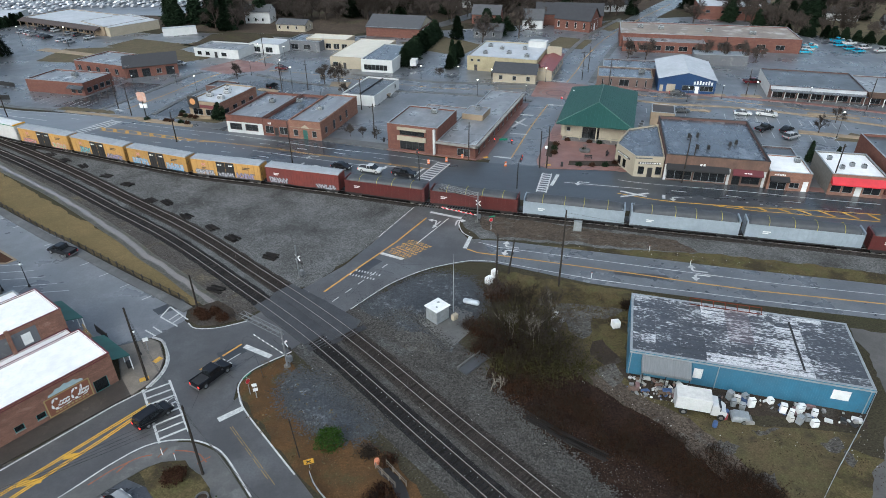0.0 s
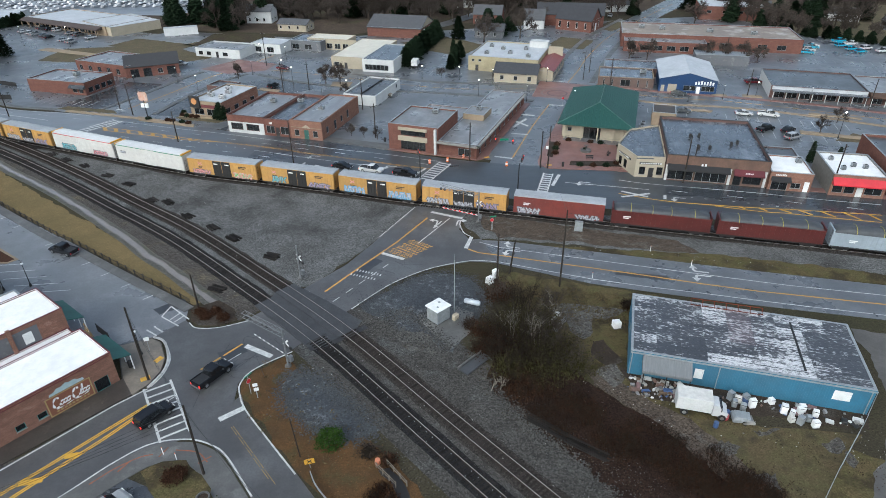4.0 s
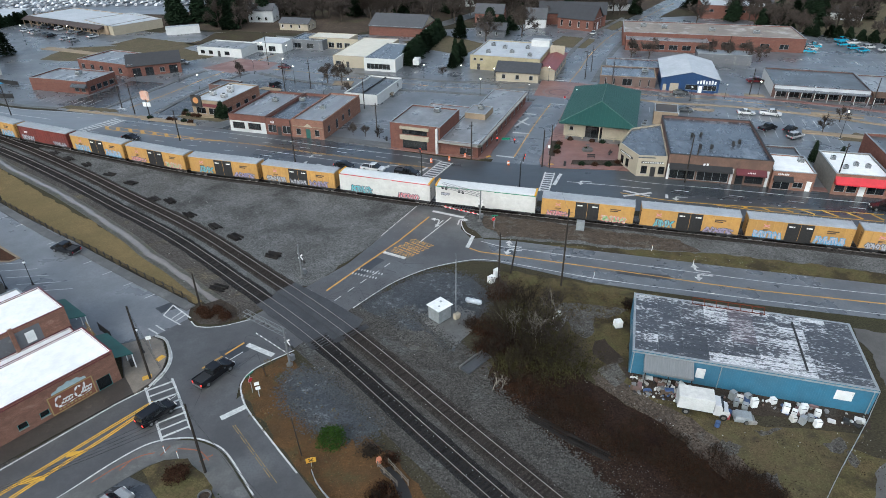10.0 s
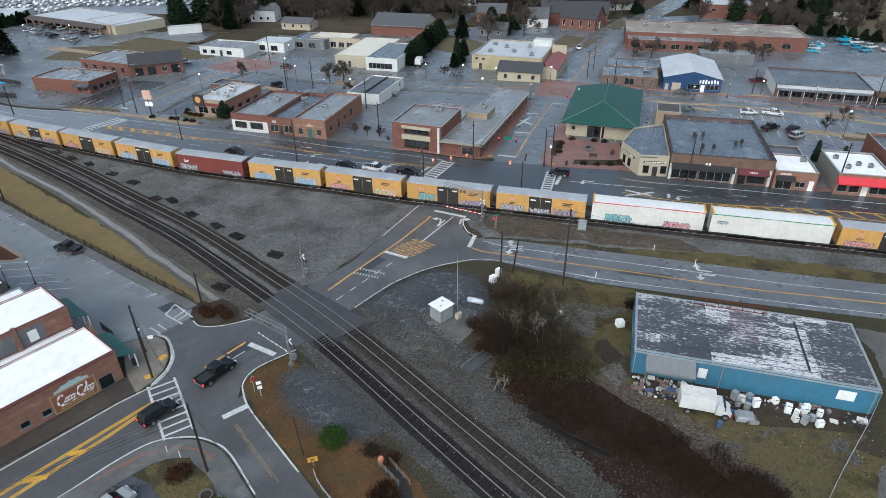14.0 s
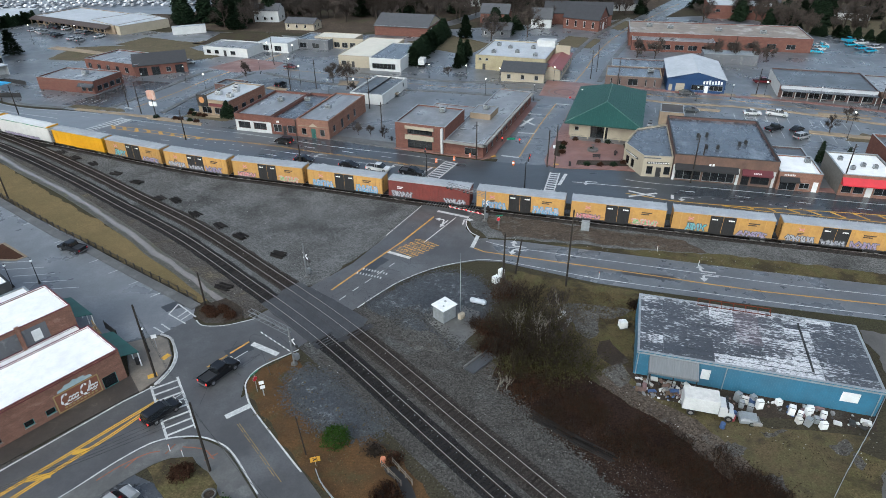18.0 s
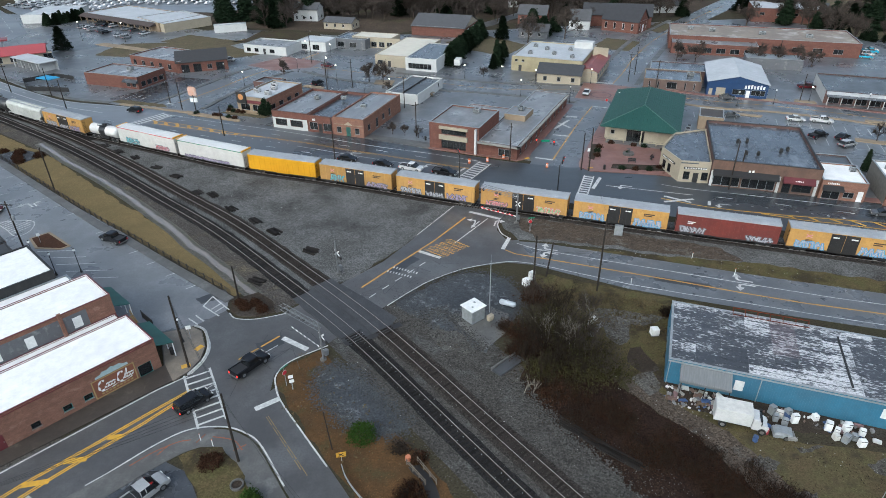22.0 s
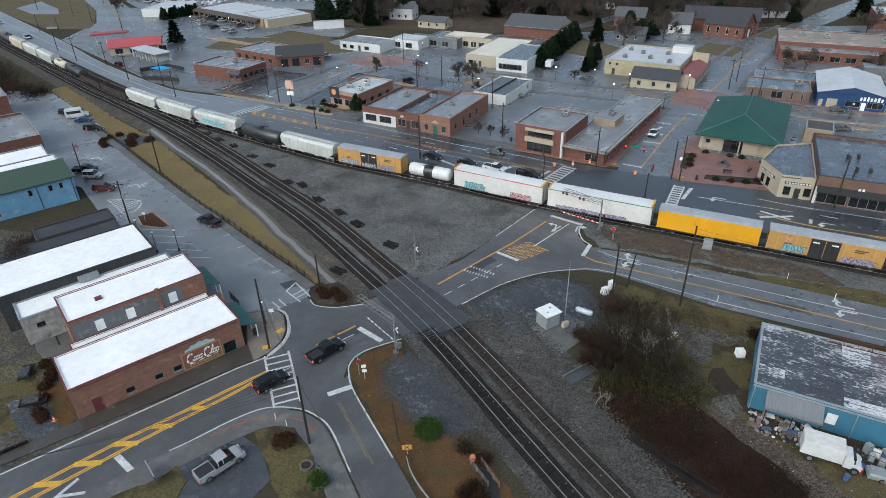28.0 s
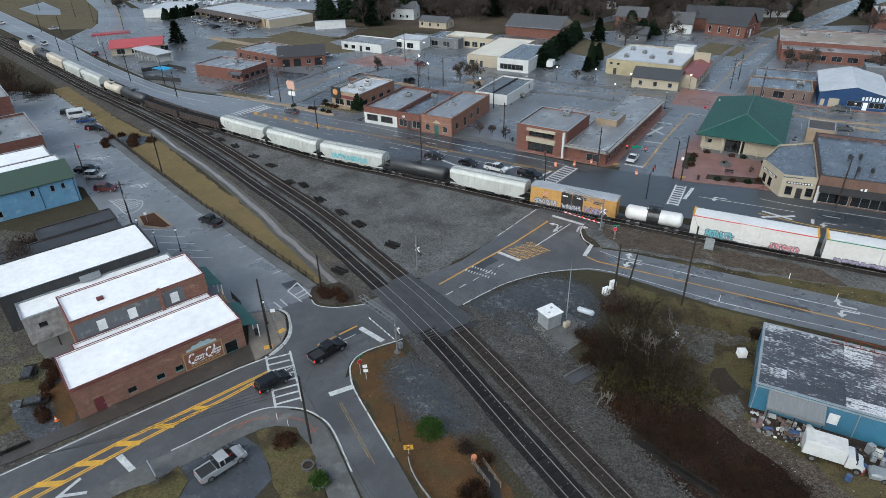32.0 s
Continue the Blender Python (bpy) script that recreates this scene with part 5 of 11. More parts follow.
YELLOW = mat("boxcar_yellow", (0.44, 0.245, 0.062), 0.6, other=(0.36, 0.2, 0.058), size=3, amount=0.8, spot=(0.2, 0.12, 0.06), spot_size=1.2, spot_edge=(0.62, 0.75), piece=0.12)
YELLOW_NEW = mat("fresh_yellow_paint_car", (0.66, 0.33, 0.005), 0.45, size=5, amount=0.3)
CAR_RED = mat("boxcar_oxide_red", (0.16, 0.03, 0.022), 0.6, other=(0.11, 0.025, 0.02), size=3, amount=0.7, spot=(0.22, 0.11, 0.1), spot_size=2.5, spot_edge=(0.62, 0.75))
CAR_RED_DARK = mat("boxcar_dark_red", (0.085, 0.014, 0.012), 0.5, other=(0.06, 0.012, 0.01), size=3, amount=0.7)
CAR_GREY = mat("boxcar_pale_blue_grey", (0.27, 0.31, 0.345), 0.6, other=(0.21, 0.24, 0.27), size=3, amount=0.6, spot=(0.3, 0.2, 0.15), spot_size=1.6, spot_edge=(0.68, 0.76))
CAR_WHITE = mat("boxcar_white", (0.56, 0.55, 0.52), 0.5, other=(0.46, 0.44, 0.41), size=3, amount=0.6, spot=(0.42, 0.35, 0.28), spot_size=2.5, spot_edge=(0.66, 0.78))
ROOF_GALV = mat("boxcar_galvanised_roof", (0.42, 0.43, 0.44), 0.45, 0.3, other=(0.33, 0.33, 0.33), size=4, amount=0.7)
ROOF_DARK = mat("black_tarpaulin", (0.04, 0.042, 0.046), 0.5, other=(0.062, 0.064, 0.068), size=1.5, spec=0.3)
ROOF_WHITE = mat("boxcar_white_roof", (0.6, 0.6, 0.59), 0.5, other=(0.48, 0.47, 0.46), size=3)
HOPPER = mat("hopper_pale_grey", (0.45, 0.46, 0.43), 0.55, other=(0.36, 0.36, 0.33), size=3, amount=0.7, spot=(0.25, 0.2, 0.15), spot_size=2, spot_edge=(0.66, 0.78), stretch=(1, 1, 0.4))
HOPPER_TAN = mat("hopper_tan", (0.5, 0.45, 0.36), 0.55, other=(0.38, 0.33, 0.26), size=3, amount=0.7, stretch=(1, 1, 0.4))
TANK_BLACK = mat("tank_black", (0.02, 0.021, 0.023), 0.35, other=(0.04, 0.04, 0.04), size=2)
TANK_WHITE = mat("tank_white", (0.58, 0.58, 0.57), 0.4, other=(0.45, 0.43, 0.4), size=3)
GONDOLA = mat("gondola_brown", (0.03, 0.02, 0.018), 0.8, other=(0.05, 0.032, 0.027), size=2, amount=0.8)
COAL = mat("dark_load", (0.02, 0.02, 0.021), 0.95, size=1, bump=0.15, bump_size=0.5)


def hopper(label, L, body, tag=None, seed=0):
    car = thing("hopper_car", label, "hopper car")
    running_gear(car, L)
    l = L / 2 - 0.6
    bm = bmesh.new()
    sec = [(-1.45, 1.5), (-1.58, 2.2), (-1.58, 3.9), (-1.3, 4.4), (-0.7, 4.62), (0.7, 4.62), (1.3, 4.4), (1.58, 3.9), (1.58, 2.2), (1.45, 1.5)]
    rings = []
    for x, lift in ((-l, 1.1), (-l + 1.7, 0.0), (l - 1.7, 0.0), (l, 1.1)):
        rings.append([bm.verts.new((x, y, max(z, 1.5 + lift))) for y, z in sec])
    for a, b in zip(rings, rings[1:]):
        for i in range(len(sec)):
            bm.faces.new((a[i], a[(i + 1) % len(sec)], b[(i + 1) % len(sec)], b[i]))
    bm.faces.new(rings[0])
    bm.faces.new(rings[-1][::-1])
    for i in range(13):
        x = -l + 0.3 + (2 * l - 0.6) * i / 12
        for s in (-1, 1):
            box(bm, x - 0.05, min(s * 1.56, s * 1.66), 2.2 if 1 < i < 11 else 2.7, x + 0.05, max(s * 1.56, s * 1.66), 3.95)
    part("body", bm, body, car)
    for k in range(4):
        x = -l + 2.3 + (2 * l - 4.6) * k / 3
        b = bmesh.new()
        top = [b.verts.new(c) for c in ((x - 1.5, -1.3, 1.6), (x + 1.5, -1.3, 1.6), (x + 1.5, 1.3, 1.6), (x - 1.5, 1.3, 1.6))]
        low = [b.verts.new(c) for c in ((x - 0.5, -0.5, 0.55), (x + 0.5, -0.5, 0.55), (x + 0.5, 0.5, 0.55), (x - 0.5, 0.5, 0.55))]
        for i in range(4):
            b.faces.new((top[i], top[(i + 1) % 4], low[(i + 1) % 4], low[i]))
        b.faces.new(low)
        part("hopper_chute", b, body, car)
    part("roof_walk", boxes((-l, -0.9, 4.66, l, -0.55, 4.72), (-l, 0.55, 4.66, l, 0.9, 4.72), (-l, -0.9, 4.6, -l + 0.1, 0.9, 4.7), (l - 0.1, -0.9, 4.6, l, 0.9, 4.7)), GALV, car)
    for k in range(4):
        x = -l + 2.3 + (2 * l - 4.6) * k / 3
        part("hatch", boxes((x - 1.4, -0.3, 4.6, x + 1.4, 0.3, 4.75)), body, car)
    part("side_sill", boxes((-l, -1.5, 1.35, l, -1.36, 1.62), (-l, 1.36, 1.35, l, 1.5, 1.62)), body, car)
    part("end_cage", tubes(*[((s * l, y, 1.1), (s * l, y, 3.6), 0.04) for s in (-1, 1) for y in (-1.3, -0.6, 0.6, 1.3)], n=6), BLACK, car)["kind"] = "stuff"
    if tag is not None:
        for y in (-1.67,):
            graffiti(car, -l + 3.5, l - 4, 1.9, 3.0, y, tag, seed, 1.6)
    return car


def tank(label, L, r, body, band=None):
    car = thing("tank_car", label, "tank car")
    running_gear(car, L)
    l = L / 2 - 1.0
    z = 1.05 + r

    def shell(x0, x1, rr, m, name):
        bm = bmesh.new()
        rings = []
        for x, q in ((x0, 0.55), (x0 + 0.22, 0.85), (x0 + 0.5, 1.0), (x1 - 0.5, 1.0), (x1 - 0.22, 0.85), (x1, 0.55)):
            rings.append([bm.verts.new((x, rr * q * math.sin(6.28319 * i / 24), z + rr * q * math.cos(6.28319 * i / 24))) for i in range(24)])
        for a, b in zip(rings, rings[1:]):
            for i in range(24):
                bm.faces.new((a[i], a[(i + 1) % 24], b[(i + 1) % 24], b[i]))
        bm.faces.new(rings[0])
        bm.faces.new(rings[-1])
        part(name, bm, m, car, smooth=True)
    shell(-l, l, r, body, "tank_shell")
    if band:
        part("band", tubes(((-1.1, 0, z), (1.1, 0, z), r + 0.02), n=24), band, car, "black painted band")
    part("dome", tubes(((0, 0, z + r - 0.1), (0, 0, z + r + 0.45), 0.5), n=14), BLACK if band else body, car)
    part("platform", boxes((-1.2, -1.1, z + r + 0.1, 1.2, -0.6, z + r + 0.15), (-1.2, 0.6, z + r + 0.1, 1.2, 1.1, z + r + 0.15)), BLACK, car)
    part("railing", tubes(*[((x, y, z + r), (x, y, z + r + 0.7), 0.03) for x in (-1.2, 1.2) for y in (-1.1, 1.1)], ((-1.2, -1.1, z + r + 0.7), (1.2, -1.1, z + r + 0.7), 0.03), ((-1.2, 1.1, z + r + 0.7), (1.2, 1.1, z + r + 0.7), 0.03), n=6), BLACK, car)
    part("side_ladder", tubes(*[((-0.25, -r - 0.15, 1.1 + 0.35 * k), (0.25, -r - 0.15, 1.1 + 0.35 * k), 0.025) for k in range(8)], n=5), BLACK, car)
    return car


def gondola(label, L):
    car = thing("gondola_car", label, "gondola car")
    running_gear(car, L)
    l = L / 2 - 0.5
    bm = boxes((-l, -1.5, 1.05, l, -1.4, 2.9), (-l, 1.4, 1.05, l, 1.5, 2.9), (-l, -1.4, 1.05, -l + 0.1, 1.4, 2.9), (l - 0.1, -1.4, 1.05, l, 1.4, 2.9), (-l, -1.4, 1.05, l, 1.4, 1.15))
    for i in range(15):
        x = -l + 0.1 + (2 * l - 0.2) * i / 14
        for s in (-1, 1):
            box(bm, x - 0.07, min(s * 1.5, s * 1.6), 1.05, x + 0.07, max(s * 1.5, s * 1.6), 2.9)
    part("body", bm, GONDOLA, car)
    me = bmesh.new()
    bmesh.ops.create_grid(me, x_segments=24, y_segments=5, size=0.5)
    for v in me.verts:
        v.co = Vector((v.co.x * (2 * l - 0.3), v.co.y * 2.7, 2.45 + 0.35 * noise.noise(Vector((v.co.x * 30, v.co.y * 5, 0.3)))))
    part("load", me, COAL, car, "dark loose load")
    return car


L50 = 18.1
KINDS = {
    "y1": boxcar("faded yellow boxcar with black plug doors and teal graffiti", L50, YELLOW, ROOF_GALV, BLACK, tags=((-6, -2.7, 1.2, 2.6, TEAL), (2.7, 7.5, 1.15, 2.1, VIO)), seed=1),
    "y2": boxcar("faded yellow boxcar with black plug doors and pale graffiti", L50, YELLOW, ROOF_GALV, BLACK, tags=((-7.5, -2.7, 1.2, 2.2, WHT), (2.7, 7, 1.15, 2.3, VIO), (-1.9, 1.9, 1.2, 2.0, WHT)), seed=7),
    "y3": boxcar("faded yellow boxcar with black plug doors and blue graffiti", L50, YELLOW, ROOF_GALV, BLACK, tags=((-7.2, -2.8, 1.2, 2.4, BLU), (2.7, 7.6, 1.15, 2.5, BLU)), seed=13),
    "y4": boxcar("faded yellow boxcar with black doors and green and red graffiti", L50, YELLOW, ROOF_GALV, BLACK, tags=((-7.4, -3.2, 1.2, 2.1, REDP), (2.7, 7.2, 1.15, 2.2, GRN)), seed=19),
    "yn": boxcar("bright yellow boxcar with smooth clean sides", L50, YELLOW_NEW, ROOF_GALV, YELLOW_NEW, door_wide=3.2),
    "r1": boxcar("oxide red boxcar with pale roof and white graffiti", L50, CAR_RED, ROOF_GALV, CAR_RED, tags=((-7.6, -3.4, 1.2, 2.3, WHT), (3.4, 7.6, 1.2, 2.0, WHT)), seed=25, ribs=20),
    "rd": boxcar("dark red open wagon under a black tarpaulin", L50 + 0.4, CAR_RED_DARK, ROOF_DARK, None, H=4.45, ribs=22, deep_roof=0.6),
    "g1": boxcar("pale blue-grey ribbed wagon under a black tarpaulin", 19.9, CAR_GREY, ROOF_DARK, None, H=4.6, ribs=24, deep_roof=0.85),
    "wg": boxcar("white refrigerated boxcar with green stripe and graffiti", 20.9, CAR_WHITE, ROOF_WHITE, CAR_WHITE, H=5.0, stripe=SIGN_GREEN, tags=((-8.6, -7.2, 3.0, 3.3, WHT),), seed=31, smooth_side=True, door_wide=3.6),
    "wk": boxcar("white refrigerated boxcar with green stripe and black graffiti", 20.9, CAR_WHITE, ROOF_WHITE, CAR_WHITE, H=5.0, stripe=SIGN_GREEN, tags=((-8, 5.5, 1.1, 1.6, BLK),), seed=51, smooth_side=True, door_wide=3.6),
    "wr": boxcar("cream refrigerated boxcar with red stripe and graffiti", 20.9, CAR_WHITE, ROOF_WHITE, CAR_WHITE, H=5.0, stripe=SIGN_RED, tags=((-7.5, -2.7, 1.15, 2.5, TEAL), (3, 7.5, 1.15, 2.2, REDP)), seed=37, smooth_side=True, door_wide=3.6),
    "tw": tank("white tank car with a black band", 12.2, 1.35, TANK_WHITE, TANK_BLACK),
    "tb": tank("black tank car with a top platform", 16.2, 1.5, TANK_BLACK),
    "ts": tank("short white tank car with rust stains", 12.4, 1.4, HOPPER_TAN),
    "h1": hopper("pale grey covered hopper with blue graffiti", 18.6, HOPPER, TEAL, 3),
    "h2": hopper("pale grey covered hopper car", 18.3, HOPPER),
    "h3": hopper("tan covered hopper car with stains", 18.8, HOPPER_TAN),
    "go": gondola("low brown gondola car with dark load", 18.8),
}
# the order of the train from its head, with the place of each coupling along the line at the start
CONSIST = "rd g1 g1 g1 rd rd r1 y2 y3 y1 y4 wg wr y2 y1 y4 y3 r1 y3 y4 y2 y1 yn wk wr tw y2 h2 tb h1 h2 h2 go go tb ts h2 h2 h3 tb h3 go".split()
LENGTHS = {"rd": 18.6, "g1": 19.9, "r1": 18.6, "wg": 20.9, "wk": 20.9, "wr": 20.9, "tw": 12.2, "h1": 18.7, "h2": 18.3, "h3": 19.4, "tb": 16.0, "go": 18.8, "ts": 12.7}
HEAD = 96.0
TRAIN_CARS = []
_used = set()
_s = HEAD
for _k in CONSIST:
    _l = LENGTHS.get(_k, L50 + 0.12)
    _c = KINDS[_k] if _k not in _used else copy_thing(KINDS[_k], Matrix())
    _used.add(_k)
    _c["group"] = "wagons of the freight train"
    TRAIN_CARS.append((_c, _s - _l / 2, _l))
    _s -= _l
_LINE_ACC = [0.0]
for _a, _b in zip(TRAIN_LINE, TRAIN_LINE[1:]):
    _LINE_ACC.append(_LINE_ACC[-1] + (_b - _a).length)
_ZERO = _LINE_ACC[min(range(len(TRAIN_LINE)), key=lambda i: abs(TRAIN_LINE[i].x))]


def on_line(s):
    """The place on the train's line s metres past the crossing, towards the east."""
    d = _ZERO - s
    i = int(np.searchsorted(_LINE_ACC, d)) - 1
    i = max(0, min(i, len(TRAIN_LINE) - 2))
    f = (d - _LINE_ACC[i]) / (_LINE_ACC[i + 1] - _LINE_ACC[i])
    return TRAIN_LINE[i].lerp(TRAIN_LINE[i + 1], f)


def train_pose(s, l):
    a, b = on_line(s - l * 0.36), on_line(s + l * 0.36)
    c = (a + b) / 2
    d = b - a
    return Matrix.Translation((c.x, c.y, 0.2)) @ Matrix.Rotation(math.atan2(d.y, d.x), 4, "Z")


def travelled(t):
    return 13.3 * t - 0.0238 * t * t + float(np.interp(t, (0, 3, 6, 21, 30, 32), (0, 0.5, 0.95, 0.95, 0.55, 0.5)))

# ---- buildings ----


def panel(L, H, th, holes):
    """A wall with openings through it: x along, y inwards, z up."""
    xs = sorted({0.0, L, *[c for h in holes for c in (h[0], h[0] + h[2])]})
    zs = sorted({0.0, H, *[c for h in holes for c in (h[1], h[1] + h[3])]})
    bm = bmesh.new()
    for x0, x1 in zip(xs, xs[1:]):
        run = None
        for z0, z1 in zip(zs, zs[1:]):
            cx, cz = (x0 + x1) / 2, (z0 + z1) / 2
            solid = not any(h[0] < cx < h[0] + h[2] and h[1] < cz < h[1] + h[3] for h in holes)
            if solid:
                run = (run[0], z1) if run else (z0, z1)
            if run and (not solid or z1 == zs[-1]):
                box(bm, x0, 0, run[0], x1, th, run[1])
                run = None
    bmesh.ops.remove_doubles(bm, verts=bm.verts, dist=0.001)
    return bm


def fill(owner, m, hole, th):
    x, z, w, h, kind = hole[:5]
    b = 0.07
    if kind in "ws":
        n = max(1, round(w / 1.5)) if kind == "s" else (2 if w > 1.3 else 1)
        fr = boxes((x, 0.05, z, x + w, 0.13, z + b), (x, 0.05, z + h - b, x + w, 0.13, z + h), (x, 0.05, z + b, x + b, 0.13, z + h - b), (x + w - b, 0.05, z + b, x + w, 0.13, z + h - b),
                   *[(x + w * i / n - 0.03, 0.06, z + b, x + w * i / n + 0.03, 0.12, z + h - b) for i in range(1, n)])
        win = part("window", fr, hole[5] if len(hole) > 5 else GALV, owner, at=m)
        part("pane", boxes((x + 0.02, 0.085, z + 0.02, x + w - 0.02, 0.095, z + h - 0.02)), GLASS, win)
        if kind == "w":
            part("sill", boxes((x - 0.08, -0.06, z - 0.08, x + w + 0.08, 0.06, z)), KERB, win)
    else:
        d = part("door", boxes((x, 0.04, z, x + w, 0.1, z + h)), hole[5] if len(hole) > 5 else BLACK, owner, at=m)
        if kind == "g":
            part("door_rib", boxes(*[(x, 0.02, z + h * i / 5, x + w, 0.04, z + h * i / 5 + 0.04) for i in range(1, 5)]), GALV, d)
        else:
            part("handle", boxes((x + w - 0.18, -0.03, z + 1.0, x + w - 0.12, 0.03, z + 1.15)), CHROME, d)


def building(label, x, y, ang, w, d, h, wall, roof, par=0.35, coping=None, front=(), right=(), left=(), back=(), walls=None, group="", name="building", th=0.25):
    """A flat-roofed building: walls with openings, a roof slab and a coping."""
    b = thing(name, label, "building", pose(x, y, 0, 0, 0, ang), group)
    walls = walls or {}
    for side, L, m, holes in (("f", w, Matrix(), front), ("b", w, pose(w, d, 0, 0, 0, 180), back),
                              ("r", d - 2 * th, pose(w, th, 0, 0, 0, 90), right), ("l", d - 2 * th, pose(0, d - th, 0, 0, 0, -90), left)):
        part("wall", panel(L, h, th, holes), walls.get(side, wall), b, at=m)
        for hole in holes:
            fill(b, m, hole, th)
    part("roof", boxes((th, th, h - par - 0.2, w - th, d - th, h - par)), roof, b)
    c, o = coping or GALV, 0.03
    t = th if c is not RED_TRIM else 0.14
    part("coping", boxes((-o, -o, h, w + o, t + o, h + 0.08), (-o, d - t - o, h, w + o, d + o, h + 0.08), (-o, t + o, h, t + o, d - t - o, h + 0.08), (w - t - o, t + o, h, w + o, d - t - o, h + 0.08)), c, b)
    if t < th:
        part("parapet_top", boxes((t, t, h, w - t, th + 0.01, h + 0.05), (t, d - th - 0.01, h, w - t, d - t, h + 0.05), (t, th + 0.01, h, th + 0.01, d - th - 0.01, h + 0.05), (w - th - 0.01, th + 0.01, h, w - t, d - th - 0.01, h + 0.05)), roof, b)
    return b


def row(n, x0, step, z, w, h, kind="w", *more):
    return [(x0 + i * step, z, w, h, kind, *more) for i in range(n)]


def on(b, name, bm, m, label="", at=None):
    return part(name, bm, m, b, label, at=at)


def awning(b, x0, x1, z, out, drop, m, y=0.0):
    on(b, "awning", wedge(x0, x1, y, z, out, drop), m, "fabric awning")


def wedge(x0, x1, y, z, out, drop):
    bm = bmesh.new()
    a = [bm.verts.new((x0, *c)) for c in ((y - 0.02, z), (y - out, z - drop), (y - out, z - drop - 0.28), (y - 0.02, z - drop - 0.28))]
    b = [bm.verts.new((x1, *c)) for c in ((y - 0.02, z), (y - out, z - drop), (y - out, z - drop - 0.28), (y - 0.02, z - drop - 0.28))]
    bm.faces.new(a)
    bm.faces.new(b[::-1])
    for i in range(4):
        bm.faces.new((a[i], a[(i + 1) % 4], b[(i + 1) % 4], b[i]))
    return bm


def gable(b, x0, y0, x1, y1, z, rise, m, along_x=True, over=0.4, name="roof", gable_wall=None):
    """A ridged roof with thickness; the ridge runs along x or along y."""
    x0, y0, x1, y1 = x0 - over, y0 - over, x1 + over, y1 + over
    bm = bmesh.new()
    if along_x:
        ym = (y0 + y1) / 2
        sec = [(y0, z - 0.1), (ym, z + rise), (y1, z - 0.1), (y1, z - 0.25), (ym, z + rise - 0.18), (y0, z - 0.25)]
        A, B = [[bm.verts.new((x, yy, zz)) for yy, zz in sec] for x in (x0, x1)]
    else:
        xm = (x0 + x1) / 2
        sec = [(x0, z - 0.1), (xm, z + rise), (x1, z - 0.1), (x1, z - 0.25), (xm, z + rise - 0.18), (x0, z - 0.25)]
        A, B = [[bm.verts.new((xx, y, zz)) for xx, zz in sec] for y in (y0, y1)]
    for i in range(6):
        bm.faces.new((A[i], A[(i + 1) % 6], B[(i + 1) % 6], B[i]))
    for q in ((0, 1, 4, 5), (1, 2, 3, 4)):
        bm.faces.new([A[i] for i in q])
        bm.faces.new([B[i] for i in q[::-1]])
    on(b, name, bm, m)
    if gable_wall:
        for e in (0, 1):
            if along_x:
                x = (x0 + over) if e == 0 else (x1 - over - 0.2)
                g = bmesh.new()
                t = [[g.verts.new((x + dx, yy, zz)) for yy, zz in ((y0 + over, z - 0.3), (y1 - over, z - 0.3), ((y0 + y1) / 2, z + rise - 0.22))] for dx in (0, 0.2)]
            else:
                y = (y0 + over) if e == 0 else (y1 - over - 0.2)
                g = bmesh.new()
                t = [[g.verts.new((xx, y + dy, zz)) for xx, zz in ((x0 + over, z - 0.3), (x1 - over, z - 0.3), ((x0 + x1) / 2, z + rise - 0.22))] for dy in (0, 0.2)]
            g.faces.new(t[0])
            g.faces.new(t[1][::-1])
            for i in range(3):
                g.faces.new((t[0][i], t[0][(i + 1) % 3], t[1][(i + 1) % 3], t[1][i]))
            on(b, "gable", g, gable_wall)


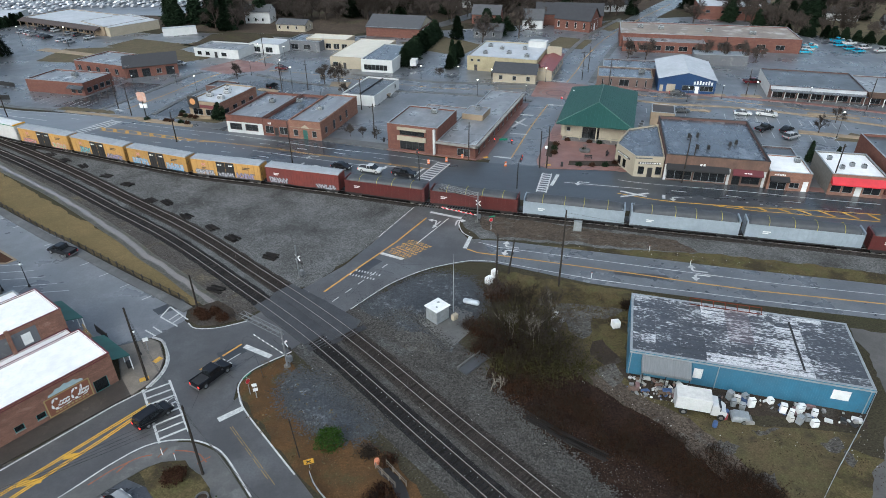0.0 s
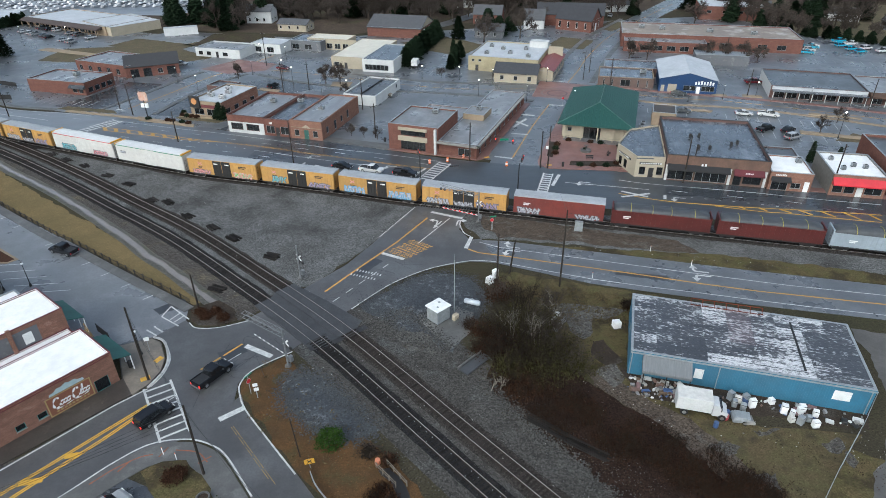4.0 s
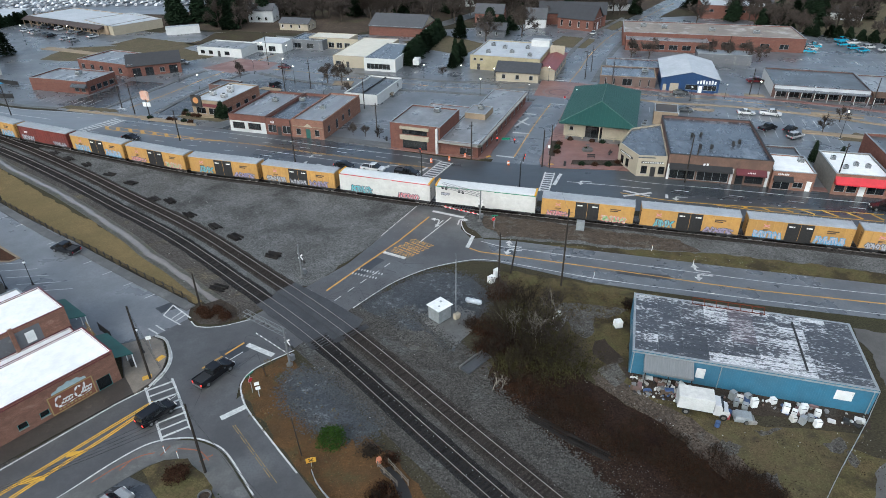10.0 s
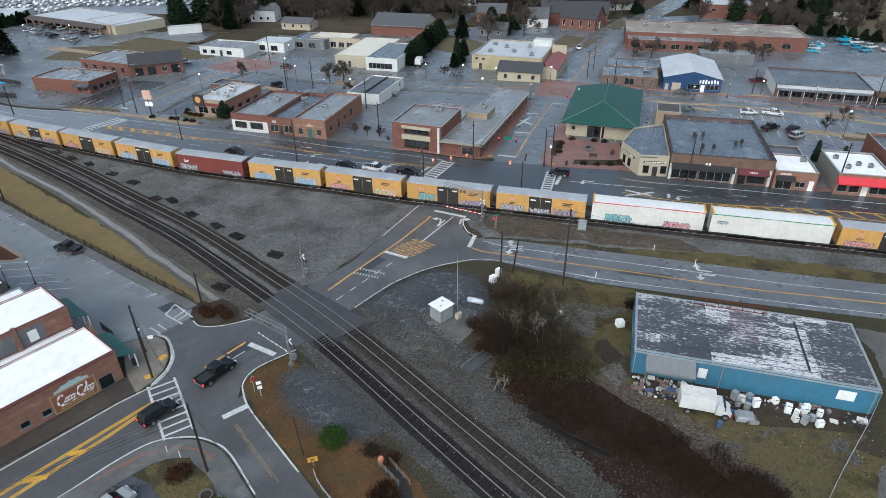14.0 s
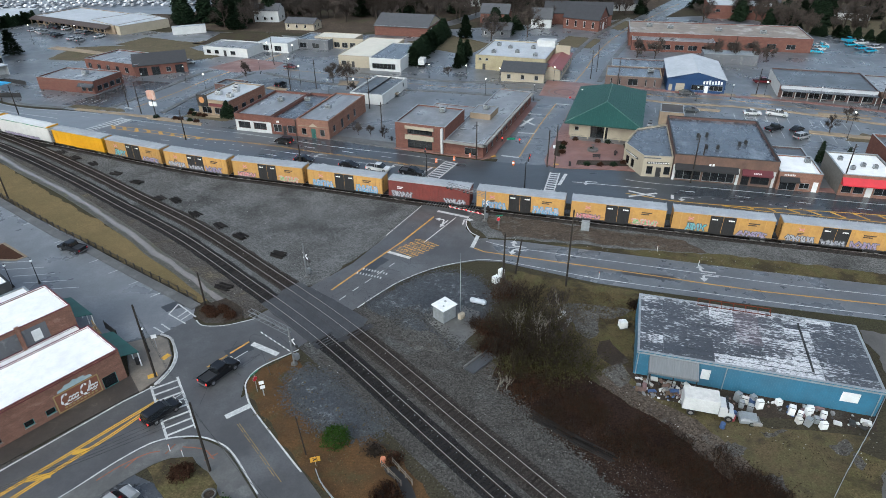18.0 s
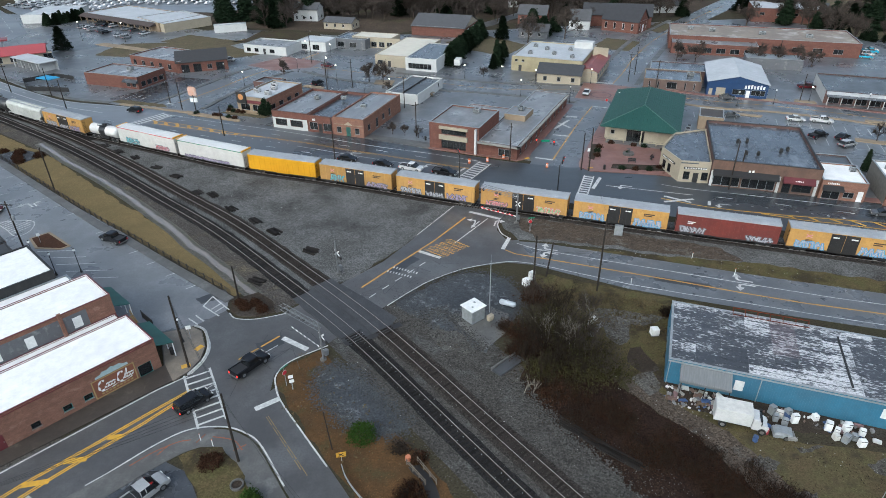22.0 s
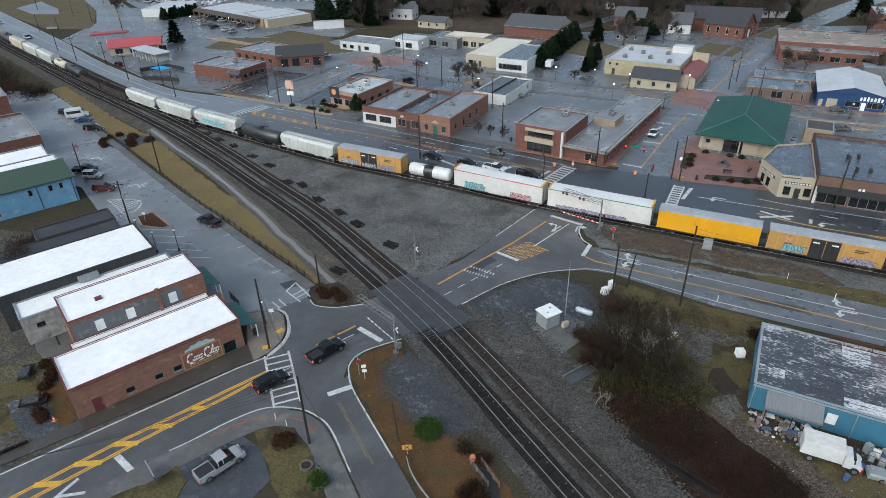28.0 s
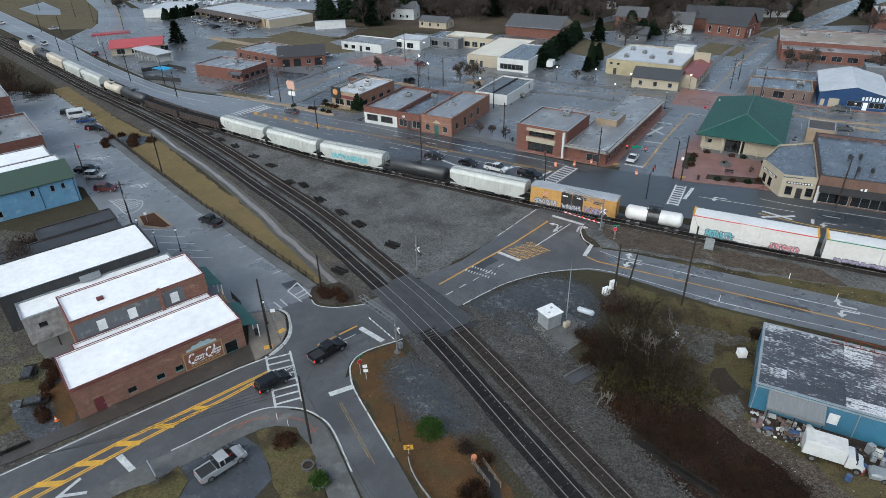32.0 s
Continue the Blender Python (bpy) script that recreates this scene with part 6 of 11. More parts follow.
def hip(b, x0, y0, x1, y1, z, rise, m, inset):
    bm = bmesh.new()
    xm = (x0 + x1) / 2
    e = [bm.verts.new(c) for c in ((x0, y0, z), (x1, y0, z), (x1, y1, z), (x0, y1, z))]
    l = [bm.verts.new((c.co.x, c.co.y, z - 0.25)) for c in e]
    r = [bm.verts.new((xm, y0 + inset, z + rise)), bm.verts.new((xm, y1 - inset, z + rise))]
    for f in ((e[0], e[1], r[0]), (e[1], e[2], r[1], r[0]), (e[2], e[3], r[1]), (e[3], e[0], r[0], r[1]), l[::-1]):
        bm.faces.new(f)
    for i in range(4):
        bm.faces.new((l[i], l[(i + 1) % 4], e[(i + 1) % 4], e[i]))
    ro = on(b, "roof", bm, m)
    # standing seams up the slopes
    sb = bmesh.new()
    n = int((y1 - y0) / 0.9)
    for i in range(1, n):
        y = y0 + (y1 - y0) * i / n
        f = min(1.0, (y - y0) / inset, (y1 - y) / inset)
        for xe in (x0, x1):
            tube(sb, (xe, y, z + 0.01), (xe + (xm - xe) * f, y, z + rise * f + 0.01), 0.035, n=4, caps=False)
    n = int((x1 - x0) / 0.9)
    for i in range(1, n):
        x = x0 + (x1 - x0) * i / n
        f = 1 - abs(x - xm) / (xm - x0)
        for ye, sgn in ((y0, 1), (y1, -1)):
            tube(sb, (x, ye, z + 0.01), (x, ye + sgn * inset * f, z + rise * f + 0.01), 0.035, n=4, caps=False)
    on(b, "standing_seam", sb, m)["kind"] = "stuff"
    on(b, "ridge_cap", tubes(((x0, y0, z + 0.03), (xm, y0 + inset, z + rise + 0.03), 0.1), ((x1, y0, z + 0.03), (xm, y0 + inset, z + rise + 0.03), 0.1),
                             ((xm, y0 + inset, z + rise + 0.03), (xm, y1 - inset, z + rise + 0.03), 0.1), n=6), mat("pale_green_cap", (0.06, 0.12, 0.095), 0.4))
    return ro


def sign_bars(b, x, z, w, h, m, y=-0.06, n=6):
    """Lettering that stays unread: a row of upright bars on a wall."""
    step = w / n
    for i in range(n):
        on(b, "lettering", boxes((x + i * step, y, z, x + i * step + step * 0.62, y + 0.05, z + h * (0.75 + 0.25 * ((i * 7) % 3) / 2))), m)


def rooftop_unit(x, y, z, w=1.6, d=1.3, h=1.1, ang=0, m=None):
    u = thing("rooftop_unit", "grey sheet-metal air-conditioning unit on a flat roof", "air conditioner", pose(x, y, z, 0, 0, ang), "rooftop units")
    part("casing", soft_box(-w / 2, -d / 2, 0.15, w / 2, d / 2, h, 0.04, 1), m or GALV, u)
    part("fan_grille", tubes(((0, 0, h), (0, 0, h + 0.1), min(w, d) * 0.36), n=14), BLACK, u)
    part("base_rail", boxes((-w / 2, -d / 2 + 0.1, 0, w / 2, -d / 2 + 0.2, 0.15), (-w / 2, d / 2 - 0.2, 0, w / 2, d / 2 - 0.1, 0.15)), BLACK, u)
    part("louvre", boxes(*[(-w / 2 + 0.1, -d / 2 - 0.02, 0.3 + 0.14 * i, w / 2 - 0.1, -d / 2, 0.36 + 0.14 * i) for i in range(5)]), BLACK, u)
    return u


def local(x0, y0, ang, u, v):
    a = radians(ang)
    return x0 + u * math.cos(a) - v * math.sin(a), y0 + u * math.sin(a) + v * math.cos(a)


RED_TRIM = mat("dark_red_trim", (0.13, 0.026, 0.03), 0.6, size=3)
GREY_BLOCK = mat("grey_rendered_wall", (0.12, 0.125, 0.135), 0.8, other=(0.085, 0.085, 0.09), size=3, spot=(0.2, 0.2, 0.2), spot_size=1.5)
# the row by the street corner
U0 = (-42.2, 61.5, 51.1)


def Ubuild(label, u, v, w, d, h, wall, roof, **kw):
    x, y = local(*U0, u, v)
    return building(label, x, y, 51.1, w, d, h, wall, roof, **kw)


TEAL_FRAME = mat("teal_window_paint", (0.05, 0.2, 0.19), 0.5, size=1)
corner = Ubuild("long brown brick building with white roof and painted mural", -21.8, 0, 21.8, 8.1, 4.8, BRICK_BROWN, WHITE_ROOF, par=0.12, coping=RED_TRIM,
                front=[(2.0, 0.0, 1.15, 2.2, "d", RED_TRIM), (5.9, 0.75, 1.05, 0.8, "w", BLACK), (9.5, 0.8, 1.1, 0.85, "w", TEAL_FRAME), (11.95, 0.8, 1.1, 0.85, "w", TEAL_FRAME), (18.85, 0.05, 1.8, 1.85, "s", TEAL_FRAME)],
                right=[(1.0, 0.0, 1.0, 2.1, "d", GREEN_PAINT), (3.2, 0.8, 1.6, 1.4, "w")], left=[(2, 1.6, 1.0, 1.0, "w")])
MURAL = mat("faded_rust_mural_paint", (0.2, 0.07, 0.035), 0.8, other=(0.15, 0.06, 0.035), size=1.2)
on(corner, "mural", boxes((13.35, -0.012, 0.35, 18.45, 0.0, 2.85)), MURAL, "faded rust-red wall mural with a pale scroll")
MUR_OCHRE = mat("mural_ochre", (0.36, 0.25, 0.1), 0.8)
on(corner, "mural_border", boxes((13.2, -0.016, 2.85, 18.6, -0.004, 3.0), (13.2, -0.016, 0.2, 18.6, -0.004, 0.35), (13.2, -0.016, 0.35, 13.35, -0.004, 2.85), (18.45, -0.016, 0.35, 18.6, -0.004, 2.85)), MUR_OCHRE, "ochre painted border")
for _i in range(9):
    on(corner, "mural_bar", boxes((14.0 + 0.46 * _i, -0.015, 0.52, 14.3 + 0.46 * _i, -0.004, 0.78)), MUR_OCHRE)


def scroll(points, w, y):
    """A flowing painted band of varying width."""
    line = glide(points, 6)
    vs = []
    for i, p in enumerate(line):
        d = (line[min(i + 1, len(line) - 1)] - line[max(i - 1, 0)]).normalized()
        k = w * (0.55 + 0.45 * math.sin(i * 0.9))
        for s in (-1, 1):
            vs.append((p.x - s * d.y * k, y, p.y + s * d.x * k))
    return mesh("mural_scroll", vs, [(2 * i, 2 * i + 1, 2 * i + 3, 2 * i + 2) for i in range(len(line) - 1)], SIGN_WHITE)


def flourish(pts, w):
    """A painted stroke given in shares of the mural's field, leaning to the right."""
    line = [(13.6 + 4.6 * x + 0.25 * z, 0.95 + 1.75 * z) for x, z in pts]
    on(corner, "mural_scroll", scroll(line, w, -0.018), SIGN_WHITE, "white painted flourish")


for x0 in (0.02, 0.53):
    flourish([(x0 + 0.17, 0.78), (x0 + 0.1, 0.95), (x0 + 0.02, 0.6), (x0 + 0.05, 0.18), (x0 + 0.14, 0.12), (x0 + 0.2, 0.3)], 0.15)
    for k in (0, 1, 2):
        c = x0 + 0.22 + 0.085 * k
        flourish([(c + 0.03, 0.55), (c - 0.02, 0.35), (c + 0.02, 0.15), (c + 0.06, 0.35), (c + 0.03, 0.55), (c + 0.08, 0.45)], 0.1)
flourish([(0.74, 0.2), (0.78, 0.8), (0.82, 0.95), (0.8, 0.5), (0.83, 0.15)], 0.1)
flourish([(0.1, 0.02), (0.35, 0.0), (0.55, 0.06), (0.75, 0.0), (0.96, 0.08)], 0.07)
MUR_BLUE = mat("mural_pale_blue", (0.25, 0.36, 0.38), 0.8, other=(0.4, 0.45, 0.45), size=0.6)
on(corner, "mural_cloud", profile([(13.8, 3.08), (18.0, 3.08), (17.9, 3.45), (17.3, 3.55), (17.0, 3.85), (16.3, 3.8), (15.9, 4.0), (15.4, 3.75), (14.8, 3.8), (14.5, 3.5), (13.9, 3.4)], -0.012, 0.0), MUR_BLUE, "pale blue painted cloud panel")
on(corner, "gutter", boxes((0.3, -0.1, 4.5, 21.5, -0.02, 4.6)), RED_TRIM)
lean = Ubuild("low white-roofed brick wing between two buildings", -19.4, 8.15, 19.2, 4.4, 2.9, BRICK_BROWN, WHITE_ROOF, par=0.1, coping=RED_TRIM, right=[(1.2, 0, 1.0, 2.1, "d")])
second = Ubuild("brown brick building with white roof and grey side wall", -18.7, 12.6, 18.7, 8.1, 6.2, BRICK_BROWN, WHITE_ROOF, par=0.15, coping=RED_TRIM, walls={"f": BRICK_BROWN},
                right=[(1.0, 0, 1.1, 2.1, "d", GREEN_PAINT), (3.4, 0.9, 1.8, 1.3, "w"), (1.6, 3.8, 1.1, 1.5, "w"), (5.0, 3.8, 1.1, 1.5, "w")], left=[(1.5, 3.4, 1.0, 1.4, "w"), (4.5, 3.4, 1.0, 1.4, "w")])
on(second, "wall_patch", boxes((0.3, -0.02, 3.0, 15.2, 0.0, 5.6)), GREY_BLOCK, "grey rendered wall panel")
for xx in (3.1, 7.2, 13.2):
    on(second, "boarded_window", boxes((xx, -0.05, 3.3, xx + 1.15, -0.02, 5.0)), SIGN_WHITE, "white boarded-up window")
on(second, "chimney", boxes((11.6, -0.35, 2.9, 12.1, -0.02, 6.6)), BRICK_BROWN)
on(second, "roof_hatch", boxes((4.4, 3.2, 6.05, 5.3, 4.0, 6.35)), RED_TRIM)
third = Ubuild("low white-roofed block building", -23.6, 20.75, 22.2, 5.3, 4.5, mat("dirty_white_block", (0.36, 0.35, 0.33), 0.85, other=(0.2, 0.19, 0.175), size=1.2, amount=0.9, spot=(0.12, 0.11, 0.1), spot_size=1.6, spot_edge=(0.56, 0.7)), WHITE_ROOF, par=0.1, front=[(1.7, 2.3, 1.1, 0.8, "w", BLACK)])
on(third, "chimney", boxes((13.2, 0.3, 4.3, 13.9, 0.9, 5.6)), BRICK_BROWN)
TAR_ROOF = mat("fresh_black_tar_roof", (0.03, 0.031, 0.034), 0.55, other=(0.05, 0.051, 0.055), size=3, amount=0.8, spec=0.25)
BLACK_WALL = mat("streaked_black_wall", (0.02, 0.02, 0.021), 0.8, other=(0.035, 0.035, 0.034), size=1.5, amount=0.9, spot=(0.11, 0.11, 0.1), spot_size=0.7, spot_edge=(0.64, 0.72), stretch=(1.4, 1, 0.5))
fourth = Ubuild("black-walled building with stained white roof", -25.2, 26.1, 22.4, 11.5, 6.0, BLACK_WALL, WHITE_ROOF, par=0.15, coping=BLACK, right=[(2, 0, 1.2, 2.1, "d"), (5, 0.8, 2.4, 1.5, "w")])
on(fourth, "duct", boxes((10.5, -0.9, 4.6, 13.4, -0.02, 5.4)), GALV, "grey sheet-metal duct")
Ubuild("long low building with black tar roof", -42, 37.7, 37.4, 6.2, 5.0, BRICK_DARK, TAR_ROOF, par=0.1, coping=BLACK)
Ubuild("low building with black tar roof and pale edge", -17.0, 43.95, 12.6, 5.2, 5.1, BRICK_DARK, TAR_ROOF, par=0.1, coping=BLACK, right=[(1, 0, 1, 2.1, "d"), (3, 0.8, 2.2, 1.5, "w")])
blue_house = Ubuild("light blue painted building with green roof", -24, 69.5, 18, 7.6, 5.4, LIGHT_BLUE, GREEN_PAINT, par=0.1, coping=GREEN_PAINT, front=[(3, 0.8, 0.9, 1.3, "w"), (9.5, 3.4, 0.8, 1.3, "w"), (13.2, 3.4, 0.8, 1.3, "w"), (15.2, 3.5, 0.7, 1.2, "w")], right=row(2, 1.2, 3.2, 0.8, 1.4, 1.5))
_bm = bmesh.new()
_v = [_bm.verts.new(c) for c in ((-0.3, -0.4, 5.5), (18.3, -0.4, 5.5), (18.3, 7.6, 7.2), (-0.3, 7.6, 7.2), (-0.3, -0.4, 5.3), (18.3, -0.4, 5.3), (18.3, 7.6, 5.3), (-0.3, 7.6, 5.3))]
for f in ((0, 1, 2, 3), (4, 5, 1, 0), (5, 6, 2, 1), (6, 7, 3, 2), (7, 4, 0, 3)):
    _bm.faces.new([_v[i] for i in f])
on(blue_house, "shed_roof", _bm, mat("dark_green_roof", (0.025, 0.06, 0.035), 0.6, other=(0.04, 0.05, 0.035), size=2))
for x in (11.2, 17.6):
    on(blue_house, "drainpipe", tubes(((x, -0.08, 0), (x, -0.08, 5.2), 0.06)), BLACK)
Ubuild("white-roofed brick building in a row", -24, 77.2, 17.6, 6.4, 6.4, BRICK_DARK, WHITE_ROOF, par=0.15)
Ubuild("grey-white roofed building in a row", -24, 83.8, 16.8, 9.6, 6.0, BRICK_DARK, WHITE_ROOF, par=0.15, right=row(2, 1.5, 4, 0.8, 1.8, 1.6))
tall = Ubuild("red brick building with grey flat roof", -26, 101.5, 20, 24, 6.0, BRICK, GREY_ROOF, par=0.5, front=row(4, 3, 4, 1.0, 1.2, 1.6), right=row(5, 2, 4.4, 1.0, 1.6, 1.8))
for u, v in ((-14, 112), (-16, 118)):
    rooftop_unit(*local(*U0, u, v), 5.5, ang=51)
Ubuild("tall red brick corner building", -26, 140, 19, 16, 7.5, BRICK, GREY_ROOF, front=row(4, 2.5, 4, 1.0, 1.2, 1.8), right=row(3, 2, 4.4, 1.0, 1.2, 1.8))
# green awnings over the corner pavement
for v0, v1, z in ((0.4, 7.4, 2.9), (13.4, 20.2, 3.2)):
    x, y = local(*U0, 0.05, v0)
    a = thing("porch_awning", "dark green metal awning on white posts", "awning", pose(x, y, 0, 0, 0, 51.1))
    _n = v1 - v0
    _b = bmesh.new()
    _t = [_b.verts.new(c) for c in ((0, 0, z + 0.5), (2.4, 0, z - 0.3), (2.4, _n, z - 0.3), (0, _n, z + 0.5), (0, 0, z + 0.4), (2.4, 0, z - 0.42), (2.4, _n, z - 0.42), (0, _n, z + 0.4))]
    for f in ((0, 1, 2, 3), (7, 6, 5, 4), (0, 4, 5, 1), (1, 5, 6, 2), (2, 6, 7, 3), (3, 7, 4, 0)):
        _b.faces.new([_t[i] for i in f])
    part("canopy", _b, GREEN_PAINT, a)
    for i in range(4):
        part("post", boxes((2.2, 0.1 + (_n - 0.3) * i / 3, 0.15, 2.32, 0.22 + (_n - 0.3) * i / 3, z - 0.38)), SIGN_WHITE, a)
_x, _y = local(*U0, 0.4, 9.0)
stair = thing("outdoor_stair", "weathered yellow wooden outdoor stair with railing", "stair", pose(_x, _y, 0.1, 0, 0, 141.1))
LUMBER = mat("yellow_lumber", (0.3, 0.19, 0.07), 0.8, size=0.6)
for i in range(10):
    part("step", boxes((i * 0.3, -1.2, 0.18 * i, i * 0.3 + 0.3, -0.1, 0.18 * i + 0.05)), LUMBER, stair)
part("stringer", profile([(0, 0), (3.0, 1.7), (3.0, 1.9), (0, 0.2)], -1.28, -1.2), LUMBER, stair)
part("railing", tubes(((0, -1.24, 1.0), (3.0, -1.24, 2.8), 0.05), *[((i * 0.75, -1.24, 0.45 * i), (i * 0.75, -1.24, 1.0 + 0.45 * i), 0.045) for i in range(5)], n=6), LUMBER, stair)

# blue warehouse with its worn roof
def worn(name, base, other, flake, edge, patch):
    return mat(name, base, 0.5, other=other, size=2.0, amount=0.9, spot=flake, spot_size=0.4, spot_edge=edge, patchy=patch, rough2=0.38, stretch=(0.6, 1.35, 1), grain=0.16, speck=0.7)


WORN_ROOF = worn("peeling_white_on_black_roof", (0.048, 0.052, 0.061), (0.072, 0.076, 0.086), (0.5, 0.5, 0.51), (0.49, 0.58), 0.12)
WORN_WHITE = worn("mostly_white_peeling_roof", (0.075, 0.08, 0.09), (0.1, 0.105, 0.115), (0.54, 0.54, 0.55), (0.38, 0.5), 0.1)
WORN_DARK = worn("dark_roof_with_white_flakes", (0.04, 0.043, 0.051), (0.06, 0.063, 0.072), (0.4, 0.41, 0.42), (0.56, 0.66), 0.1)
WORN_ROOF3 = worn("purple_stained_roof", (0.08, 0.068, 0.078), (0.115, 0.095, 0.105), (0.42, 0.4, 0.41), (0.5, 0.62), 0.13)
W0 = (24.9, 61.4, -16.6)
ware = building("blue corrugated metal warehouse with a peeling white and black roof", *W0, 28.3, 13.3, 3.9, BLUE_PAINT, WORN_ROOF, par=0.0, coping=GALV, name="warehouse",
                front=[(8.1, 1.1, 1.1, 1.6, "d", SIGN_WHITE), (24.0, 1.5, 2.0, 1.5, "d", SIGN_WHITE)], left=[(4, 0, 3, 2.8, "g", BLUE_PAINT)], right=[(5, 0, 1.0, 2.1, "d")])
_kr = random.Random(12)
for j in range(13):
    for i in range(9):
        u0, u1, v = 0.1 + i * 3.12, 0.1 + (i + 1) * 3.12 - 0.03, 0.12 + j * 1.006
        uc = (u0 + u1) / 2
        if uc > 21:
            k = WORN_WHITE if j == 12 and i < 8 else WORN_DARK if _kr.random() < 0.85 else WORN_ROOF
        elif 8 < uc < 11.5 and j > 9:
            k = WORN_WHITE
        elif 12.5 < uc < 16.6 and j > 4:
            k = WORN_ROOF3
        elif (uc > 10 and j < 2) or (uc > 15 and j < 6):
            k = WORN_WHITE if _kr.random() < 0.55 else WORN_ROOF
        elif uc < 8:
            k = WORN_ROOF if j > 11 or _kr.random() < 0.3 else WORN_DARK
        else:
            k = _kr.choice((WORN_ROOF, WORN_ROOF, WORN_WHITE, WORN_DARK))
        part("roof_sheet", boxes((u0, v, 3.9, u1, v + 0.98, 3.925 + 0.012 * ((i + j) % 3))), k, ware)
_b = bmesh.new()
for i in range(94):
    if 8.0 < 0.05 + i * 0.3 < 9.3 or 23.8 < 0.05 + i * 0.3 < 26.1:
        continue
    box(_b, 0.05 + i * 0.3, -0.03, 0.05, 0.05 + i * 0.3 + 0.06, 0.0, 3.6)
on(ware, "wall_rib", _b, BLUE_PAINT)["kind"] = "stuff"
for i in range(11):
    on(ware, "roof_batten", boxes((5.5 + 0.2 * (i % 3), 1.2 + i * 1.05, 3.95, 21.5 + 0.5 * (i % 4), 1.26 + i * 1.05, 3.99)), WORN_DARK)
on(ware, "roof_joint", boxes((20.7, 1.5, 3.95, 20.95, 11.6, 4.03)), BLACK, "black tar seam")
on(ware, "gutter", boxes((0, -0.16, 3.62, 28.3, -0.03, 3.78)), GALV, "pale metal gutter")
for x in (0.25, 10.9, 27.9):
    on(ware, "drainpipe", tubes(((x, -0.09, 0), (x, -0.09, 3.65), 0.06), n=8), GALV)
_b = wedge(1.6, 7.6, 0.0, 3.55, 2.3, 0.9)
for i in range(25):
    box(_b, 1.6 + i * 0.24, -2.3, 2.6, 1.64 + i * 0.24, -2.25, 2.9)
on(ware, "lean_to_roof", _b, mat("grey_corrugated_sheet", (0.2, 0.21, 0.21), 0.5, 0.3, other=(0.15, 0.15, 0.15), size=1, stretch=(6, 0.5, 1)), "grey corrugated lean-to roof")
for x in (1.8, 4.6, 7.4):
    on(ware, "lean_to_post", boxes((x, -2.2, 0, x + 0.1, -2.1, 2.6)), WOODPOLE)
RUSTY = mat("rusty_iron", (0.13, 0.035, 0.02), 0.85, size=0.7)
rack = thing("sign_frame", "rusty red iron frame lying along the roof edge", "frame", pose(*local(*W0, 8.0, 12.4), 3.95, 0, 0, -16.6))
part("rail", boxes((0, 0, 0.05, 9.6, 0.08, 0.14), (0, 0.9, 0.55, 9.6, 0.98, 0.64)), RUSTY, rack)
for i in range(7):
    part("strut", tubes(((i * 1.58 + 0.05, 0.04, 0.0), (i * 1.58 + 0.05, 0.94, 0.6), 0.04), ((i * 1.58 + 0.05, 0.94, 0.0), (i * 1.58 + 0.05, 0.94, 0.6), 0.04), n=5), RUSTY, rack)
for u, v in ((1.8, 8.6), (9.2, 5.6), (10.8, 4.9), (15.4, 4.2), (22.4, 3.2)):
    x, y = local(*W0, u, v)
    p = thing("roof_vent", "small grey roof vent pipe", "vent", pose(x, y, 3.93))
    part("pipe", tubes(((0, 0, 0), (0, 0, 0.35), 0.1), n=8), GALV, p)
    part("cap", tubes(((0, 0, 0.35), (0, 0, 0.45), 0.17, 0.05), n=8), GALV, p)

# shops along the highway
S0 = (51.0, 122.6, -14.0)


def Sbuild(label, u, v, w, d, h, wall, roof, **kw):
    x, y = local(*S0, u, v)
    return building(label, x, y, -14.0, w, d, h, wall, roof, **kw)


STAINED = mat("stained_brown_facade", (0.15, 0.095, 0.072), 0.85, other=(0.1, 0.066, 0.054), size=2.4, amount=0.7, stretch=(1.2, 1, 0.7), spot=(0.06, 0.042, 0.036), spot_size=2, spot_edge=(0.6, 0.75))
law = thing("building", "cream corner office with an angled front and grey roof", "building", pose(*S0[:2], 0, 0, 0, -14.0))
_out = [(-11.5, 7.5), (-7.6, 0.2), (-1.45, 0.8), (-1.45, 22.4), (-8.6, 17.8)]
part("roof", prism([(x * 0.985 - 0.06, y) for x, y in _out], 4.3, 4.55), SLATE_ROOF, law)
for _i, ((ax, ay), (bx, by)) in enumerate(zip(_out, _out[1:] + _out[:1])):
    L = math.hypot(bx - ax, by - ay)
    m = pose(ax, ay, 0, 0, 0, math.degrees(math.atan2(by - ay, bx - ax)))
    holes = [(0.9, 0.7, 1.3, 1.8, "w", BLACK), (2.9, 0.0, 1.1, 2.3, "d"), (4.6, 0.7, 1.3, 1.8, "w", BLACK)] if _i == 1 else ([(1.2, 0.6, 1.3, 1.9, "w", BLACK), (3.4, 0.6, 1.3, 1.9, "w", BLACK)] if _i == 0 else [])
    part("wall", panel(L, 4.9, 0.22, holes), CREAM, law, at=m)
    for hole in holes:
        fill(law, m, hole, 0.22)
    if holes:
        part("sign_board", boxes((0.8, -0.06, 3.1, min(L - 0.8, 6.2), -0.01, 3.55)), BLACK, law, "dark sign board", at=m)
        for i in range(9):
            part("lettering", boxes((1.1 + i * (min(L - 1.6, 4.6) / 9), -0.08, 3.2, 1.1 + (i + 0.6) * (min(L - 1.6, 4.6) / 9), -0.06, 3.45)), SIGN_WHITE, law, at=m)
